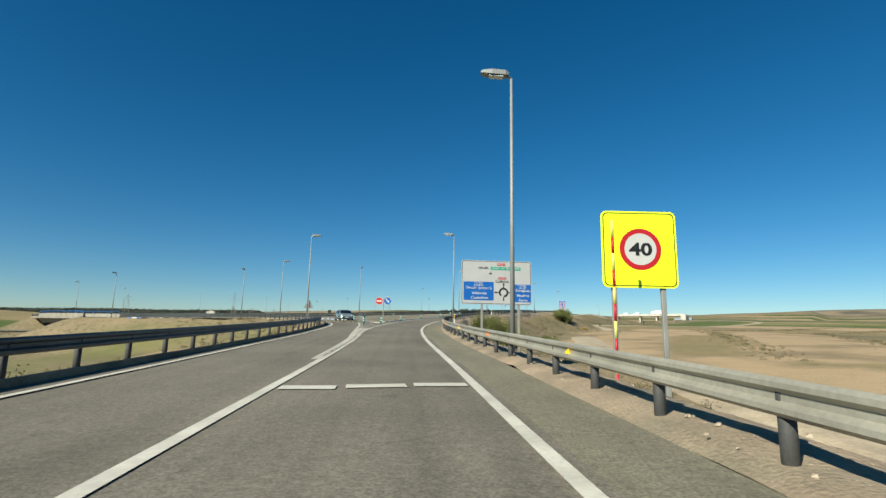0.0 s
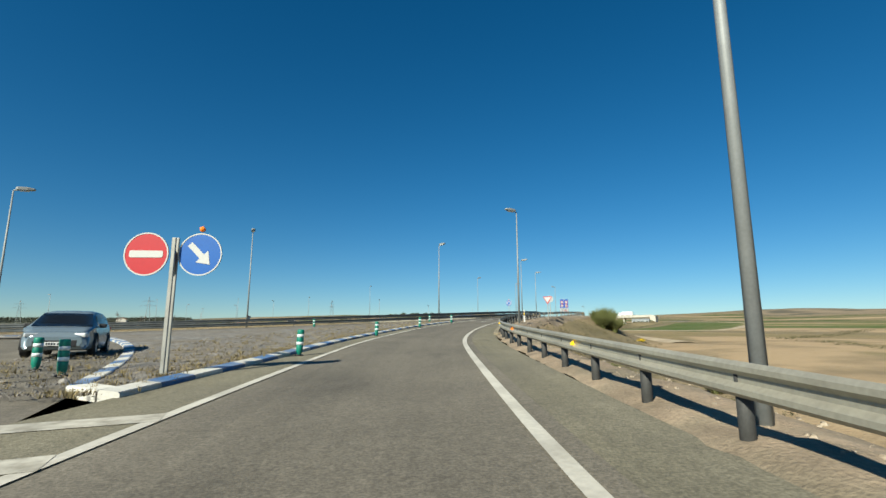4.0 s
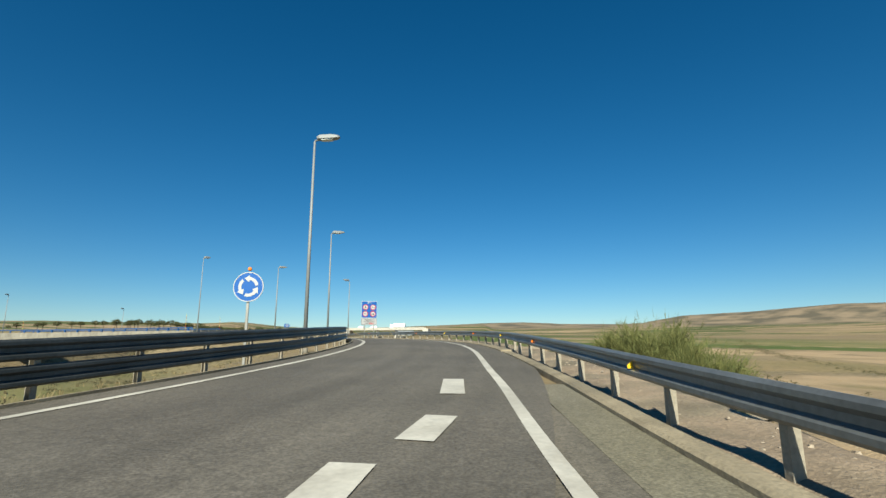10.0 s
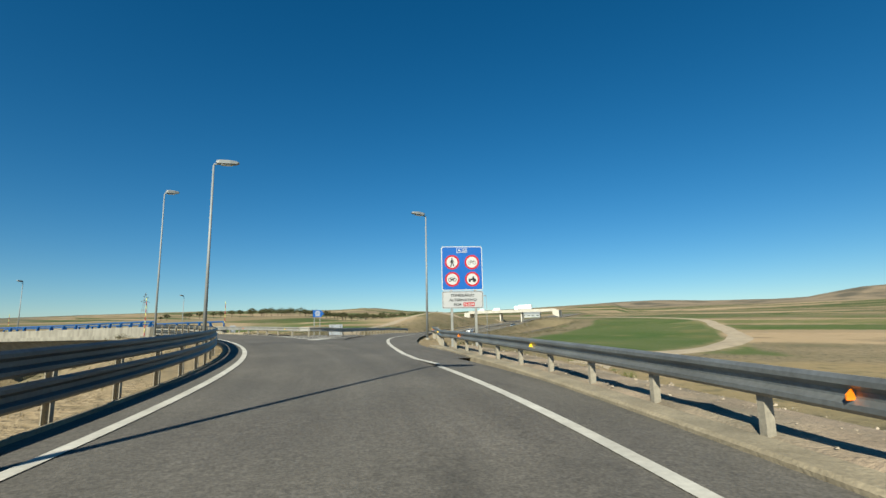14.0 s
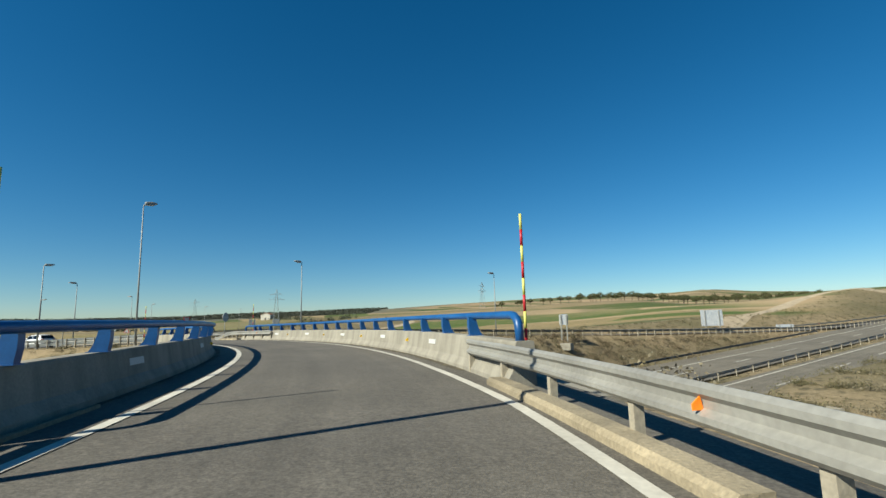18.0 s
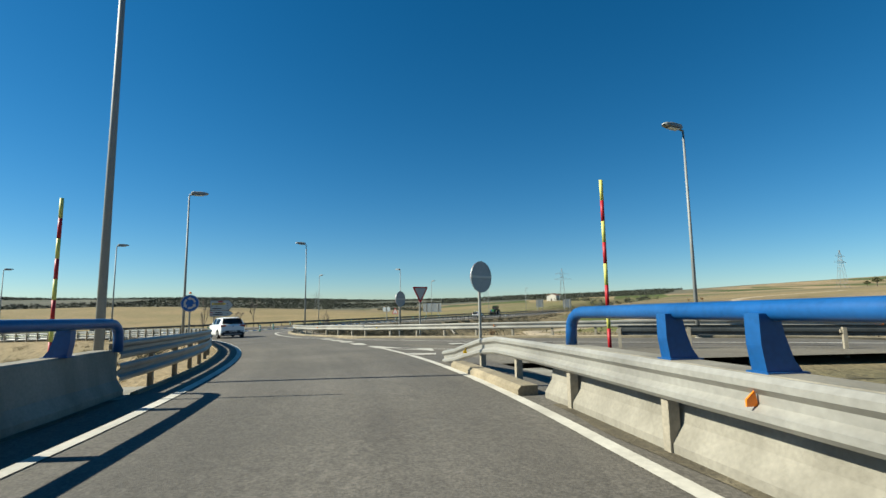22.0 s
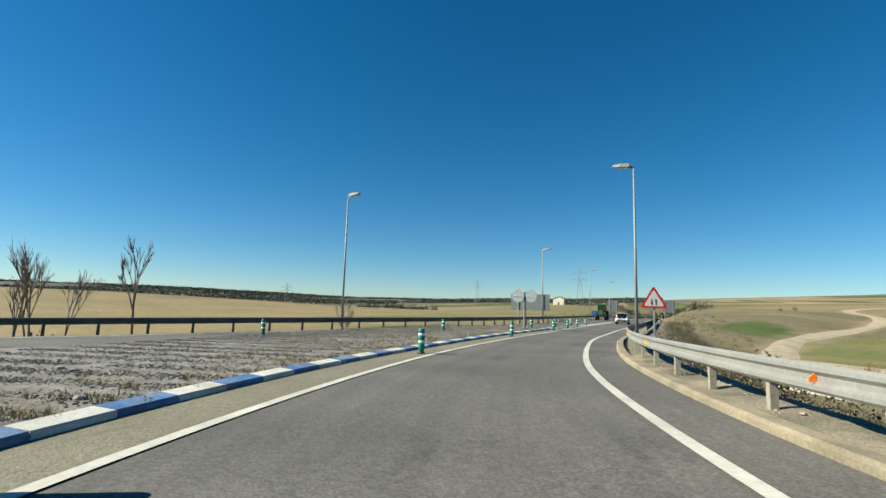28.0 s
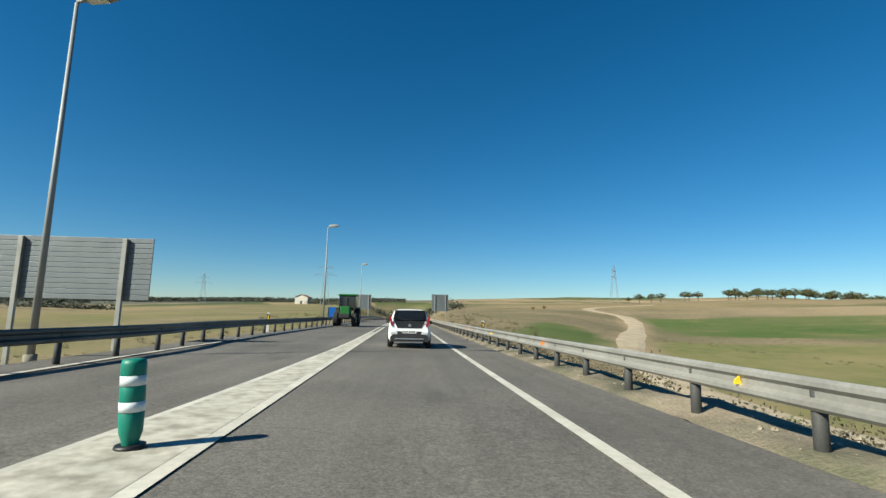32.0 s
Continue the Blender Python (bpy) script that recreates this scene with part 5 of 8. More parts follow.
for k_ in range(8):
    s_ = 341.5 + 1.7 * k_
    l_ = np.interp(s_ - 1.2, (338, 343, 350, 360), (-4.6, -4.0, -3.2, -2.55)) + 0.1
    bar(along(s_ - 1.3, s_ - 1.2, [(0, l_), (900, l_)], 0.1)[0], along(s_ + 0.4, s_ + 0.5, [(0, -1.85), (900, -1.85)], 0.1)[0], 0.5)
# give-way marks
for a_, b_ in (((-2.75, 8.25), (-1.85, 8.35)), ((-1.72, 8.5), (-0.72, 8.7)), ((-0.6, 8.8), (0.32, 8.9))):
    bar(a_, b_, 0.4, label="white dash across the lane")
tri_out, tri_in = [(6.8, 99.05), (5.75, 99.5), (5.0, 96.05)], [(6.42, 98.7), (5.8, 98.95), (5.3, 96.9)]
for k_ in range(3):
    j_ = (k_ + 1) % 3
    face_poly("road_marking", [tri_out[k_], tri_out[j_], tri_in[j_], tri_in[k_]], LINE, 0.012, None, "white give-way triangle on the asphalt")
strip("road_line", spline([(1.2, 100.2), (1.84, 100.78), (3.07, 102.1), (4.63, 103.4), (6.36, 104.8)], 0.5), 0.16, LINE, 0.008, label="white line round the painted point of the island")
for pts_ in ([(3.07, 101.9), (3.45, 102.3), (3.75, 100.5), (3.3, 100.5)], [(1.8, 100.9), (2.25, 101.3), (2.4, 100.3), (1.9, 100.3)], [(4.5, 103.2), (6.36, 104.8), (5.1, 102.2)], [(1.95, 96.0), (2.3, 96.75), (2.75, 96.8), (2.4, 96.1)], [(2.65, 97.6), (2.9, 98.4), (3.35, 98.4), (3.15, 97.6)], [(3.05, 99.1), (3.25, 99.75), (3.9, 99.8), (3.6, 99.2)]):
    face_poly("road_marking", pts_, WORN_PAINT, 0.014, None, "worn white bar on the painted point of the island")
for a_, b_ in (((6.9, 104.6), (8.15, 106.25)), ((8.8, 106.1), (10.1, 108.05)), ((10.7, 108.0), (12.3, 109.9)), ((13.1, 110.3), (14.0, 111.2)), ((15.1, 112.6), (16.2, 114.2))):
    bar(a_, b_, 0.4, 0.014, label="white dash where the lanes meet")
# gore of the slip road that joins
strip("road_line", spline([(-9.5, 230.6), (-11.7, 229.8), (-15.2, 228.75), (-18.2, 228.75)], 0.5), 0.15, LINE, 0.012, label="white line of the joining slip road")
strip("road_line", spline([(8, 243.2), (-4, 238.3), (-13.1, 234.0), (-21.2, 232.4), (-27.4, 232.02), tuple(R_EXIT[0]), tuple(R_EXIT[3]), tuple(R_EXIT[6])], 0.5), 0.16, LINE, 0.012, label="white edge line of the joining slip road")
for pts_ in (
    [(-15.3, 227.95), (-14.2, 228.3), (-13.4, 228.2), (-14.6, 229.05), (-15.2, 228.75), (-14.6, 228.5)], [(-13.5, 229.3), (-13.1, 229.55), (-11.9, 228.8), (-12.3, 228.6)], [(-13.4, 227.1), (-12.6, 227.6), (-12.2, 227.3), (-12.6, 226.8)],
    [(-28.3, 231.4), (-27.7, 231.8), (-26.3, 231.4), (-26.9, 231.05)], [(-25.9, 230.9), (-25.4, 231.2), (-23.9, 230.8), (-24.4, 230.4)], [(-23.7, 230.3), (-23.2, 230.7), (-22.0, 230.2), (-22.5, 229.8)], [(-21.2, 229.5), (-20.7, 229.85), (-19.3, 229.3), (-19.8, 228.95)],
    [(-18.2, 228.6), (-17.6, 228.85), (-15.6, 228.5), (-16.5, 228.05)], [(-16.5, 231.4), (-15.9, 231.85), (-15.8, 231.55), (-12.9, 232.2), (-15.7, 231.3), (-15.6, 231.0)],
):
    face_poly("road_marking", pts_, LINE, 0.016, None, "white painted lane marking")


def slip_level(line):
    """Heights of the slip road under a line."""
    return np.array([SLIP_OUT_Z[((SLIP_OUT - p) ** 2).sum(1).argmin()] for p in line[:, :2]])


edge_ = spline([(33.1, 155.5), (33.25, 158.7), (33.6, 162), (34.7, 169), (36.3, 175.7), (38.7, 181.5), (43.0, 191), (50.5, 207), (63, 231)], 0.7)
strip("road_line", edge_, 0.17, LINE, 0.014, slip_level(edge_), label="white edge line of the slip road")
edge_ = spline([(31.1, 173.6), (33.0, 177.0), (35.4, 182.6), (37.6, 189), (45, 207)], 0.7)
strip("road_line", edge_, 0.17, LINE, 0.016, np.maximum(slip_level(edge_), ground_z(edge_[:, 0], edge_[:, 1]) - 0.25 * smooth(183, 195, edge_[:, 1])), label="white edge line of the slip road")
for pts_ in ([(31.1, 173.7), (32.6, 176.6), (32.0, 177.0), (30.8, 174.6)], [(30.5, 176.6), (32.9, 178.4), (33.2, 179.2), (30.3, 177.4)], [(29.9, 178.8), (33.6, 180.7), (33.9, 181.5), (29.7, 179.6)], [(29.3, 180.9), (34.4, 183.0), (34.7, 183.8), (29.0, 181.7)]):
    face_poly("road_marking", pts_, LINE, 0.018, None, "white painted gore of the slip road")


# ---- signs ----
def text_part(txt, h, x, z, parent, material, y=-0.012, width=None, bold=0.02, mid=True):
    """Lettering on the face of a sign, h metres tall."""
    cu = bpy.data.curves.new("lettering", "FONT")
    cu.body, cu.align_x, cu.align_y, cu.extrude, cu.offset, cu.resolution_u = txt, "CENTER", "CENTER", 0.002, bold, 3
    ob = new("lettering_curve", cu)
    me = bpy.data.meshes.new_from_object(ob)
    bpy.data.objects.remove(ob)
    v = np.array([p.co[:] for p in me.vertices])
    cx_, w_ = (v[:, 0].max() + v[:, 0].min()) / 2, v[:, 0].max() - v[:, 0].min()
    k = h / 0.72
    kx = k if width is None else width / w_
    me.transform(Matrix.Translation((x, y, z)) @ Matrix.Rotation(radians(90), 4, "X") @ Matrix.Diagonal((kx, k, 1, 1)) @ Matrix.Translation((-cx_, -(v[:, 1].max() + v[:, 1].min()) / 2 if mid else 0, 0)))
    return part("lettering", me, material, parent)


def plate(name, outline, x, z, y, material, parent, depth=0.006, label=""):
    bm = bmesh.new()
    prism(bm, outline, depth, Matrix.Translation((x, y, z)))
    bmesh.ops.recalc_face_normals(bm, faces=bm.faces)
    return part(name, bm, material, parent, label)


def ring_plate(name, outer, inner, x, z, y, material, parent, a0=0, a1=360, depth=0.005):
    bm = bmesh.new()
    n = max(4, int(abs(a1 - a0) / 10))
    rows = []
    for k in range(n + 1):
        a = radians(a0 + (a1 - a0) * k / n)
        c, s = math.cos(a), math.sin(a)
        rows.append([bm.verts.new((x + r * c, y + d, z + r * s)) for r, d in ((outer, 0), (inner, 0), (inner, depth), (outer, depth))])
    for p, q in zip(rows, rows[1:]):
        for k in range(4):
            bm.faces.new((p[k], q[k], q[(k + 1) % 4], p[(k + 1) % 4]))
    bmesh.ops.recalc_face_normals(bm, faces=bm.faces)
    return part(name, bm, material, parent)


def bars(parent, rows, material, y=-0.008):
    for x, z, w, h in rows:
        plate("lettering_bar", rounded(w, h, min(w, h) * 0.2, 1), x, z, y, material, parent, 0.004)


def sign(name, x, y, turn, label, category="road sign", base=None, group="road signs"):
    z = land_at(x, y) if base is None else base
    return thing(name, pose(x, y, z, 0, 0, turn), label, category, group), z


def posts(root, xs, top, w=0.08, d=0.05, y=0.07, material=None):
    for x in xs:
        bm = bmesh.new()
        box(bm, w, d, top + 0.4, Matrix.Translation((x, y, top / 2 - 0.2)), 0.012)
        part("post", bm, material or SIGN_POST, root)


def triangle(side, up=1):
    h = side * 0.866
    r = side * 0.05
    out = []
    for a in (90, 210, 330) if up > 0 else (270, 30, 150):
        c = (side * 0.577 - 2 * r) * np.array([math.cos(radians(a)), math.sin(radians(a))])
        for k in range(-2, 3):
            t = radians(a + 30 * k)
            out.append((c[0] + r * math.cos(t), c[1] + r * math.sin(t)))
    return out


def direction_board():
    """The large grey board for the roundabout ahead."""
    gx_, gy_ = 3.52, 37.0
    zb = float(ground_z(0.5, 37))
    low = land_at(gx_, gy_)
    r, z = sign("direction_board", gx_, gy_, 6.5, "large white direction board with blue panels on two steel posts", base=low)
    w, h = 5.35, 3.3
    c = zb + 3.55 - low
    posts(r, (-1.1, 1.7), c + h / 2, 0.16, 0.12, 0.1)
    plate("panel", rounded(w, h, 0.18), 0, c, 0.0, BOARD_WHITE, r, 0.04)
    bm = bmesh.new()
    for q in range(6):
        box(bm, w - 0.1, 0.03, 0.05, Matrix.Translation((0, 0.055, c - h / 2 + 0.3 + q * 0.54)))
    part("back_ribs", bm, SIGN_BACK, r)
    o, i = rounded(w - 0.08, h - 0.08, 0.15), rounded(w - 0.15, h - 0.15, 0.12)
    bm = bmesh.new()
    va, vb = [bm.verts.new((p, -0.004, c + q)) for p, q in o], [bm.verts.new((p, -0.004, c + q)) for p, q in i]
    for k in range(len(o)):
        bm.faces.new((va[k], va[(k + 1) % len(o)], vb[(k + 1) % len(o)], vb[k]))
    part("border", bm, BLACK, r)

    def at(u, v):
        return (u - 0.5) * w, c + (0.5 - v) * h

    for u, v, uw, vh, m in ((0.245, 0.7, 0.425, 0.42, SIGN_BLUE), (0.87, 0.735, 0.24, 0.4, SIGN_BLUE), (0.63, 0.175, 0.43, 0.075, SIGN_GREEN), (0.565, 0.085, 0.115, 0.055, SIGN_RED), (0.58, 0.4, 0.115, 0.055, SIGN_RED)):
        px_, pz_ = at(u, v)
        plate("colour_panel", rounded(uw * w, vh * h, 0.03, 2), px_, pz_, -0.006, m, r)
    for t, u, v, hh, ww, m in (
        ("N-420", 0.565, 0.085, 0.13, 0.5, SIGN_WHITE), ("TERUEL", 0.31, 0.17, 0.15, 0.8, BLACK), ("Avda. de Zaragoza", 0.63, 0.172, 0.16, 2.1, SIGN_WHITE), ("N-330", 0.58, 0.4, 0.13, 0.5, SIGN_WHITE), ("CUENCA", 0.58, 0.475, 0.17, 1.0, BLACK),
        ("A-23", 0.245, 0.545, 0.17, 0.5, SIGN_WHITE), ("Teruel  (centro)", 0.245, 0.635, 0.19, 1.95, SIGN_WHITE), ("Valencia", 0.255, 0.745, 0.19, 1.15, SIGN_WHITE), ("Castellón", 0.255, 0.85, 0.19, 1.3, SIGN_WHITE),
        ("A-23", 0.87, 0.59, 0.16, 0.45, SIGN_WHITE), ("Zaragoza", 0.87, 0.675, 0.19, 1.14, SIGN_WHITE), ("Madrid", 0.875, 0.785, 0.19, 0.9, SIGN_WHITE), ("Soria", 0.88, 0.885, 0.19, 0.68, SIGN_WHITE),
    ):
        px_, pz_ = at(u, v)
        text_part(t, hh, px_, pz_, r, m, -0.016, ww, 0.012)
    for u, v, ww, hh in ((0.245, 0.545, 0.62, 0.26), (0.87, 0.59, 0.56, 0.25)):
        px_, pz_ = at(u, v)
        for dx, dz, a, b in ((0, hh / 2, ww, 0.018), (0, -hh / 2, ww, 0.018), (ww / 2, 0, 0.018, hh), (-ww / 2, 0, 0.018, hh)):
            plate("frame_line", rounded(a, b, 0.004, 1), px_ + dx, pz_ + dz, -0.014, SIGN_WHITE, r)
    px_, pz_ = at(0.41, 0.29)
    bars(r, [(px_, pz_ - 0.05, 0.2, 0.07), (px_ - 0.04, pz_, 0.03, 0.1), (px_ + 0.02, pz_, 0.03, 0.1), (px_ + 0.09, pz_ + 0.02, 0.025, 0.16)], BLACK)
    px_, pz_ = at(0.6, 0.725)
    ring_plate("roundabout_symbol", 0.36, 0.23, px_, pz_, -0.008, BLACK, r, -50, 230)
    ring_plate("roundabout_symbol", 0.36, 0.22, px_, pz_, -0.008, BLACK, r, -88, -50)
    plate("arrow", [(-0.04, -0.62), (0.04, -0.62), (0.04, -0.32), (-0.04, -0.32)], px_, pz_, -0.009, BLACK, r)
    for a in (0, 90, 180):
        m4 = Matrix.Translation((px_, -0.009, pz_)) @ Matrix.Rotation(radians(-a), 4, "Y")
        bm = bmesh.new()
        prism(bm, [(0.34, -0.035), (0.56, -0.035), (0.56, -0.1), (0.74, 0), (0.56, 0.1), (0.56, 0.035), (0.34, 0.035)], 0.004, m4)
        part("arrow", bm, BLACK, r)
    return r


direction_board()


def speed_sign():
    x, y = 4.05, 10.45
    low = land_at(x, y)
    r, z = sign("speed_sign", x, y, 2, "fluorescent yellow board with a 40 speed limit disc", base=low)
    c = 2.68 + float(ground_z(2, 10)) - low
    posts(r, (-0.55, 0.5), c + 0.7, 0.1, 0.08, 0.08)
    plate("panel", rounded(1.62, 1.66, 0.12), 0, c, 0, SIGN_YELLOW, r, 0.03)
    o, i = rounded(1.55, 1.59, 0.1), rounded(1.51, 1.55, 0.09)
    bm = bmesh.new()
    va, vb = [bm.verts.new((p, -0.003, c + q)) for p, q in o], [bm.verts.new((p, -0.003, c + q)) for p, q in i]
    for k in range(len(o)):
        bm.faces.new((va[k], va[(k + 1) % len(o)], vb[(k + 1) % len(o)], vb[k]))
    part("border", bm, BLACK, r)
    plate("disc", disc(0.45), 0.02, c, -0.006, SIGN_RED, r)
    plate("disc_centre", disc(0.345), 0.02, c, -0.01, SIGN_WHITE, r)
    text_part("40", 0.27, 0.02, c, r, BLACK, -0.014, 0.5, 0.03, True)
    return r


speed_sign()


def round_sign(x, y, turn, h, kind, label, rad=0.45, base=None, cross=0.0, ball=False, post=True):
    """A disc on a post: 'roundabout', 'entry', 'keep' or 'back'."""
    r, z = sign("round_sign", x, y, turn, label, base=base)
    g = float(ground_z(x, y)) if base is None else base
    c = g + h - z
    if post:
        posts(r, (-cross,), c + rad * 0.8, 0.08, 0.05, 0.06)
    if kind == "back":
        plate("disc", disc(rad), 0, c, -0.03, SIGN_BACK, r, 0.03)
        ring_plate("rim", rad + 0.012, rad - 0.02, 0, c, -0.036, SIGN_BACK, r)
        plate("disc_face", disc(rad), 0, c, 0.002, SIGN_RED, r, 0.004)
        bm = bmesh.new()
        box(bm, 2 * rad * 0.98, 0.03, 0.06, Matrix.Translation((0, -0.045, c)))
        part("bracket", bm, STEEL, r)
    else:
        plate("disc", disc(rad), 0, c, 0, SIGN_RED if kind == "entry" else SIGN_BLUE, r, 0.025)
        ring_plate("rim", rad, rad - 0.025, 0, c, -0.006, SIGN_WHITE, r)
        if kind == "entry":
            plate("white_bar", rounded(rad * 1.5, rad * 0.32, 0.03), 0, c, -0.008, SIGN_WHITE, r)
        if kind == "keep":
            bm = bmesh.new()
            prism(bm, [(-0.06, 0.3), (0.06, 0.3), (0.06, -0.06), (0.17, -0.06), (0.0, -0.3), (-0.17, -0.06), (-0.06, -0.06)], 0.004, Matrix.Translation((0, -0.008, c)) @ Matrix.Rotation(radians(-45), 4, "Y"))
            part("arrow", bm, SIGN_WHITE, r)
        if kind == "roundabout":
            for a in (10, 130, 250):
                ring_plate("curved_arrow", rad * 0.66, rad * 0.46, 0, c, -0.008, SIGN_WHITE, r, a, a + 75)
                m4 = Matrix.Translation((0, -0.008, c)) @ Matrix.Rotation(radians(-(a + 75)), 4, "Y")
                bm = bmesh.new()
                prism(bm, [(rad * 0.32, 0), (rad * 0.8, 0), (rad * 0.52, rad * 0.34)], 0.004, m4)
                part("arrow_head", bm, SIGN_WHITE, r)
    if ball:
        bm = bmesh.new()
        bmesh.ops.create_uvsphere(bm, u_segments=10, v_segments=8, radius=0.06, matrix=Matrix.Translation((0, 0.03, c + rad + 0.09)))
        part("lamp_ball", bm, ORANGE, r, "small amber lamp")
    return r


def tri_sign(x, y, turn, h, up, label, side=1.1, base=None):
    r, z = sign("give_way_sign" if up < 0 else "warning_sign", x, y, turn, label, base=base)
    c = float(ground_z(x, y)) + h - z
    posts(r, (0,), c + 0.2, 0.085, 0.05, 0.07)
    plate("panel", triangle(side, up), 0, c, 0, SIGN_RED, r, 0.03)
    plate("panel_centre", triangle(side * 0.74, up), 0, c, -0.005, SIGN_WHITE, r)
    if up > 0:
        for dx, s in ((-0.09, -1), (0.09, 1)):
            plate("arrow", [(p + dx, q * s) for p, q in ([(-0.025, -0.14), (0.025, -0.14), (0.025, 0.04), (0.065, 0.04), (0, 0.16), (-0.065, 0.04), (-0.025, 0.04)])], 0, c - 0.07, -0.01, BLACK, r)
    return r


tri_sign(14.5, 104.8, -28, 2.28, -1, "white give-way triangle with a red border on a steel post", 1.1)
round_sign(15.4, 106.7, -25, 2.32, "back", "grey back of a round sign on a steel post", 0.4)
round_sign(13.6, 121.1, -30, 2.1, "roundabout", "blue round sign with three white curved arrows", 0.44, ball=True)
round_sign(-8.3, 58.2, -3, 2.45, "entry", "red no-entry disc with a white bar on the island", 0.44, cross=-0.5)
round_sign(-7.3, 58.3, -3, 2.45, "keep", "blue mandatory disc with a white slanting arrow on the island", 0.44, ball=True, cross=0.5)
round_sign(-82.3, 271.9, 20, 2.45, "back", "grey back of a round sign on the island", 0.44, ball=True, cross=-0.43)
round_sign(-81.45, 272.3, 20, 2.45, "back", "grey back of a round sign on the island", 0.44, cross=0.43)
round_sign(-11.05, 228.08, 95, 2.25, "back", "dark back of a round sign at the end of the bridge", 0.45)
round_sign(-25.2, 235.2, 105, 2.25, "back", "dark back of a round sign behind the guardrail", 0.45)
round_sign(-28.7, 224.4, 65, 2.2, "roundabout", "blue round sign with three white curved arrows", 0.44, ball=True)
tri_sign(-23.25, 235.25, 87, 2.55, -1, "give-way triangle with a red border behind the guardrail", 1.1)
tri_sign(-69.66, 265.66, 29, 1.98, 1, "red bordered warning triangle with two black arrows", 1.2)


def triangle_back(x, y, turn, top, side, label):
    """The grey back of a warning triangle on one post."""
    r, z = sign("warning_sign", x, y, turn, label)
    c = top - side * 0.577 - z
    posts(r, (0,), c + side * 0.5, 0.09, 0.06, -0.05)
    plate("panel", triangle(side, 1), 0, c, 0.0, SIGN_BACK, r, 0.025)
    plate("panel_face", triangle(side * 0.98, 1), 0, c, 0.027, SIGN_RED, r, 0.004)
    bm = bmesh.new()
    for q in (-0.18, 0.16):
        box(bm, side * (0.5 - q * 0.9), 0.03, 0.05, Matrix.Translation((0, -0.016, c + q)))
    part("bracket", bm, SIGN_POST, r)
    return r


triangle_back(-16.3, 57.1, 16, 4.55, 1.2, "grey back of a large warning triangle behind the guardrail")


def motorway_board():
    """Blue board with four prohibition discs over a white plate."""
    x, y = 37.8, 166.05
    low = land_at(x, y)
    r, z = sign("motorway_board", x, y, -13, "blue board with four red ringed discs above a white plate", base=low)
    g = float(ground_z(35, 166))
    c = g + 3.72 - low
    posts(r, (-0.55, 0.65), c + 0.9, 0.12, 0.1, 0.08)
    w, h = 2.06, 2.2
    plate("panel", rounded(w, h, 0.1), 0, c, 0, SIGN_WHITE, r, 0.03)
    plate("blue_face", rounded(w - 0.08, h - 0.08, 0.08), 0, c, -0.004, SIGN_BLUE, r)
    plate("road_number", rounded(0.54, 0.24, 0.02, 2), 0, c + 0.9, -0.008, SIGN_WHITE, r)
    plate("road_number_face", rounded(0.5, 0.2, 0.02, 2), 0, c + 0.9, -0.012, SIGN_BLUE, r)
    text_part("A-23", 0.14, 0, c + 0.9, r, SIGN_WHITE, -0.02, 0.42)
    for dx, dz, k in ((-0.5, 0.3, 0), (0.5, 0.3, 1), (-0.5, -0.55, 2), (0.5, -0.55, 3)):
        plate("disc", disc(0.37), dx, c + dz, -0.008, SIGN_RED, r)
        plate("disc_centre", disc(0.275), dx, c + dz, -0.012, SIGN_WHITE, r)
        q = c + dz
        if k == 0:
            for pts in (disc(0.032, 12), [(-0.05, -0.04), (0.04, -0.04), (0.05, -0.16), (-0.05, -0.18)], [(-0.05, -0.18), (0.0, -0.18), (-0.04, -0.4), (-0.09, -0.4)], [(0.0, -0.16), (0.05, -0.16), (0.11, -0.36), (0.06, -0.38)], [(0.04, -0.05), (0.12, -0.17), (0.09, -0.19), (0.03, -0.1)], [(-0.05, -0.05), (-0.11, -0.2), (-0.08, -0.21), (-0.03, -0.1)]):
                plate("symbol", pts, dx, q + 0.17, -0.016, BLACK, r)
        elif k in (1, 2):
            for wx in (-0.12, 0.12):
                ring_plate("symbol", 0.085, 0.068 if k == 1 else 0.055, dx + wx, q - 0.03, -0.016, BLACK, r)
            for pts in ([(-0.12, -0.04), (-0.04, 0.08), (-0.02, 0.07), (-0.1, -0.04)], [(-0.06, 0.05), (0.09, 0.05), (0.09, 0.065), (-0.06, 0.065)], [(0.12, -0.03), (0.07, 0.12), (0.085, 0.12), (0.135, -0.03)], [(-0.09, 0.09), (0.0, 0.09), (0.0, 0.105), (-0.09, 0.105)], [(-0.02, -0.05), (0.1, 0.05), (0.1, 0.08), (-0.04, -0.03)]):
                plate("symbol", pts, dx, q, -0.016, BLACK, r)
            if k == 2:
                plate("symbol", rounded(0.1, 0.08, 0.02, 2), dx - 0.01, q - 0.02, -0.016, BLACK, r)
        else:
            plate("symbol", disc(0.09, 18), dx + 0.1, q - 0.06, -0.016, BLACK, r)
            plate("symbol", disc(0.055, 18), dx - 0.13, q - 0.09, -0.016, BLACK, r)
            plate("symbol", [(-0.18, -0.06), (0.1, -0.06), (0.1, 0.06), (-0.02, 0.06), (-0.02, 0.02), (-0.18, 0.02)], dx, q, -0.018, BLACK, r)
            plate("symbol", [(0.0, 0.06), (0.03, 0.13), (0.08, 0.14), (0.1, 0.06)], dx, q, -0.018, BLACK, r)
    c2 = c - h / 2 - 0.47
    plate("panel", rounded(2.06, 0.86, 0.08), 0, c2, 0, BOARD_WHITE, r, 0.03)
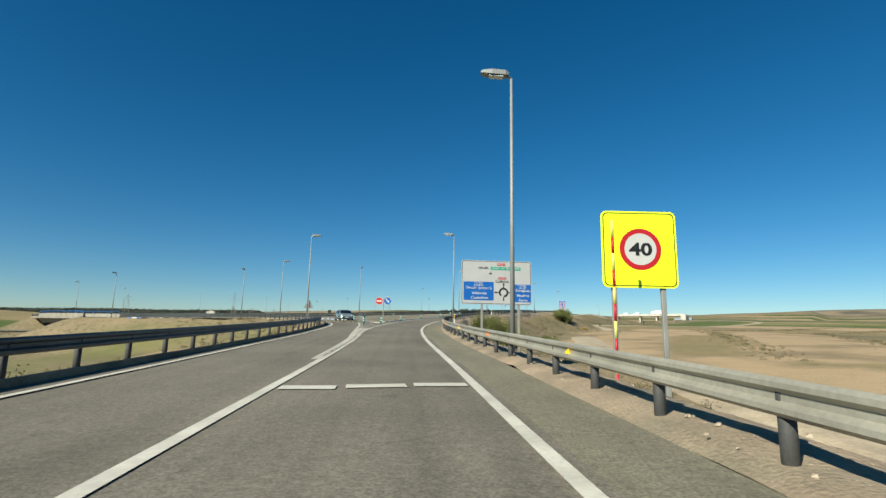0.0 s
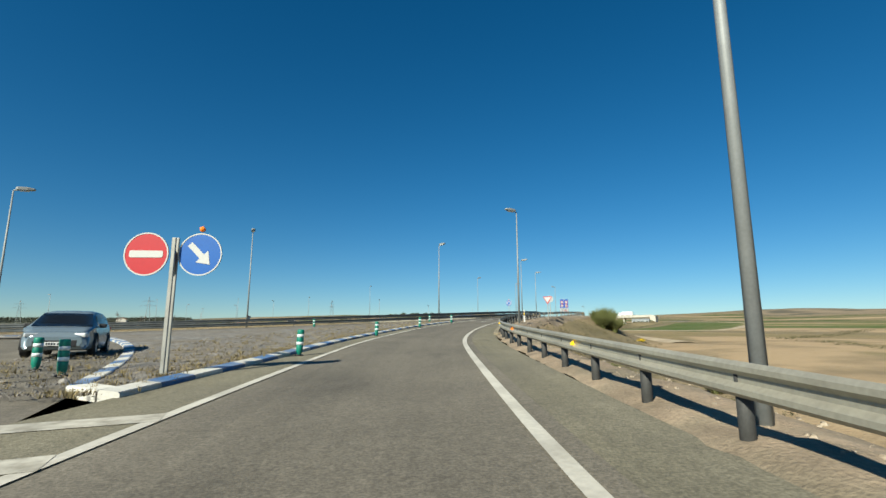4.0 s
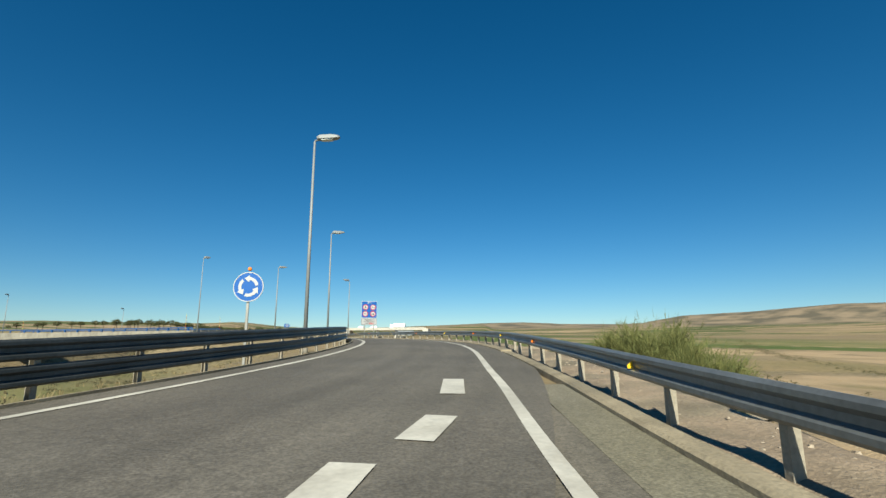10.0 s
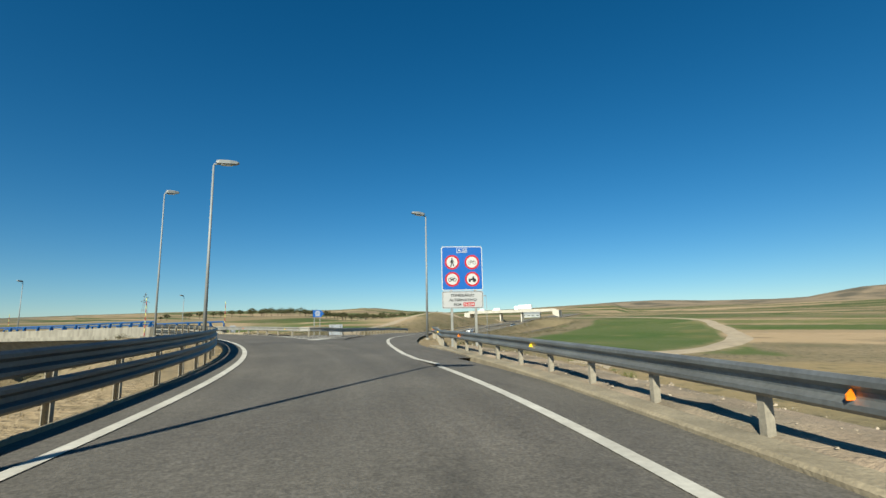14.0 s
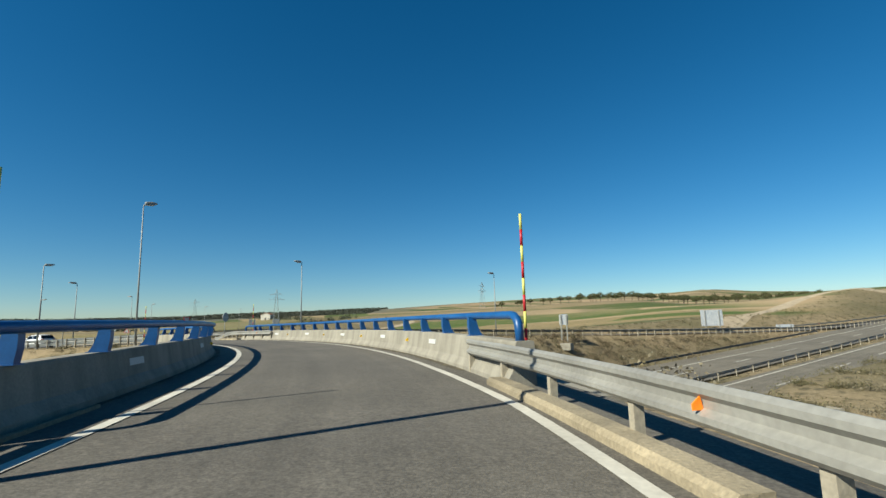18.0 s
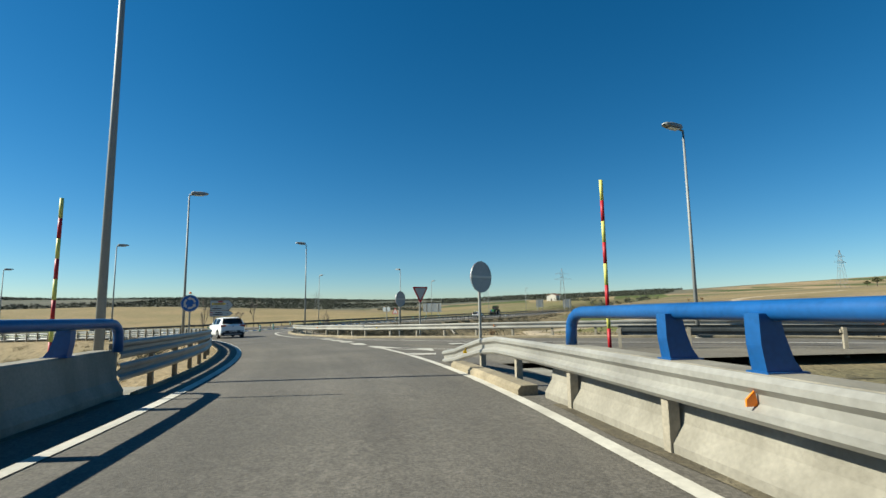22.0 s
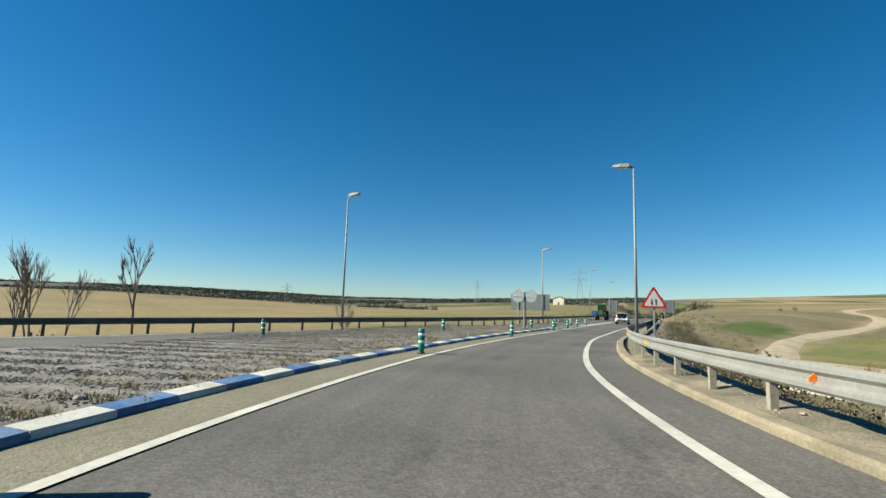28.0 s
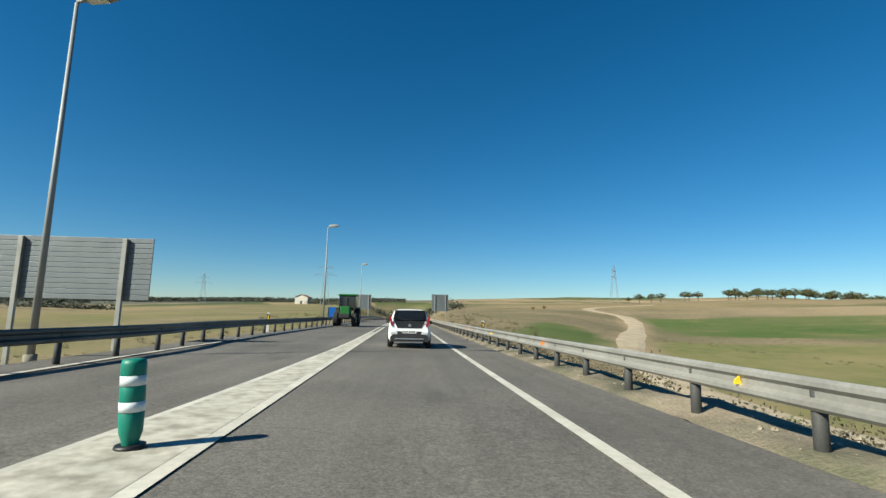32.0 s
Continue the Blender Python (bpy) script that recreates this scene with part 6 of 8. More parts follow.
    o, i = rounded(2.0, 0.8, 0.07), rounded(1.96, 0.76, 0.06)
    bm = bmesh.new()
    va, vb = [bm.verts.new((p, -0.003, c2 + q)) for p, q in o], [bm.verts.new((p, -0.003, c2 + q)) for p, q in i]
    for k in range(len(o)):
        bm.faces.new((va[k], va[(k + 1) % len(o)], vb[(k + 1) % len(o)], vb[k]))
    part("border", bm, BLACK, r)
    text_part("ITINERARIO", 0.13, 0, c2 + 0.22, r, BLACK, -0.008, 1.16)
    text_part("ALTERNATIVO", 0.13, 0, c2 - 0.01, r, BLACK, -0.008, 1.36)
    text_part("POR", 0.13, -0.25, c2 - 0.235, r, BLACK, -0.008, 0.4)
    plate("road_number", rounded(0.56, 0.19, 0.02, 2), 0.3, c2 - 0.23, -0.006, SIGN_RED, r)
    text_part("N-234", 0.12, 0.3, c2 - 0.23, r, SIGN_WHITE, -0.014, 0.5)
    return r


motorway_board()


def arrow_boards():
    x, y = -56.6, 234.05
    r, z = sign("arrow_board", x, y, 62, "two white arrow-shaped direction boards on thin posts", base=float(ground_z(x, y)) + 0.1)
    posts(r, (-0.75, 0.3), 3.4, 0.07, 0.05, 0.06)
    for c, h in ((2.92, 1.08), (2.05, 0.62)):
        plate("panel", [(-1.15, -h / 2), (0.75, -h / 2), (1.2, 0), (0.75, h / 2), (-1.15, h / 2)], 0, c, 0, BLACK, r, 0.03)
        plate("panel_face", [(-1.12, -h / 2 + 0.03), (0.74, -h / 2 + 0.03), (1.14, 0), (0.74, h / 2 - 0.03), (-1.12, h / 2 - 0.03)], 0, c, -0.005, SIGN_WHITE, r)
    bars(r, [(-0.1, 3.3, 0.5, 0.16)], SIGN_RED)
    bars(r, [(-0.3, 3.07, 1.4, 0.17)], YELLOW)
    bars(r, [(-0.3, 3.07, 0.9, 0.08), (0.62, 3.07, 0.08, 0.1), (-0.95, 2.84, 0.09, 0.1), (-0.5, 2.84, 0.3, 0.06), (0.62, 2.84, 0.08, 0.1), (-0.45, 2.58, 0.9, 0.1), (0.62, 2.58, 0.08, 0.1), (-0.3, 2.14, 0.7, 0.1), (-0.35, 1.95, 1.0, 0.1), (0.62, 2.05, 0.1, 0.1)], BLACK, -0.012)
    bars(r, [(-0.95, 2.14, 0.3, 0.1), (-0.95, 1.9, 0.3, 0.09)], SIGN_RED)
    x, y = 32.3, 184.6
    r, z = sign("arrow_board", x, y, 0, "blue arrow-shaped direction board on two thin posts", base=float(ground_z(x, y)))
    posts(r, (-0.3, 0.15), 1.9, 0.06, 0.05, 0.05)
    plate("panel", [(-0.42, -0.28), (0.2, -0.28), (0.45, 0), (0.2, 0.28), (-0.42, 0.28)], 0, 1.75, 0, SIGN_BLUE, r, 0.03)
    bars(r, [(-0.05, 1.93, 0.3, 0.06), (-0.05, 1.81, 0.45, 0.06), (-0.05, 1.7, 0.4, 0.06), (-0.05, 1.59, 0.35, 0.06)], SIGN_WHITE)


arrow_boards()


def board_back(x, y, turn, w, h, low_edge, base, label, metal=None):
    """The ribbed back of a large board."""
    r, z = sign("board_back", x, y, turn, label, base=base)
    n = max(3, int(h / 0.175))
    for k in range(n):
        bm = bmesh.new()
        box(bm, w, 0.04, h / n - 0.015, Matrix.Translation((0, 0.03, low_edge + h * (k + 0.5) / n)), 0.008)
        part("plank", bm, metal or BOARD_BACK, r)
    bm = bmesh.new()
    box(bm, w - 0.02, 0.01, h, Matrix.Translation((0, 0.055, low_edge + h / 2)))
    part("face", bm, SIGN_BLUE, r)
    posts(r, (-w * 0.31, w * 0.33), low_edge + h - 0.05, 0.16, 0.12, -0.06)
    return r


board_back(-101.1, 299.1, 21, 5.5, 2.2, float(ground_z(-98, 300)) + 1.42 - land_at(-101.1, 299.1), land_at(-101.1, 299.1), "large grey ribbed back of a direction board")
e1_ = along(455, 456, [(455, -8.5), (456, -8.5)])[0]
e2_ = along(440, 441, [(440, 6.3), (441, 6.3)])[0]
for e_, l_ in ((e1_, 2.2), (e2_, 2.0)):
    board_back(float(e_[0]), float(e_[1]), 22, 3.0, 3.0, l_, float(ground_z(e_[0], e_[1])), "grey back of a road sign board")
for x_, y_, w_, h_, low_, label_ in ((46.6, 299.5, 4.2, 3.2, 1.3, "large grey back of a direction board beside the slip road"), (20.5, 256, 1.15, 1.4, 1.8, "small grey back of a road sign on two posts"), (61.3, 306.6, 3.4, 0.9, 0.5, "low wide grey back of a road sign board")):
    board_back(x_, y_, 10, w_, h_, low_, land_at(x_, y_), label_, BOARD_PALE)
bm = bmesh.new()
prism(bm, [(-0.9, 0), (0.9, 0), (0.7, 0.55), (-0.3, 0.75), (-0.8, 0.5)], 0.9)
headwall = tagged(part("drain_headwall", bm, CONCRETE, None), "pale concrete drain headwall on the soil bank", "drain")
headwall.matrix_world = Matrix.Translation((20.9, 254.2, land_at(20.9, 254.2) - 0.05)) @ Matrix.Rotation(radians(-20), 4, "Z") @ Matrix.Rotation(radians(90), 4, "X")
e3_ = along(398, 399, [(398, -6.4), (399, -6.4)])[0]
r_, z_ = sign("distance_sign", float(e3_[0]), float(e3_[1]), 22, "small blue roadside panel on short posts", base=float(ground_z(*e3_)))
posts(r_, (-0.4, 0.4), 1.3, 0.06, 0.05, 0.05)
plate("panel", rounded(1.3, 0.9, 0.05), 0, 1.2, 0, SIGN_BLUE, r_, 0.02)


def marker_post(x, y, z, turn, label="white marker post with a black band and amber reflector"):
    r = thing("marker_post", pose(x, y, z, 0, 0, turn), label, "marker post", "marker posts")
    bm = bmesh.new()
    prism(bm, [(-0.07, -0.3), (0.07, -0.3), (0.07, 0.98), (-0.07, 1.05)], 0.1, Matrix.Translation((0, -0.05, 0)))
    part("body", bm, SIGN_WHITE, r)
    bm = bmesh.new()
    prism(bm, [(-0.072, 0.6), (0.072, 0.55), (0.072, 0.9), (-0.072, 0.95)], 0.104, Matrix.Translation((0, -0.052, 0)))
    part("band", bm, BLACK, r)
    plate("reflector", rounded(0.05, 0.2, 0.005, 1), 0, 0.75, -0.058, YELLOW, r)
    return r


for s_, d_ in ((47.2, 3.8), (92, 3.9), (380, 4.6), (430, 4.6), (380, -7.6)):
    p_ = along(s_, s_ + 0.2, [(s_, d_), (s_ + 1, d_)], 0.1)[0]
    d2_ = along(s_ - 1, s_ + 1, [(s_ - 1, 0), (s_ + 1, 0)], 1.0)
    marker_post(float(p_[0]), float(p_[1]), float(ground_z(p_[0], p_[1])) + 0.05, math.degrees(math.atan2(-(d2_[-1] - d2_[0])[0], (d2_[-1] - d2_[0])[1])))


# ---- vehicles ----
CAR_WHITE = mat("car_white_paint", (0.72, 0.73, 0.74), 0.28, vary=0.03, scale=1.5, fine=20, bump=0.0, tint=(0.66, 0.66, 0.65), spec=0.6)
CAR_GREY = mat("car_grey_paint", (0.2, 0.25, 0.28), 0.25, 0.4, vary=0.04, scale=1.5, fine=20, bump=0.0, spec=0.6)
CAR_BLUE = mat("car_blue_paint", (0.06, 0.14, 0.22), 0.25, 0.4, vary=0.04, scale=1.5, fine=20, bump=0.0, spec=0.6)
CAR_BLACK = mat("black_plastic", (0.02, 0.02, 0.022), 0.55, vary=0.15, scale=3, fine=30, bump=0.05)
CAR_GLASS = plain("dark_car_glass", (0.015, 0.018, 0.022), 0.06, spec=0.8)
TYRE = mat("tyre_rubber", (0.015, 0.015, 0.015), 0.85, vary=0.2, scale=6, fine=40)
RIM = mat("alloy_rim", (0.378, 0.386, 0.395), 0.35, 0.8, vary=0.06, bump=0)
LAMP_RED = mat("tail_light_red", (0.235, 0.01, 0.012), 0.18, vary=0.1, scale=10, fine=40, bump=0, spec=0.7)
LAMP_CLEAR = mat("clear_light", (0.504, 0.521, 0.529), 0.15, 0.2, vary=0.1, scale=10, fine=40, bump=0, spec=0.7)
PLATE_WHITE = plain("number_plate_white", (0.6, 0.6, 0.58), 0.45)
TRACTOR_GREEN = mat("tractor_green", (0.017, 0.118, 0.025), 0.4, vary=0.08, bump=0)


def wheel_mesh(r, w):
    bm = bmesh.new()
    seg, prof = 24, ((0.62, -0.5), (0.9, -0.5), (1.0, -0.36), (1.0, 0.36), (0.9, 0.5), (0.62, 0.5))
    rows = [[bm.verts.new((a * r * math.cos(2 * math.pi * k / seg), b * w, a * r * math.sin(2 * math.pi * k / seg))) for a, b in prof] for k in range(seg)]
    for k in range(seg):
        for j in range(6):
            bm.faces.new((rows[k][j], rows[(k + 1) % seg][j], rows[(k + 1) % seg][(j + 1) % 6], rows[k][(j + 1) % 6]))
    bmesh.ops.recalc_face_normals(bm, faces=bm.faces)
    return bm


def wheel(parent, x, y, r, w, out):
    bm = wheel_mesh(r, w)
    bm.transform(Matrix.Translation((x, y, r)))
    ob = part("wheel", bm, TYRE, parent)
    bm = bmesh.new()
    for k in range(5):
        m = Matrix.Translation((x, y + out * w * 0.42, r)) @ Matrix.Rotation(radians(72 * k), 4, "Y")
        box(bm, 0.09, 0.03, r * 0.62, m @ Matrix.Translation((0, 0, r * 0.31)))
    bmesh.ops.create_cone(bm, cap_ends=True, segments=20, radius1=r * 0.63, radius2=r * 0.63, depth=0.02, matrix=Matrix.Translation((x, y + out * w * 0.36, r)) @ Matrix.Rotation(radians(90), 4, "X"))
    part("rim", bm, RIM, ob)


def car(at, L, W, H, profile, paint, label, category="car", rear_dark=False, roof_rails=False, hatch_v=False):
    """A car facing +x. profile: rows of (part of the length from the rear, underside, waist, roof)."""
    root = thing("car", at, label, category, "cars")
    w = W / 2
    knots = np.array(profile)
    fs = np.unique(np.r_[np.linspace(0, 1, 41), knots[:, 0]])
    zb, belt, roof = (np.interp(fs, knots[:, 0], knots[:, k]) for k in (1, 2, 3))
    plan = np.interp(fs, (0, 0.02, 0.08, 0.5, 0.9, 0.97, 1.0), (0.86, 0.93, 0.985, 1.0, 0.97, 0.88, 0.72))

    def ring_of(i):
        ww = w * plan[i]
        cab = roof[i] - belt[i]
        rw = ww * (1 - 0.25 * min(1, cab / 0.5))
        x = -L / 2 + L * fs[i]
        return [(x, ww * 0.9, zb[i]), (x, ww * 0.985, zb[i] + 0.1), (x, ww, zb[i] + 0.55 * (belt[i] - zb[i])), (x, ww * 0.955, belt[i]), (x, rw, roof[i] - min(0.06, 0.3 * cab)), (x, rw * 0.72, roof[i] - 0.012), (x, 0, roof[i])]

    def point(f, side_sign, v, out=0.0):
        """A place on the glazing band: v 0 at the waist, 1 at the roof edge."""
        x = -L / 2 + L * f
        ww = w * np.interp(f, fs, plan)
        b_, r_ = np.interp(f, fs, belt), np.interp(f, fs, roof)
        rw = ww * (1 - 0.25 * min(1, (r_ - b_) / 0.5))
        y = (ww * 0.955) * (1 - v) + rw * v
        z = b_ * (1 - v) + (r_ - min(0.06, 0.3 * (r_ - b_))) * v
        return Vector((x, side_sign * (y + out), z + out * 0.3))

    bm = bmesh.new()
    rows = []
    for i in range(len(fs)):
        half = ring_of(i)
        pts = half + [(x, -y, z) for x, y, z in half[-2::-1]]
        rows.append([bm.verts.new(p) for p in pts])
    m = len(rows[0])
    for a, b in zip(rows, rows[1:]):
        for k in range(m - 1):
            bm.faces.new((a[k], b[k], b[k + 1], a[k + 1])).smooth = True
        bm.faces.new((a[m - 1], b[m - 1], b[0], a[0]))
    bm.faces.new(rows[0])
    bm.faces.new(rows[-1][::-1])
    bmesh.ops.recalc_face_normals(bm, faces=bm.faces)
    part("body", bm, paint, root)

    # glazing
    f_r0, f_r1, f_w0, f_w1 = (knots[k][0] for k in (2, 4, -5, -4))

    def sheet(name, grid, material):
        bm2 = bmesh.new()
        vs = [[bm2.verts.new(p) for p in row] for row in grid]
        for a, b in zip(vs, vs[1:]):
            for k in range(len(a) - 1):
                bm2.faces.new((a[k], a[k + 1], b[k + 1], b[k])).smooth = True
        bmesh.ops.solidify(bm2, geom=bm2.faces[:], thickness=0.006)
        bmesh.ops.recalc_face_normals(bm2, faces=bm2.faces)
        return part(name, bm2, material, root)

    def across(f0, f1, v_lift, k0, k1):
        grid = []
        for t in np.linspace(0, 1, 5):
            f = f0 + (f1 - f0) * t
            i_b, i_r = np.interp(f, fs, belt), np.interp(f, fs, roof)
            rw = w * np.interp(f, fs, plan) * (1 - 0.25 * min(1, (i_r - i_b) / 0.5)) * (k0 + (k1 - k0) * t)
            x = -L / 2 + L * f
            grid.append([Vector((x + v_lift[0], s * rw, i_r - 0.012 * abs(s) + v_lift[1])) for s in (-1, -0.6, 0, 0.6, 1)])
        return grid

    sheet("rear_window", across(f_r0, f_r1, (-0.012, 0.012), 0.88, 0.92), CAR_GLASS)
    sheet("windscreen", across(f_w0, f_w1, (0.012, 0.012), 0.92, 0.9), CAR_GLASS)
    f_a, f_b = f_r1 + 0.03, f_w0 + 0.035
    mid = f_a + (f_b - f_a) * 0.52
    for s in (-1, 1):
        for a, b in ((f_a, mid - 0.008), (mid + 0.008, f_b)):
            sheet("side_window", [[point(f, s, v, 0.008) for v in (0.1, 0.5, 0.92)] for f in np.linspace(a, b, 4)], CAR_GLASS)
        bm = bmesh.new()
        box(bm, 0.12, 0.2, 0.13, Matrix.Translation((-L / 2 + L * f_b + 0.02, s * (w + 0.06), belt[len(fs) // 2] + 0.05)), 0.03)
        part("mirror", bm, CAR_BLACK, root)
        if roof_rails:
            bm = bmesh.new()
            box(bm, L * (f_w0 - f_r1 - 0.04), 0.03, 0.03, Matrix.Translation((-L / 2 + L * (f_r1 + f_w0) / 2, s * w * 0.7, H - 0.005)), 0.008)
            part("roof_rail", bm, CAR_BLACK, root)
    # wheels and arches
    r = 0.33 if L > 4 else 0.285
    for f in (0.19, 0.81):
        x = -L / 2 + L * f
        for s in (-1, 1):
            bm = bmesh.new()
            bmesh.ops.create_cone(bm, cap_ends=True, segments=24, radius1=r + 0.07, radius2=r + 0.07, depth=0.12, matrix=Matrix.Translation((x, s * (w - 0.052), r)) @ Matrix.Rotation(radians(90), 4, "X"))
            bmesh.ops.delete(bm, geom=[v for v in bm.verts if v.co.z < 0.14], context="VERTS")
            part("wheel_arch", bm, CAR_BLACK, root)
            wheel(root, x, s * (w - 0.085), r, 0.2, s)
    # tail and front
    xr, xf = -L / 2, L / 2
    wr = w * 0.9
    zt = knots[1][2] - 0.06
    bm = bmesh.new()
    prism(bm, [(-wr * 0.98, 0.24), (wr * 0.98, 0.24), (wr * 0.98, 0.42), (wr * 0.62, 0.62), (-wr * 0.62, 0.62), (-wr * 0.98, 0.42)], 0.06, Matrix.Translation((xr - 0.03, 0, 0)) @ Matrix.Rotation(radians(-90), 4, "Z"))
    bmesh.ops.recalc_face_normals(bm, faces=bm.faces)
    part("rear_bumper", bm, CAR_BLACK, root)
    bm = bmesh.new()
    box(bm, 0.04, wr * 1.5, 0.05, Matrix.Translation((xr - 0.035, 0, 0.34)), 0.015)
    part("bumper_trim", bm, RIM, root)
    if rear_dark:
        bm = bmesh.new()
        prism(bm, [(-wr * 0.62, 0.74), (wr * 0.62, 0.74), (wr * 0.8, 1.0), (-wr * 0.8, 1.0)], 0.02, Matrix.Translation((xr - 0.012, 0, 0)) @ Matrix.Rotation(radians(-90), 4, "Z"))
        bmesh.ops.recalc_face_normals(bm, faces=bm.faces)
        part("tailgate_panel", bm, CAR_GLASS, root, "dark glossy tailgate panel")
    for s in (-1, 1):
        bm = bmesh.new()
        if hatch_v:
            prism(bm, [(0.0, 0.0), (0.1, 0.02), (0.16, 0.38), (0.08, 0.36)], 0.07, Matrix.Translation((xr - 0.03, s * wr * 0.83, zt - 0.02)) @ Matrix.Rotation(radians(-90), 4, "Z") @ Matrix.Diagonal((-s, 1, 1, 1)))
        else:
            prism(bm, [(-0.22, 0.03), (0.16, -0.05), (0.19, 0.12), (-0.16, 0.12)], 0.09, Matrix.Translation((xr - 0.02, s * wr * 0.82, zt)) @ Matrix.Rotation(radians(-90), 4, "Z") @ Matrix.Diagonal((-s, 1, 1, 1)))
        bmesh.ops.recalc_face_normals(bm, faces=bm.faces)
        part("tail_light", bm, LAMP_RED, root)
        bm = bmesh.new()
        box(bm, 0.03, 0.26, 0.1, Matrix.Translation((xr - 0.02, s * wr * 0.78, 0.55)), 0.02)
        part("fog_light", bm, LAMP_CLEAR, root)
        bm = bmesh.new()
        box(bm, 0.24, 0.34, 0.12, Matrix.Translation((xf - 0.15, s * w * 0.66, knots[-1][3] + 0.05)) @ Matrix.Rotation(radians(-s * 18), 4, "Z"), 0.03)
        part("headlight", bm, LAMP_CLEAR, root)
    bm = bmesh.new()
    box(bm, 0.05, W * 0.6, 0.2, Matrix.Translation((xf - 0.02, 0, 0.42)), 0.03)
    part("grille", bm, CAR_BLACK, root)
    for x, z, sgn in ((xr - 0.045, 0.56 if not rear_dark else 0.6, -1), (xf + 0.012, 0.4, 1)):
        bm = bmesh.new()
        box(bm, 0.012, 0.52, 0.11, Matrix.Translation((x, 0, z)), 0.004)
        pl = part("number_plate", bm, PLATE_WHITE, root, "white plate with plain dark bars")
        bm = bmesh.new()
        for k in range(7):
            box(bm, 0.006, 0.04, 0.06, Matrix.Translation((x + sgn * 0.008, -0.18 + 0.06 * k + (0.03 if k > 3 else 0), z)))
        part("plate_bars", bm, CAR_BLACK, pl)
    bm = bmesh.new()
    box(bm, 0.03, 0.42, 0.02, Matrix.Translation((xr + L * f_r0 + 0.02, 0.12, knots[2][3] + 0.05)) @ Matrix.Rotation(radians(4), 4, "X"), 0.006)
    part("wiper", bm, CAR_BLACK, root)
    bm = bmesh.new()
    bmesh.ops.create_cone(bm, cap_ends=True, segments=16, radius1=0.055, radius2=0.055, depth=0.012, matrix=Matrix.Translation((xr - 0.014, 0, zt + 0.02)) @ Matrix.Rotation(radians(90), 4, "Y"))
    part("badge", bm, RIM, root, "plain round badge")
    return root


SUV = ((0.0, 0.42, 0.93, 0.96), (0.012, 0.32, 0.97, 1.02), (0.03, 0.27, 0.99, 1.07), (0.07, 0.25, 1.0, 1.3), (0.115, 0.24, 1.0, 1.5), (0.2, 0.22, 1.0, 1.555), (0.42, 0.2, 0.98, 1.57), (0.57, 0.2, 0.97, 1.53), (0.63, 0.2, 0.96, 1.45), (0.755, 0.22, 0.95, 1.0), (0.86, 0.22, 0.92, 0.96), (0.97, 0.25, 0.8, 0.84), (1.0, 0.36, 0.62, 0.66))
HATCH = ((0.0, 0.4, 0.82, 0.86), (0.015, 0.32, 0.88, 0.94), (0.03, 0.26, 0.9, 1.0), (0.07, 0.23, 0.92, 1.22), (0.12, 0.22, 0.92, 1.4), (0.22, 0.2, 0.92, 1.45), (0.45, 0.19, 0.9, 1.46), (0.58, 0.19, 0.89, 1.42), (0.65, 0.19, 0.88, 1.33), (0.82, 0.2, 0.87, 0.92), (0.9, 0.2, 0.82, 0.86), (0.975, 0.24, 0.7, 0.74), (1.0, 0.34, 0.56, 0.6))
SEDAN = ((0.0, 0.4, 0.9, 0.92), (0.015, 0.3, 0.94, 0.97), (0.1, 0.24, 0.95, 1.0), (0.2, 0.22, 0.94, 1.22), (0.3, 0.2, 0.93, 1.4), (0.4, 0.2, 0.92, 1.44), (0.5, 0.2, 0.91, 1.44), (0.56, 0.2, 0.9, 1.42), (0.62, 0.2, 0.89, 1.32), (0.75, 0.2, 0.88, 0.94), (0.88, 0.2, 0.82, 0.86), (0.97, 0.24, 0.7, 0.73), (1.0, 0.34, 0.55, 0.58))


def parked(x, y, heading, z=None):
    """A pose for a car: heading is degrees to the left of north."""
    return pose(x, y, float(ground_z(x, y)) if z is None else z, 0, 0, heading + 90)


car(parked(-40.9, 229.9, 86), 4.23, 1.82, 1.57, SUV, CAR_WHITE, "white compact sport utility car with dark rear bumper on the roundabout", roof_rails=True)
car(parked(-90.9, 305.7, 22), 3.47, 1.62, 1.46, HATCH, CAR_WHITE, "small white hatchback with a dark tailgate on the exit road", rear_dark=True, hatch_v=True)
car(parked(-13.9, 65.4, 202), 4.35, 1.79, 1.54, HATCH, CAR_GREY, "grey hatchback coming towards the road on the opposite lane")
for d_, o_, prof_, pnt_, lab_ in ((-150, -10.4, HATCH, CAR_WHITE, "small white car on the motorway"), (-200, -6.6, SEDAN, CAR_GREY, "dark grey car on the motorway"), (-236, 9.8, SEDAN, CAR_BLUE, "dark blue car on the motorway"), (-175, 6.4, SUV, CAR_WHITE, "white car on the motorway below the bridge"), (-330, -10.2, SEDAN, CAR_WHITE, "white car far along the motorway")):
    x_, y_ = 10 - 0.672 * d_ + o_ * 0.741, 212 - 0.741 * d_ - o_ * 0.672
    car(parked(x_, y_, -42.2 if o_ > 0 else 137.8, motorway_z(x_, y_) + 0.06), 4.2, 1.75, 1.5, prof_, pnt_, lab_)


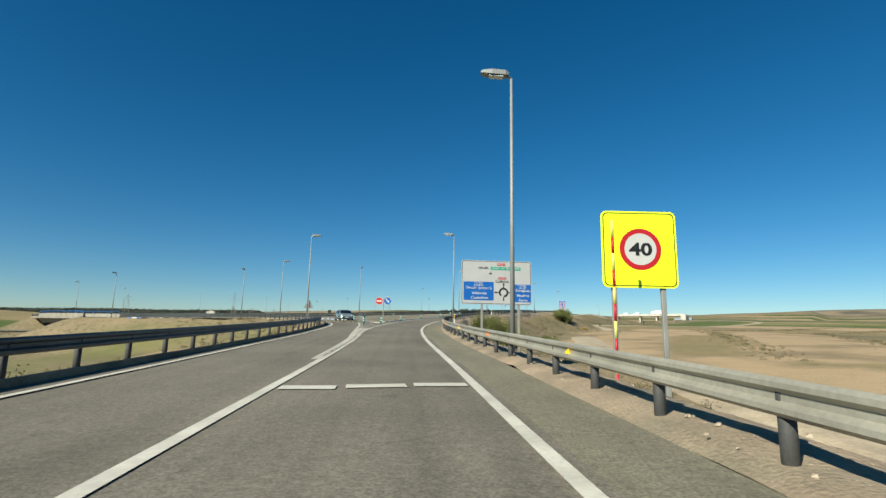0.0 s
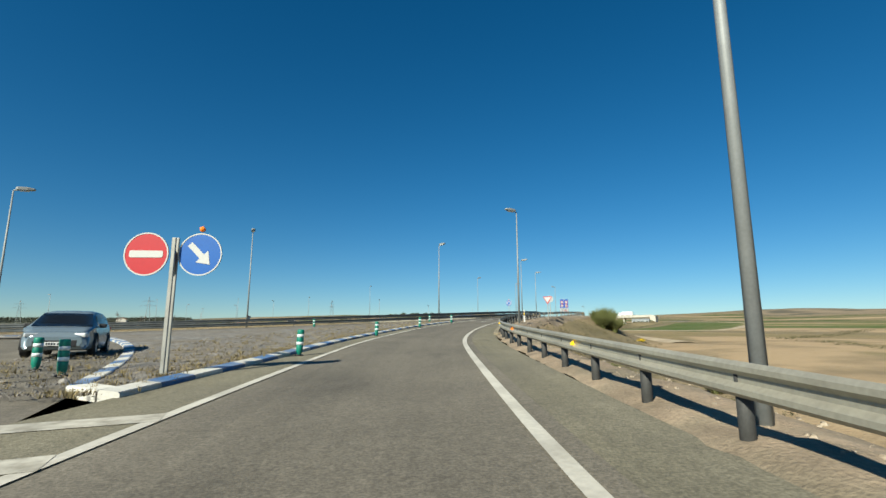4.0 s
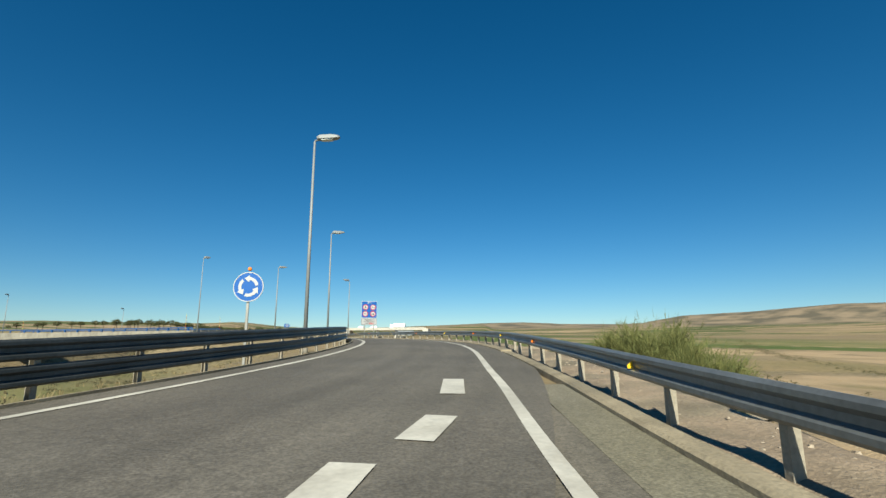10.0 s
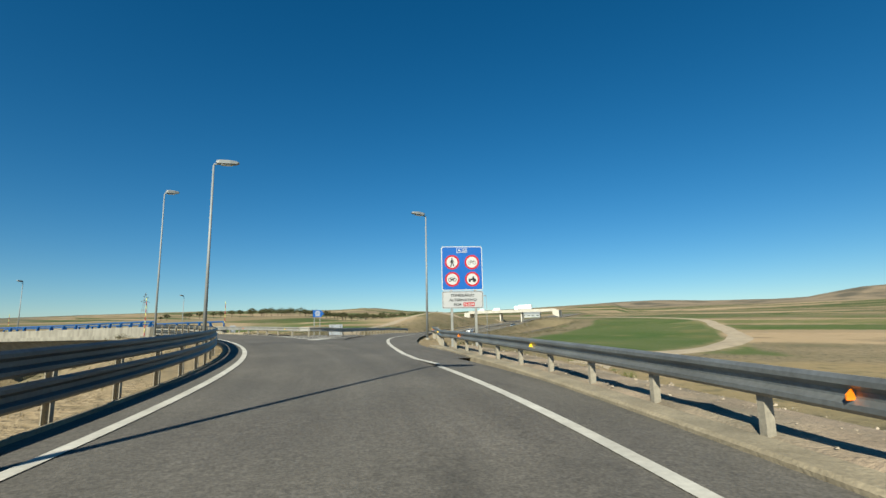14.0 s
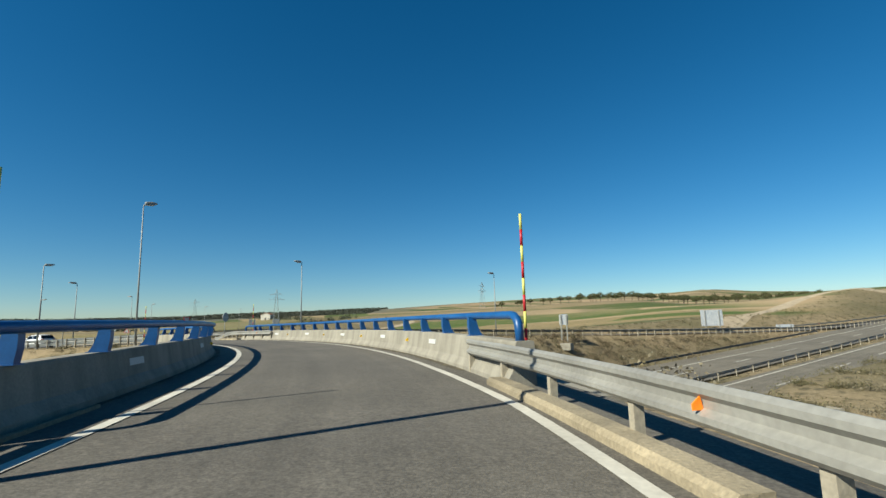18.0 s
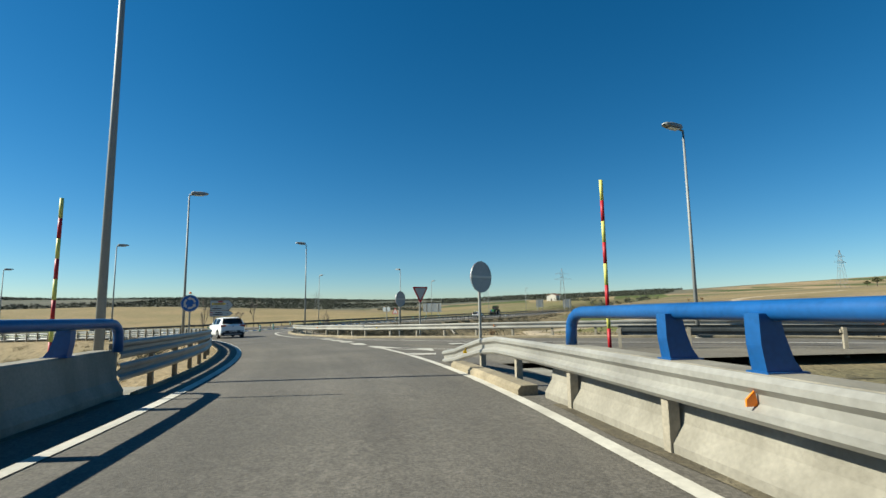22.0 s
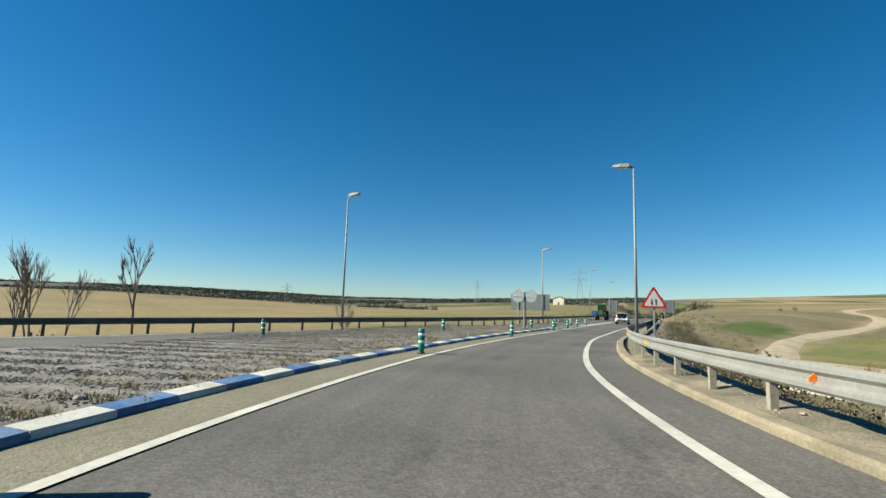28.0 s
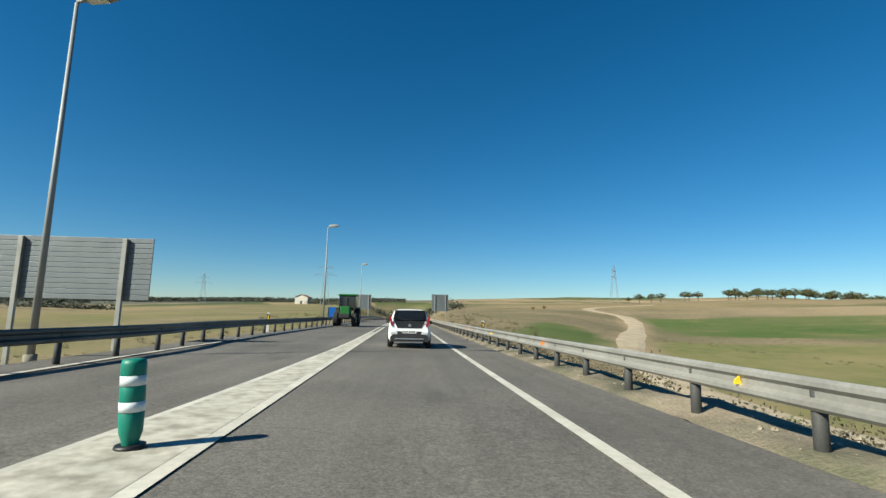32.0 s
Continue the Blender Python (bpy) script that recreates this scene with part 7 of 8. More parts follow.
def tractor(at):
    r = thing("tractor", at, "green farm tractor with a glazed cab on the road", "tractor")
    for nm, sx_, sy_, sz_, x, z, m_ in (("bonnet", 1.7, 0.8, 0.75, 0.9, 1.35, TRACTOR_GREEN), ("chassis", 3.0, 0.6, 0.5, 0.2, 0.85, CAR_BLACK), ("cab", 1.4, 1.5, 1.35, -0.6, 2.05, CAR_GLASS), ("cab_roof", 1.6, 1.7, 0.16, -0.6, 2.8, TRACTOR_GREEN), ("fender", 1.2, 2.1, 0.14, -0.8, 1.62, TRACTOR_GREEN), ("front_weight", 0.35, 0.9, 0.4, 1.95, 0.9, CAR_BLACK), ("exhaust", 0.1, 0.1, 0.9, 0.6, 2.1, CAR_BLACK)):
        bm = bmesh.new()
        box(bm, sx_, sy_, sz_, Matrix.Translation((x, 0, z)), 0.06 if min(sx_, sy_, sz_) > 0.12 else 0.02)
        part(nm, bm, m_, r)
    for s in (-1, 1):
        wheel(r, -0.8, s * 0.85, 0.85, 0.5, s)
        wheel(r, 1.2, s * 0.8, 0.6, 0.4, s)
    return r


t_ = along(397, 398, [(397, -5.2), (398, -5.2)])[0]
tractor(parked(float(t_[0]), float(t_[1]), 202))


# ---- overpass over the motorway ----
def overpass():
    a, b = np.array((195.0, 416.0)), np.array((153.0, 454.0))
    top = 17.8
    d = (b - a) / np.linalg.norm(b - a)
    L = float(np.linalg.norm(b - a))
    mid = (a + b) / 2
    at = Matrix.Translation((*mid, 0)) @ Matrix.Rotation(math.atan2(d[1], d[0]), 4, "Z")
    r = thing("overpass", at, "white concrete overpass crossing the motorway", "bridge")
    bm = bmesh.new()
    box(bm, L, 8.0, 1.0, Matrix.Translation((0, 0, top - 0.5)), 0.05)
    part("deck", bm, CONCRETE_PALE, r)
    for s in (-1, 1):
        bm = bmesh.new()
        box(bm, L, 0.3, 0.75, Matrix.Translation((0, s * 3.95, top + 0.37)), 0.03)
        part("edge_beam", bm, CONCRETE_PALE, r)
        bm = bmesh.new()
        prism(bm, [(0, 0.5), (-4, 0.5), (-4, -4), (0, -2.4)], 8.2, Matrix.Translation((s * L / 2 - s * 1.0, -4.1, top - 0.6)) @ Matrix.Diagonal((-s, 1, 1, 1)))
        bmesh.ops.recalc_face_normals(bm, faces=bm.faces)
        part("abutment", bm, CONCRETE_PALE, r)
    for x in (-7, 7):
        bm = bmesh.new()
        for y in (-2, 2):
            tube(bm, 0.5, 0.5, 12.0, Matrix.Translation((x, y, top - 12.6)), 12)
        part("pier", bm, CONCRETE_PALE, r)
    t = thing("lorry", at @ pose(-9, -0.5, top + 0.02), "white box lorry on the overpass", "lorry", "cars")
    bm = bmesh.new()
    box(bm, 8.6, 2.5, 2.7, Matrix.Translation((-0.1, 0, 2.45)), 0.04)
    part("cargo_box", bm, CAR_WHITE, t)
    bm = bmesh.new()
    box(bm, 2.2, 2.4, 2.6, Matrix.Translation((5.7, 0, 1.8)), 0.2)
    part("cab", bm, CAR_WHITE, t)
    bm = bmesh.new()
    box(bm, 0.04, 2.1, 0.9, Matrix.Translation((6.81, 0, 2.3)), 0.01)
    part("windscreen", bm, CAR_GLASS, t)
    bm = bmesh.new()
    box(bm, 12, 0.9, 0.3, Matrix.Translation((-1, 0, 0.95)))
    part("chassis", bm, CAR_BLACK, t)
    for x in (5.6, -3.2, -5.0):
        for s in (-1, 1):
            wheel(t, x, s * 1.05, 0.5, 0.32, s)
    for k, (x, l_) in enumerate(((10, 5.5), (20, 4.3))):
        v = thing("van", at @ pose(x, 1.5, top + 0.02), "white delivery van on the overpass", "van", "cars")
        bm = bmesh.new()
        prism(bm, [(-l_ / 2, 0.3), (l_ / 2, 0.3), (l_ / 2, 0.95), (l_ / 2 - 0.9, 1.15), (l_ / 2 - 1.6, 2.1), (-l_ / 2, 2.2)], 1.9, Matrix.Translation((0, -0.95, 0)))
        bmesh.ops.recalc_face_normals(bm, faces=bm.faces)
        part("body", bm, CAR_WHITE, v)
        bm = bmesh.new()
        box(bm, 0.02, 1.6, 0.8, Matrix.Translation((l_ / 2 - 1.22, 0, 1.65)) @ Matrix.Rotation(radians(-36), 4, "Y"))
        part("windscreen", bm, CAR_GLASS, v)
        for f in (-0.32, 0.3):
            for s in (-1, 1):
                wheel(v, l_ * f, s * 0.85, 0.33, 0.22, s)


CONCRETE_PALE = mat("pale_concrete", (0.437, 0.412, 0.353), 0.9, vary=0.1, scale=0.5, fine=10, bump=0.2, tint=(0.353, 0.328, 0.277), tint_scale=0.3)
overpass()


# ---- pylons ----
def strut(bm, p, q, r):
    p, q = Vector(p), Vector(q)
    d = q - p
    m = Matrix.Translation(p) @ d.to_track_quat("Z", "Y").to_matrix().to_4x4()
    box(bm, r * 2, r * 2, d.length, m @ Matrix.Translation((0, 0, d.length / 2)))


def pylon(x, y, h, turn):
    r = thing("pylon", pose(x, y, land_at(x, y), 0, 0, turn), "grey steel lattice electricity pylon on the far fields", "pylon", "pylons")
    levels = [(0, 2.6), (0.25 * h, 1.9), (0.5 * h, 1.3), (0.68 * h, 0.9), (0.84 * h, 0.7), (h, 0.12)]
    corners = [(-1, -1), (1, -1), (1, 1), (-1, 1)]
    for cx_, cy_ in corners:
        bm = bmesh.new()
        for (z0, w0), (z1, w1) in zip(levels, levels[1:]):
            strut(bm, (cx_ * w0, cy_ * w0, z0), (cx_ * w1, cy_ * w1, z1), 0.055)
        part("leg", bm, POLE_STEEL, r)
    bm = bmesh.new()
    for (z0, w0), (z1, w1) in zip(levels, levels[1:]):
        for k in range(4):
            a, b = corners[k], corners[(k + 1) % 4]
            strut(bm, (a[0] * w0, a[1] * w0, z0), (b[0] * w1, b[1] * w1, z1), 0.024)
            strut(bm, (b[0] * w0, b[1] * w0, z0), (a[0] * w1, a[1] * w1, z1), 0.024)
    part("bracing", bm, POLE_STEEL, r)
    for z, l_ in ((0.68 * h, 6.5), (0.84 * h, 5.0)):
        for s in (-1, 1):
            bm = bmesh.new()
            strut(bm, (0, -0.6, z), (s * l_, 0, z), 0.055)
            strut(bm, (0, 0.6, z), (s * l_, 0, z), 0.055)
            strut(bm, (0, 0, z + 1.6), (s * l_, 0, z), 0.055)
            strut(bm, (s * l_, 0, z), (s * l_, 0, z - 1.3), 0.04)
            part("cross_arm", bm, POLE_STEEL, r)


for x_, y_, h_, a_ in ((-238, 543, 27, 30), (-75, 612, 24, 75), (-420, 640, 27, 30), (-520, 470, 25, 60)):
    pylon(x_, y_, h_, a_)


# ---- far buildings ----
ROOF_TILE = mat("far_roof_tile", (0.252, 0.126, 0.076), 0.9, vary=0.2, scale=0.5, fine=4)
RENDER_WALL = mat("pale_rendered_wall", (0.504, 0.479, 0.42), 0.9, vary=0.1, scale=0.3, fine=3)
SHED_METAL = mat("shed_metal", (0.302, 0.319, 0.319), 0.5, 0.3, vary=0.1, scale=0.3, fine=3)


def house(x, y, l_, w_, h_, turn, shed=False):
    z = land_at(x, y) - 0.4
    r = thing("farm_shed" if shed else "house", pose(x, y, z, 0, 0, turn), "long pale metal farm shed in the distance" if shed else "pale rendered house with a tiled roof in the distance", "building", "far buildings")
    bm = bmesh.new()
    prism(bm, [(-w_ / 2, 0), (w_ / 2, 0), (w_ / 2, h_), (0, h_ + w_ * 0.2), (-w_ / 2, h_)], l_, Matrix.Translation((0, -l_ / 2, 0)))
    bmesh.ops.recalc_face_normals(bm, faces=bm.faces)
    part("wall", bm, SHED_METAL if shed else RENDER_WALL, r)
    for s in (-1, 1):
        bm = bmesh.new()
        a = math.atan2(w_ * 0.2, w_ / 2)
        ln = math.hypot(w_ * 0.2, w_ / 2) + 0.4
        box(bm, ln, l_ + 0.8, 0.2, Matrix.Translation((s * (w_ / 4 + 0.15), 0, h_ + w_ * 0.1 + 0.06)) @ Matrix.Rotation(s * a, 4, "Y"))
        part("roof", bm, SHED_METAL if shed else ROOF_TILE, r)
    n = max(2, int(l_ / 5))
    for k in range(n):
        for s in (-1, 1):
            bm = bmesh.new()
            box(bm, 0.12, 1.2 if not shed else 3.0, 1.4 if not shed else 0.8, Matrix.Translation((s * (w_ / 2 + 0.02), -l_ / 2 + l_ * (k + 0.5) / n, h_ * 0.6)))
            part("window", bm, CAR_GLASS, r)
    bm = bmesh.new()
    box(bm, 1.4 if not shed else 4, 0.12, 2.2 if not shed else 3.5, Matrix.Translation((0, -l_ / 2 - 0.02, 1.1 if not shed else 1.75)))
    part("door", bm, POST_DARK, r)


for x_, y_, l_, w_, h_, a_, k_ in (
    (-290, 600, 14, 9, 5, 20, False), (-560, 430, 14, 10, 6, 30, False), (-640, 380, 16, 10, 6, 70, False), (-690, 330, 12, 9, 5, 15, False), (-720, 420, 16, 10, 6, 45, False),
    (300, 640, 20, 9, 4, 55, True), (-660, 120, 14, 9, 5, 40, False), (-610, 60, 18, 10, 5, 75, True),
):
    house(x_, y_, l_, w_, h_, a_, k_)


# ---- plants ----
def leaf_material(name, a, b, rough=0.8):
    """Foliage that varies from piece to piece."""
    m = bpy.data.materials.new(name)
    m.use_nodes = True
    n, l = m.node_tree.nodes, m.node_tree.links
    p = n["Principled BSDF"]
    p.inputs["Roughness"].default_value, p.inputs["Specular IOR Level"].default_value = rough, 0.2
    g, x = n.new("ShaderNodeNewGeometry"), n.new("ShaderNodeMix")
    x.data_type = "RGBA"
    x.inputs["A"].default_value, x.inputs["B"].default_value = (*a, 1), (*b, 1)
    l.new(g.outputs["Random Per Island"], x.inputs["Factor"])
    l.new(x.outputs["Result"], p.inputs["Base Color"])
    return m


STRAW = leaf_material("dry_grass_blades", (0.302, 0.235, 0.118), (0.143, 0.118, 0.059))
SCRUB = leaf_material("grey_scrub_leaves", (0.143, 0.118, 0.063), (0.063, 0.063, 0.034))
GREY_SCRUB = leaf_material("grey_twigs", (0.2, 0.17, 0.115), (0.09, 0.082, 0.058))
BROWN_SCRUB = leaf_material("brown_twigs", (0.13, 0.095, 0.055), (0.055, 0.045, 0.028))
DARK_SCRUB = leaf_material("dark_scrub_twigs", (0.11, 0.09, 0.06), (0.045, 0.046, 0.028))
BROOM = leaf_material("broom_stems", (0.168, 0.168, 0.059), (0.071, 0.088, 0.029))
BROOM_DRY = leaf_material("dry_stems", (0.252, 0.16, 0.084), (0.134, 0.084, 0.05))
ALMOND = leaf_material("almond_leaves", (0.084, 0.08, 0.034), (0.042, 0.049, 0.021))
# leaf tones raised to carry the haze of distance in their colour
HAZY_LEAF = leaf_material("hazy_woodland_leaves", (0.075, 0.08, 0.055), (0.045, 0.05, 0.037))
GREEN_WEED = leaf_material("green_weed_leaves", (0.084, 0.126, 0.034), (0.05, 0.076, 0.021))
FLOWER = leaf_material("yellow_flowers", (0.63, 0.42, 0.017), (0.462, 0.336, 0.025))
BARK = mat("bark", (0.109, 0.084, 0.063), 0.95, vary=0.25, scale=4, fine=30, bump=0.6)
BARE_TWIG = mat("bare_twigs", (0.168, 0.139, 0.118), 0.9, vary=0.2, scale=4, fine=30)
RNG = np.random.default_rng(11)


def blades(xyz, h, spread, per, width):
    """Thin pointed blades in tufts; arrays of feet and heights."""
    n = len(xyz)
    a = RNG.uniform(0, 2 * np.pi, (n, per))
    r = RNG.uniform(0, 1, (n, per)) * spread
    foot = xyz[:, None, :] + np.stack([np.cos(a) * r * 0.4, np.sin(a) * r * 0.4, np.full_like(a, -0.03)], -1)
    tall = h[:, None] * RNG.uniform(0.6, 1.1, (n, per))
    tip = xyz[:, None, :] + np.stack([np.cos(a) * r * 1.4, np.sin(a) * r * 1.4, tall], -1)
    s = np.stack([-np.sin(a), np.cos(a), np.zeros_like(a)], -1) * width
    v = np.stack([foot - s, foot + s, tip], 2).reshape(-1, 3)
    f = np.arange(len(v)).reshape(-1, 3)
    return v, f


def clumps(xyz, size, per, leaf, flat=0.8, level=1.0):
    """Small leaf pieces filling uneven domes."""
    n = len(xyz)
    d = RNG.normal(size=(n, per, 3))
    d /= np.linalg.norm(d, axis=2)[..., None]
    d[..., 2] = np.abs(d[..., 2]) * flat
    rad = size[:, None] * RNG.uniform(0.35, 1.0, (n, per)) * (1 + 0.35 * np.sin(3 * np.arctan2(d[..., 1], d[..., 0]) + RNG.uniform(0, 6, (n, 1))))
    c = xyz[:, None, :] + d * rad[..., None]
    u = RNG.normal(size=(n, per, 3)) * (1, 1, level)
    u /= np.linalg.norm(u, axis=2)[..., None]
    w = np.cross(u, RNG.normal(size=(n, per, 3)) * (level, level, 1))
    w /= np.linalg.norm(w, axis=2)[..., None]
    k = (leaf * size)[:, None, None] * RNG.uniform(0.6, 1.3, (n, per, 1))
    v = np.stack([c - u * k, c + w * k * 0.6, c + u * k, c - w * k * 0.6], 2).reshape(-1, 3)
    return v, np.arange(len(v)).reshape(-1, 4)


def stuff(name, v, f, material, label, category):
    me = bpy.data.meshes.new(name)
    me.from_pydata(v.tolist(), [], f.tolist())
    me.materials.append(material)
    return tagged(new(name, me), label, category, kind="stuff")


def beside(line, n, d0, d1, z=None, power=1.0):
    """Random places to the right of a line."""
    k = RNG.integers(0, len(line), n)
    d = d0 + (d1 - d0) * RNG.uniform(0, 1, n) ** power
    s = sides(line)[k]
    p = line[k, :2] + s * d[:, None] + RNG.normal(size=(n, 2)) * 0.25
    return np.column_stack([p, land_z(p[:, 0], p[:, 1])])


def clear_of_roads(p, margin=0.3):
    ok = np.ones(len(p), bool)
    for pts, zz, half, slope in CORRIDORS:
        for a in range(0, len(p), 2000):
            q = p[a : a + 2000]
            d2 = ((q[:, None, 0] - pts[None, :, 0]) ** 2 + (q[:, None, 1] - pts[None, :, 1]) ** 2).min(1)
            ok[a : a + 2000] &= d2 > (half + margin - (0.9 if half < 6 else 0)) ** 2
    return p[ok]


drive_app = DRIVE[(DRIVE_S - S0 > -20) & (DRIVE_S - S0 < 130)]
drive_out = DRIVE[(DRIVE_S - S0 > 268) & (DRIVE_S - S0 < 470)]
ring_out, ring_in = ring(-30, 30, 0)[::-1], ring(-70, 120, 0)
v_, f_ = blades(*(lambda p: (p, RNG.uniform(0.03, 0.12, len(p))))(clear_of_roads(np.vstack([beside(drive_app, 6000, 4.2, 12, power=1.3), beside(drive_out, 7000, 4.6, 14, power=1.4), beside(ring(-45, 30, 0)[::-1], 4200, -14, -7.4), beside(ring(-75, 28, 0)[::-1], 5000, 1.8, 9, power=1.5), beside(ring(66, 118, 0)[::-1], 2600, 1.8, 9, power=1.5), beside(OUT_WEST[::-1], 3000, 3.4, 9, power=1.5), beside(IN_NORTH, 3200, 3.6, 11, power=1.5)]), 0.1)), 0.13, 8, 0.004)
stuff("dry_grass", v_, f_, STRAW, "dry straw-coloured grass tufts along the road banks", "grass")

near_m = MOTORWAY[(MOTORWAY[:, 1] > 190) & (MOTORWAY[:, 1] < 400)]
bank = np.vstack([beside(near_m, 1400, 14.9, 21), beside(near_m[::-1], 900, 14.9, 21), beside(MOTORWAY[(MOTORWAY[:, 1] > 120) & (MOTORWAY[:, 1] < 420)], 1500, 16, 34), beside(MOTORWAY[(MOTORWAY[:, 1] > 120) & (MOTORWAY[:, 1] < 420)][::-1], 1500, 16, 36), beside(SLIP_IN, 900, 5, 13), beside(SLIP_IN[::-1], 900, 4.5, 12), beside(drive_out, 360, 7, 18), beside(drive_out[:120], 700, 5.5, 20), beside(drive_app, 320, 6, 15), beside(IN_NORTH, 420, 5, 16), beside(OUT_WEST[::-1], 1000, 4.5, 16), beside(ring_in[::-1], 900, 3.5, 22), beside(SLIP_OUT, 450, 5.5, 14), beside(drive_out, 260, -26, -12)])
bank = clear_of_roads(bank, 0.9)
v_, f_ = clumps(bank, RNG.uniform(0.2, 0.6, len(bank)), 90, 0.085)
stuff("scrub", v_, f_, SCRUB, "low grey-brown scrub on the banks", "scrub")

tufts = clear_of_roads(np.vstack([beside(SLIP_IN[::-1][10:120], 420, 4.2, 16), beside(ring(30, 62, 0)[::-1], 300, -22, -7.5)]), 0.2)
v_, f_ = clumps(tufts, 0.18 + 0.5 * RNG.uniform(0, 1, len(tufts)) ** 2, 110, 0.05, 0.9)
stuff("soil_scrub", v_, f_, GREY_SCRUB, "scattered grey scrub on tan soil below the slip road", "scrub")

strip_m = shifted(MOTORWAY, 0)[(MOTORWAY[:, 1] > 225) & (MOTORWAY[:, 1] < 400)]
mid_m = np.vstack([beside(strip_m, 160, -0.4, 0.9)])
mid_m[:, 2] = land_z(mid_m[:, 0], mid_m[:, 1])
v_, f_ = clumps(mid_m, RNG.uniform(0.25, 0.7, len(mid_m)), 120, 0.06, 1.0)
stuff("median_bushes", v_, f_, DARK_SCRUB, "low dusty bushes in the motorway median", "scrub")

slope_ = DRIVE[(DRIVE_S - S0 > 280) & (DRIVE_S - S0 < 330)]
reeds = clear_of_roads(beside(SLIP_IN[::-1][34:150], 1300, 4.4, 11), 0.1)
v_, f_ = clumps(reeds, RNG.uniform(0.3, 0.8, len(reeds)), 120, 0.06, 1.3)
stuff("bank_brush", v_, f_, BROWN_SCRUB, "dense brown dry brush on the bank above the motorway", "scrub")
tan_ = clear_of_roads(np.vstack([beside(MOTORWAY[(MOTORWAY[:, 1] > 205) & (MOTORWAY[:, 1] < 330)], 1000, 12.4, 24), beside(SLIP_OUT[20:120][::-1], 500, 4.6, 11)]), 0.1)
v_, f_ = clumps(tan_, 0.2 + 0.6 * RNG.uniform(0, 1, len(tan_)) ** 2, 120, 0.06, 0.9)
stuff("tan_scrub", v_, f_, GREY_SCRUB, "pale dry scrub between the motorway and the slip road", "scrub")
thick = clear_of_roads(np.vstack([beside(slope_, 1900, 5.0, 17), beside(SLIP_IN[-46:-8], 500, 4.6, 13), beside(drive_out[60:300], 900, 6.0, 10)]), 0.4)
v_, f_ = clumps(thick, RNG.uniform(0.25, 0.75, len(thick)), 110, 0.06, 1.1)
stuff("bank_scrub", v_, f_, DARK_SCRUB, "dense grey-brown scrub on the slope beside the exit road", "scrub")

weeds = clear_of_roads(np.vstack([beside(drive_out, 380, 4.6, 9), beside(drive_app, 260, 3.8, 8), beside(ring(-40, 20, 0)[::-1], 160, -11, -7.4)]), 0.3)
v_, f_ = clumps(weeds, RNG.uniform(0.06, 0.2, len(weeds)), 50, 0.1, 0.4)
stuff("green_weeds", v_, f_, GREEN_WEED, "patches of fresh green weeds behind the guardrails", "weeds")

# rows of stones and dry plants between the fields
rows = []
for (x0, y0), (x1, y1), n_ in (((62, 128), (150, 196), 420), ((78, 118), (190, 196), 420), ((30, 44), (62, 120), 300), ((40, 36), (96, 128), 300), ((120, 150), (230, 216), 260), ((-30, 306), (-84, 392), 140), ((70, 250), (150, 300), 160), ((150, 190), (300, 300), 260)):
    t_ = RNG.uniform(0, 1, n_)
    p_ = np.stack([x0 + (x1 - x0) * t_, y0 + (y1 - y0) * t_], 1) + RNG.normal(size=(n_, 2)) * 1.3
    rows.append(np.column_stack([p_, land_z(p_[:, 0], p_[:, 1])]))
for k_ in range(46):
    a_, q_ = radians(RNG.uniform(18, 105)), RNG.uniform(190, 820)
    x0, y0, n_ = -35 + q_ * math.sin(a_), 165 + q_ * math.cos(a_), int(RNG.uniform(25, 90))
    t_ = RNG.normal(0, 1, n_) * RNG.uniform(25, 80)
    p_ = np.stack([x0 + t_ * 0.74, y0 - t_ * 0.67], 1) + RNG.normal(size=(n_, 2)) * 2.0
    rows.append(np.column_stack([p_, land_z(p_[:, 0], p_[:, 1])]))
rows = clear_of_roads(np.vstack(rows), 2)
v_, f_ = clumps(rows, RNG.uniform(0.15, 0.45, len(rows)), 30, 0.14, 0.6)
stuff("field_edge_scrub", v_, f_, SCRUB, "rows of dry scrub between the fields", "scrub")


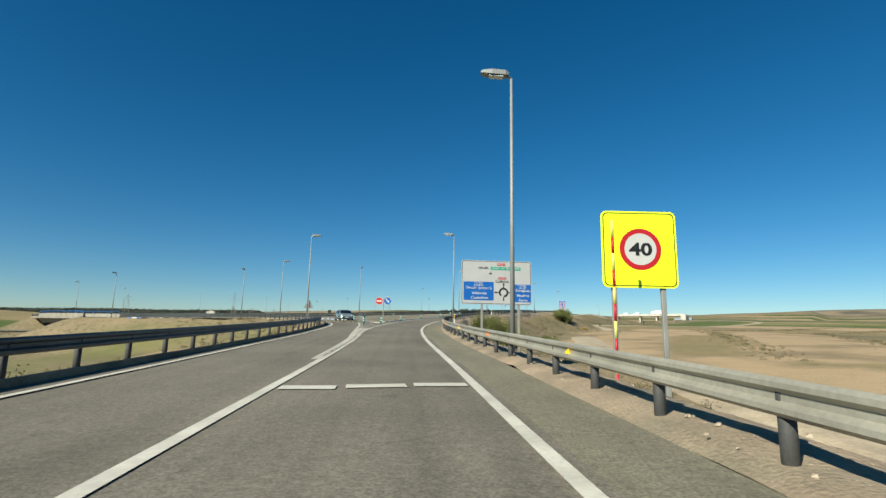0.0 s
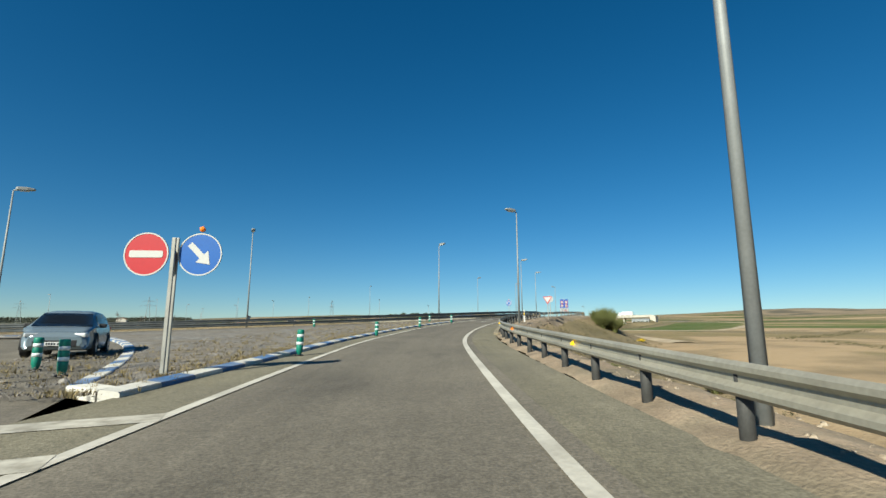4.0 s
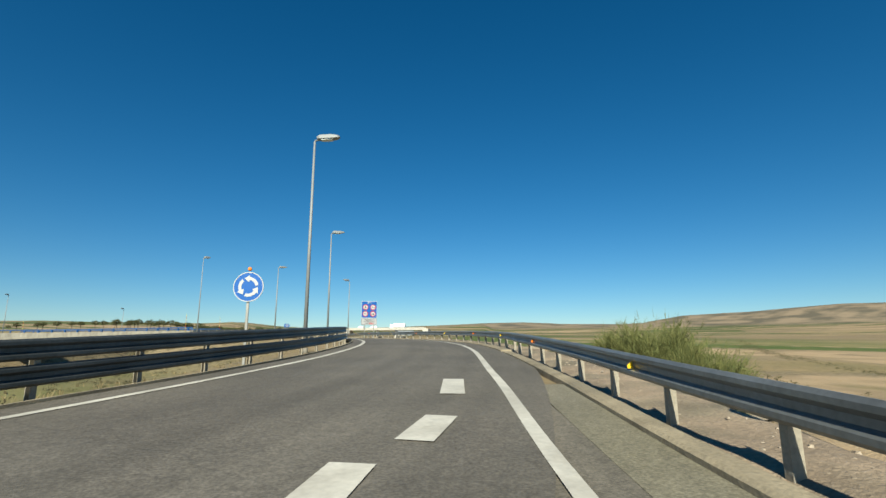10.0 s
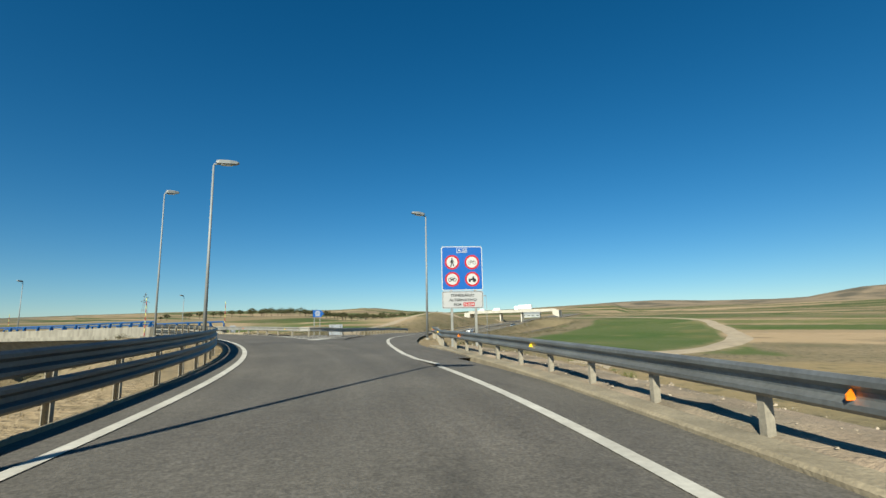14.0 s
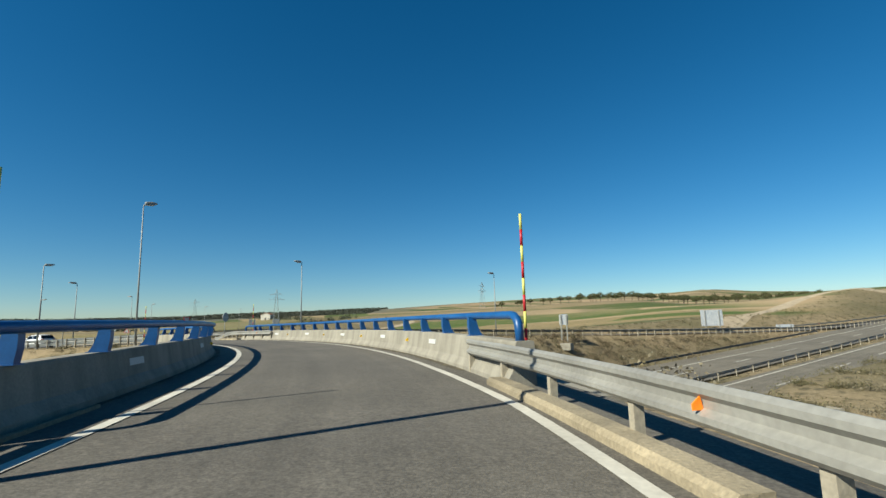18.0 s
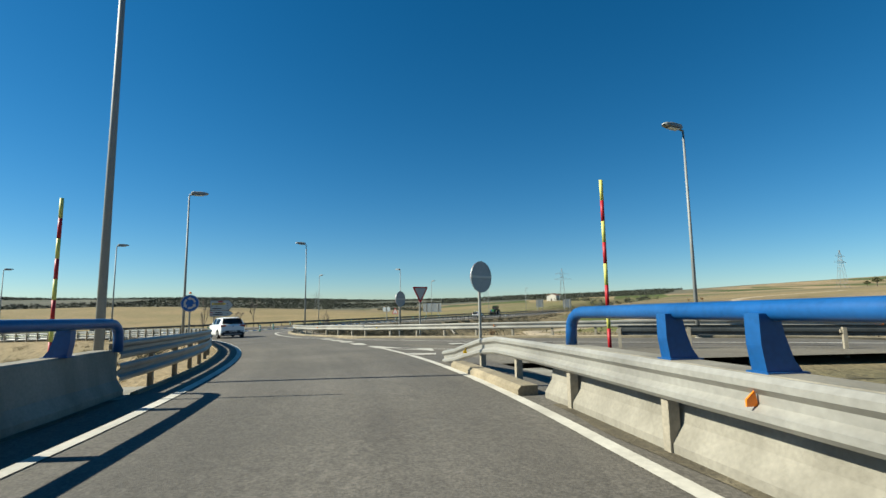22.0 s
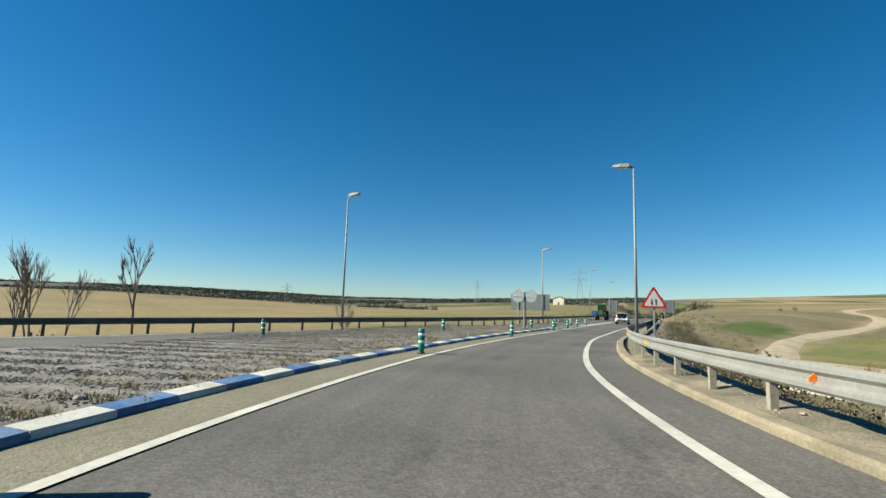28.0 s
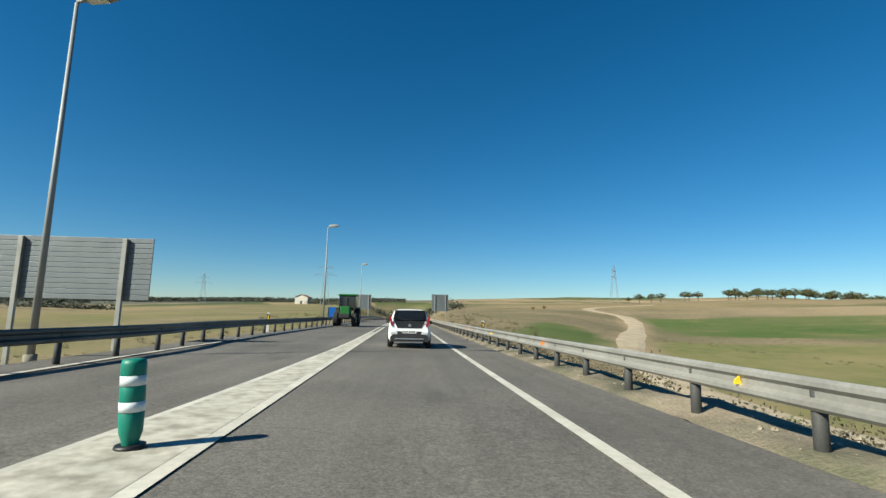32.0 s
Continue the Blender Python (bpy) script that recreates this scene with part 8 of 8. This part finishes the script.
def broom(x, y, h, w, label="tall green broom bush on the bank", flowers=False, dry=False, n=1500):
    """A dome of thin arching stems, feathered with short twigs."""
    z = land_at(x, y) - 0.05
    r = thing("broom_bush", pose(x, y, z), label, "bush", "broom bushes")
    rng = np.random.default_rng(int(abs(x * 31 + y * 7)) + 3)
    a = rng.uniform(0, 6.283, n)
    tilt = 0.95 * rng.uniform(0, 1, n) ** 0.7 * (w / h) ** 0.5
    lobe = 0.82 + 0.18 * np.sin(3 * a + rng.uniform(0, 6)) * np.sin(2 * tilt + 1)
    tall = h * rng.uniform(0.5, 1.08, n) * lobe
    out = np.stack([np.cos(a), np.sin(a), 0 * a], 1)
    p0 = out * (rng.uniform(0, 0.22, n) * w)[:, None]
    up = np.stack([0 * a, 0 * a, 0 * a + 1], 1)
    d0 = out * np.sin(tilt * 0.6)[:, None] + up * np.cos(tilt * 0.6)[:, None]
    d1 = out * np.sin(tilt * 1.15)[:, None] + up * np.cos(tilt * 1.15)[:, None]
    p1 = p0 + d0 * (tall * 0.5)[:, None]
    p2 = p1 + d1 * (tall * 0.5)[:, None] + rng.normal(size=(n, 3)) * 0.04 * h
    s = np.stack([-np.sin(a), np.cos(a), 0 * a], 1) * rng.uniform(0.004, 0.008, n)[:, None] * h / 2
    v = np.stack([p0 - s, p0 + s, p1 - s, p1 + s, p2], 1).reshape(-1, 3)
    b = 5 * np.arange(n)
    f = [(k, k + 1, k + 3, k + 2) for k in b.tolist()] + [(k + 2, k + 3, k + 4) for k in b.tolist()]
    part("stalk", mesh_of("stalk", v, f, BROOM_DRY if dry else BROOM), None, r)
    t = rng.uniform(0.05, 1.0, (n, 12, 1)) ** 0.8
    foot = (p1[:, None] * (1 - t) + p2[:, None] * t).reshape(-1, 3)
    way = np.repeat(d1, 12, 0) + rng.normal(size=(12 * n, 3)) * 0.38
    way /= np.linalg.norm(way, axis=1)[:, None]
    long_ = rng.uniform(0.07, 0.16, 12 * n)[:, None] * h
    side_ = np.cross(way, rng.normal(size=(12 * n, 3)))
    side_ *= 0.0035 * h / np.linalg.norm(side_, axis=1)[:, None]
    v = np.stack([foot - side_, foot + side_, foot + way * long_], 1).reshape(-1, 3)
    part("foliage", mesh_of("foliage", v, np.arange(len(v)).reshape(-1, 3).tolist(), BROOM_DRY if dry else BROOM), None, r)
    if flowers:
        v, f = clumps(p2 * (1.02, 1.02, 1.0), np.full(n, 0.07), 5, 0.5)
        part("blossom", mesh_of("blossom", v, f.tolist(), FLOWER), None, r, "small yellow flowers")
    return r


for x_, y_, h_, w_ in ((25.2, 114.4, 2.3, 1.7), (26.5, 116.4, 2.9, 2.0), (27.3, 118.0, 2.6, 1.8), (27.2, 115.0, 2.2, 1.6), (25.9, 117.7, 2.0, 1.5), (3.3, 46.4, 2.5, 1.5), (4.5, 45.2, 2.7, 1.7), (5.4, 44.3, 2.4, 1.5), (12.6, 61.5, 1.5, 1.5), (14.4, 74.5, 1.2, 1.3)):
    broom(x_, y_, h_, w_)
broom(31.4, 116.0, 0.7, 1.0, "low yellow flowering bush on the bank", True, n=260)
broom(12.2, 78.6, 0.9, 1.0, "low reddish dry weed bush behind the guardrail", dry=True, n=160)
broom(11.2, 80.2, 0.8, 0.9, "low green weed bush behind the guardrail", n=160)
for x_, y_, h_ in ((-64, 283, 1.6), (-103, 470, 1.8), (-106, 462, 1.5), (-57, 300, 1.1), (120, 330, 2.0), (128, 342, 1.6), (96, 310, 1.4), (52, 172, 1.1), (-2, 258, 1.2)):
    broom(x_, y_, h_, h_ * 0.9, "rounded dry shrub on the slope", n=200, dry=h_ > 1.4)


def limb(bm, p, q, r0, r1, seg=6):
    d = Vector(q) - Vector(p)
    m = Matrix.Translation(p) @ d.to_track_quat("Z", "Y").to_matrix().to_4x4()
    tube(bm, r0, r1, d.length, m, seg)


def bare_tree(x, y, h, seed, label):
    """A leafless tree: forking branches down to thin twigs."""
    rng = random.Random(seed)
    r = thing("bare_tree", pose(x, y, land_at(x, y) - 0.1), label, "tree", "bare trees")
    trunk, crown = bmesh.new(), bmesh.new()

    spread = 0.36 if h > 4 else 0.55

    def grow(p, d, length, rad, depth):
        q = Vector(p) + d * length
        limb(trunk if depth > 3 else crown, p, q, max(rad, 0.012), max(rad * 0.7, 0.01), 6 if depth > 2 else 3)
        if depth == 0:
            return
        for k in range(3 if depth > 1 else 4):
            e = (d + Vector((rng.uniform(-1, 1), rng.uniform(-1, 1), rng.uniform(-0.1, 0.7))) * spread).normalized()
            grow(Vector(p) + d * length * rng.uniform(0.55, 1.0), e, length * rng.uniform(0.55, 0.8), rad * 0.62, depth - 1)

    grow((0, 0, 0), Vector((rng.uniform(-0.05, 0.05), rng.uniform(-0.05, 0.05), 1)).normalized(), h * 0.34, h * (0.0105 if h > 4 else 0.016), 4)
    part("trunk", trunk, BARK, r)
    part("crown", crown, BARE_TWIG, r, "thin bare branches")


for k_, (x_, y_, h_) in enumerate(((-107.6, 245.3, 11.5), (-99.5, 245.6, 11.0), (-88.6, 248.8, 6.6), (-90.6, 246.3, 5.2), (-98, 267.3, 6.2), (-101, 269, 5.0), (204, 432, 9.0), (214, 440, 7.0), (-62, 150, 3.6), (-48, 172, 3.4), (-70, 185, 3.2), (-30, 190, 3.0), (-55, 130, 3.0))):
    bare_tree(x_, y_, h_, k_ + 5, "leafless young poplar beyond the roundabout" if h_ > 4 else "bare bush with thin twigs inside the roundabout")


def almond():
    r = thing("almond_tree", Matrix(), "small round almond tree on the ridge of the field", "tree", "almond trees")
    bm = bmesh.new()
    limb(bm, (0, 0, -0.2), (0.05, 0, 1.5), 0.17, 0.12, 8)
    tips = []
    for k in range(6):
        a = k * 1.05 + 0.3
        q = (1.3 * math.cos(a), 1.3 * math.sin(a), 2.7 + 0.4 * math.sin(k * 2.1))
        limb(bm, (0.05, 0, 1.4), q, 0.08, 0.03, 5)
        tips.append(q)
    tips += [(0, 0, 3.3), (0.9, 0.3, 2.1), (-0.8, 0.5, 2.0), (0.1, -0.9, 2.2)]
    part("trunk", bm, BARK, r)
    v, f = clumps(np.array(tips) - (0, 0, 0.25), np.linspace(0.9, 1.2, 10), 70, 0.17)
    part("crown", mesh_of("crown", v, f.tolist(), ALMOND), None, r)
    return r


ALMOND_TREE = almond()
ALMOND_TREE.matrix_world = pose(-66, 630, land_at(-66, 630)) @ Matrix.Diagonal((1.0, 1.0, 1.0, 1))
for k_ in range(32):
    x_ = -60 + 8.2 * k_ + 2.0 * math.sin(k_ * 2.3)
    y_ = 640 + 0.2 * (x_ + 60) + 9 * math.sin(k_ * 1.7) - (18 if k_ % 3 == 0 else 0)
    s_ = 1.55 + 0.6 * abs(math.sin(k_ * 3.1))
    copy_thing(ALMOND_TREE, pose(x_, y_, land_at(x_, y_) - 0.05, 0, 0, k_ * 47) @ Matrix.Diagonal((s_, s_, s_, 1)))

for k_ in range(34):
    x_ = 6 + 6.4 * k_ + 2.5 * math.sin(k_ * 1.9)
    y_ = 662 + 0.2 * (x_ + 60) + 11 * math.sin(k_ * 2.7)
    s_ = 1.7 + 0.75 * abs(math.sin(k_ * 2.3 + 1))
    copy_thing(ALMOND_TREE, pose(x_, y_, land_at(x_, y_) - 0.05, 0, 0, k_ * 71) @ Matrix.Diagonal((s_, s_, s_, 1)))

# far woods on the low hills to the west and north, and tree belts
az_ = np.radians(np.r_[RNG.uniform(-135, -48, 17000), RNG.uniform(-48, -22, 4200)])
rho_ = np.r_[RNG.uniform(720, 1750, 17000), RNG.uniform(800, 1650, 4200)]
wx_, wy_ = -35 + rho_ * np.sin(az_), 165 + rho_ * np.cos(az_)
keep_ = (np.sin(wx_ / 140 + 1.2 * np.sin(wy_ / 190)) + np.sin(wy_ / 110 + wx_ / 300) > -1.15)
wx_, wy_, rho_ = wx_[keep_], wy_[keep_], rho_[keep_]
w_xyz = np.column_stack([wx_, wy_, land_z(wx_, wy_) + 1.0])
v_, f_ = clumps(w_xyz, RNG.uniform(1.6, 4.2, len(w_xyz)) * (0.6 + rho_ / 2400), 26, 0.32, 1.0, 0.35)
stuff("far_woods", v_, f_, HAZY_LEAF, "dark pine and oak woods on the far low hills", "trees")
belt_ = []
for (x0, y0), (x1, y1), n_ in (((-260, 420), (-520, 560), 150), ((-150, 500), (-330, 640), 130), ((-480, 300), (-700, 260), 110), ((-420, 60), (-640, 20), 90), ((-130, 420), (-160, 520), 40)):
    t_ = RNG.uniform(0, 1, n_)
    p_ = np.stack([x0 + (x1 - x0) * t_, y0 + (y1 - y0) * t_], 1) + RNG.normal(size=(n_, 2)) * 7
    belt_.append(np.column_stack([p_, land_z(p_[:, 0], p_[:, 1]) + 0.6]))
belt_ = np.vstack(belt_)
v_, f_ = clumps(belt_, RNG.uniform(1.2, 2.8, len(belt_)), 40, 0.2, 1.1, 0.5)
stuff("tree_belt", v_, f_, HAZY_LEAF, "dark hedges and tree belts between the far fields", "trees")

# ---- dirt tracks ----
DIRT = mat("track_dirt", (0.336, 0.273, 0.189), 0.95, vary=0.2, scale=0.5, fine=6, bump=0.6, tint=(0.26, 0.202, 0.13), tint_scale=0.3)
for tr_ in TRACKS:
    mid_ = even(tr_, 2.0)
    wide_ = 1.9 + 0.25 * np.sin(np.arange(len(mid_)) * 0.23) + 0.12 * np.sin(np.arange(len(mid_)) * 0.61)
    cols_ = [shifted(mid_, wide_ * k_) for k_ in (-1.0, -0.5, 0.0, 0.5, 1.0)]
    lift_ = (0.02, 0.14, 0.16, 0.14, 0.02)
    m_ = len(mid_)
    v_ = np.vstack([np.column_stack([c_, land_z(c_[:, 0], c_[:, 1]) + h_]) for c_, h_ in zip(cols_, lift_)])
    f_ = [(k_ * m_ + i_ + 1, k_ * m_ + i_, (k_ + 1) * m_ + i_, (k_ + 1) * m_ + i_ + 1) for k_ in range(4) for i_ in range(m_ - 1)]
    tagged(new("dirt_track", mesh_of("dirt_track", v_, f_, DIRT)), "pale dirt track winding between the fields", "track", kind="structure")

# ---- bare soil behind the paved edges ----
VERGE = mat("verge_soil", (0.25, 0.19, 0.13), 0.95, vary=0.3, scale=1.1, fine=22, bump=1.2, tint=(0.15, 0.128, 0.088), tint_scale=0.7, tint_amount=0.9)
VERGE_WEEDY = mat("weedy_verge_soil", (0.19, 0.155, 0.11), 0.95, vary=0.35, scale=1.1, fine=22, bump=1.2, tint=(0.09, 0.088, 0.052), tint_scale=0.8, tint_amount=0.95)


def frustums(c, r, seed):
    """Small four-sided stones with a smaller turned top."""
    rng = np.random.default_rng(seed)
    n = len(c)
    ang = rng.uniform(0, 6.28, n)
    ring4 = np.arange(4) * 1.5708
    low = np.stack([np.cos(ang[:, None] + ring4), np.sin(ang[:, None] + ring4), np.full((n, 4), -0.35)], -1) * rng.uniform(0.7, 1.25, (n, 4, 1))
    top = np.stack([np.cos(ang[:, None] + ring4 + 0.5), np.sin(ang[:, None] + ring4 + 0.5), np.full((n, 4), 0.62)], -1) * rng.uniform(0.45, 0.8, (n, 4, 1))
    v = (c[:, None, :] + np.concatenate([low, top], 1) * r[:, None, None]).reshape(-1, 3)
    q = np.array([(0, 1, 5, 4), (1, 2, 6, 5), (2, 3, 7, 6), (3, 0, 4, 7), (4, 5, 6, 7)])
    return v, (np.arange(n)[:, None, None] * 8 + q[None]).reshape(-1, 4)


def verge(line, inner, outer, seed, label, stones, soil):
    """Uneven bare earth from the paved edge outwards; inner and outer are metres to the right of the line."""
    line = even(np.asarray(line)[:, :2], 0.35)
    m, cols = len(line), 11
    s = sides(line)
    inner, outer = np.interp(np.linspace(0, 1, m), np.linspace(0, 1, len(inner)), inner), np.interp(np.linspace(0, 1, m), np.linspace(0, 1, len(outer)), outer)
    rag = np.array([0.16 * noise.noise((x * 0.5, y * 0.5, seed)) + 0.1 * noise.noise((x * 2.1, y * 2.1, seed + 4)) for x, y in line])
    verts = []
    for k in range(cols):
        t = k / (cols - 1)
        p = line + s * ((inner + rag) * (1 - t) + outer * t)[:, None]
        bump = np.array([0.075 * noise.noise((x * 0.9, y * 0.9, seed)) + 0.045 * noise.noise((x * 3.1, y * 3.1, seed + 2)) for x, y in p])
        road_z, earth = ground_z(p[:, 0], p[:, 1]), land_z(p[:, 0], p[:, 1])
        rise = 0.012 + (0.07 + bump) * math.sin(math.pi * min(1.0, t * 1.25)) ** 0.8
        w = smooth(0.45, 1.0, np.full(m, t))
        verts.append(np.column_stack([p, (road_z + rise) * (1 - w) + (earth - 0.03) * w if k else road_z - 0.03]))
    v = np.concatenate(verts)
    f = [(k * m + i + 1, k * m + i, (k + 1) * m + i, (k + 1) * m + i + 1) for k in range(cols - 1) for i in range(m - 1)]
    ob = new("verge", mesh_of("verge", v, f, soil))
    ob.data.polygons.foreach_set("use_smooth", [True] * len(ob.data.polygons))
    tagged(ob, label, "verge", kind="structure")
    rng = np.random.default_rng(seed)
    pick = rng.integers(2 * m, 9 * m, stones)
    c = v[pick] + np.column_stack([rng.normal(size=(stones, 2)) * 0.12, np.zeros(stones)])
    v2, f2 = frustums(c, 0.006 + 0.04 * rng.uniform(0, 1, stones) ** 4, seed)
    stuff("verge_stones", v2, f2, VERGE_STONE, "small loose stones on the bare soil of the verge", "stones")


VERGE_STONE = mat("pale_stone", (0.3, 0.25, 0.19), 0.95, vary=0.3, scale=1.5, fine=30)
verge(along(-40, 104, [(-60, 0), (200, 0)]), (2.72, 2.74, 2.6, 2.72, 2.78), (5.2, 5.1, 4.9, 5.0, 5.0), 21, "bare sandy soil under the guardrail of the approach", 5200, VERGE)
verge(along(104, 171, [(104, 0), (200, 0)]), (2.78, 2.5, 2.85, 3.3, 3.65, 3.68, 5.2), (4.9, 4.8, 5.2, 5.6, 6.0, 6.2, 7.4), 22, "bare sandy soil behind the kerb of the roundabout", 2600, VERGE)
verge(ring(20.6, 24.9, 0), (5.9, 5.6, 5.55), (7.3, 7.4, 7.2), 24, "stony soil under the guardrail at the nose of the slip road", 1500, VERGE_WEEDY)
verge(along(274, 420, [(274, 0), (500, 0)]), (2.75, 3.5, 3.85, 3.6, 3.6, 3.6, 3.55), (4.6, 5.6, 6.0, 5.6, 5.6, 5.6, 5.5), 23, "bare soil with dry weeds behind the exit kerb", 4200, VERGE_WEEDY)

# stone drain down the bank of the exit
DRAIN = mat("drain_concrete", (0.42, 0.39, 0.33), 0.9, vary=0.2, scale=1.5, fine=20, tint=(0.28, 0.25, 0.2), tint_scale=1.0)
run_ = even(np.array([(-74.0, 281.0), (-66.0, 277.4), (-57.5, 272.4)]), 0.8)
bm = bmesh.new()
sweep(bm, np.column_stack([run_, land_z(run_[:, 0], run_[:, 1]) + 0.06]), [(-0.17, -0.4), (-0.17, 0.08), (-0.12, 0.08), (-0.07, -0.03), (0.07, -0.03), (0.12, 0.08), (0.17, 0.08), (0.17, -0.4)])
bmesh.ops.recalc_face_normals(bm, faces=bm.faces)
tagged(part("drain_channel", bm, DRAIN, None), "pale concrete drain channel running down the bank", "drain")

# ---- loose stones and dry weeds on the islands ----
STONES = []
for k_ in range(6):
    bm = bmesh.new()
    bmesh.ops.create_icosphere(bm, subdivisions=1, radius=1.0)
    for v in bm.verts:
        v.co *= 0.75 + 0.5 * noise.noise((v.co.x * 1.7 + k_ * 9, v.co.y * 1.7, v.co.z * 1.7))
        v.co.z *= 0.62
    me_ = bpy.data.meshes.new("stone")
    bm.to_mesh(me_)
    bm.free()
    me_.materials.append(STONE)
    STONES.append(me_)


def island_cover(name, line, depth, seed, pebbles, size, power):
    """Stones, pebbles and dry weeds behind a kerb line."""
    isle = bpy.data.objects[name]
    rng = np.random.default_rng(seed)
    s = sides(line)

    def places(n, power=1.5):
        k = rng.integers(0, len(line), n)
        d = 0.5 + depth * rng.uniform(0, 1, n) ** power
        p = line[k] - s[k] * d[:, None] + rng.normal(size=(n, 2)) * 0.2
        return np.column_stack([p, ground_z(p[:, 0], p[:, 1]) + 0.075])

    for j, p in enumerate(places(220, 1.6)):
        ob = new("stone", STONES[j % 6])
        ob.parent = isle
        k = 0.035 + 0.09 * rng.uniform() ** 2
        ob.matrix_local = isle.matrix_world.inverted() @ Matrix.Translation(tuple(p + (0, 0, k * 0.2))) @ Matrix.Rotation(rng.uniform(0, 6.28), 4, "Z") @ Matrix.Diagonal((k, k * rng.uniform(0.7, 1.2), k * rng.uniform(0.6, 1.0), 1))
    c = places(pebbles, power)
    n = len(c)
    r = 0.012 + size * rng.uniform(0, 1, n) ** 2
    v, f = frustums(c, r, seed)
    stuff("gravel", v, f, STONE, "loose grey gravel on the traffic island", "gravel")
    w = places(2600, 3.0)
    v, f = blades(w, rng.uniform(0.03, 0.12, len(w)), 0.14, 9, 0.009)
    stuff("dry_weeds", v, f, STRAW, "short dry weeds growing in the gravel", "weeds")


island_cover("traffic_island", K_SOUTH, 7.0, 3, 20000, 0.022, 1.3)
island_cover("traffic_island.001", K_NORTH, 9.0, 4, 60000, 0.036, 0.9)
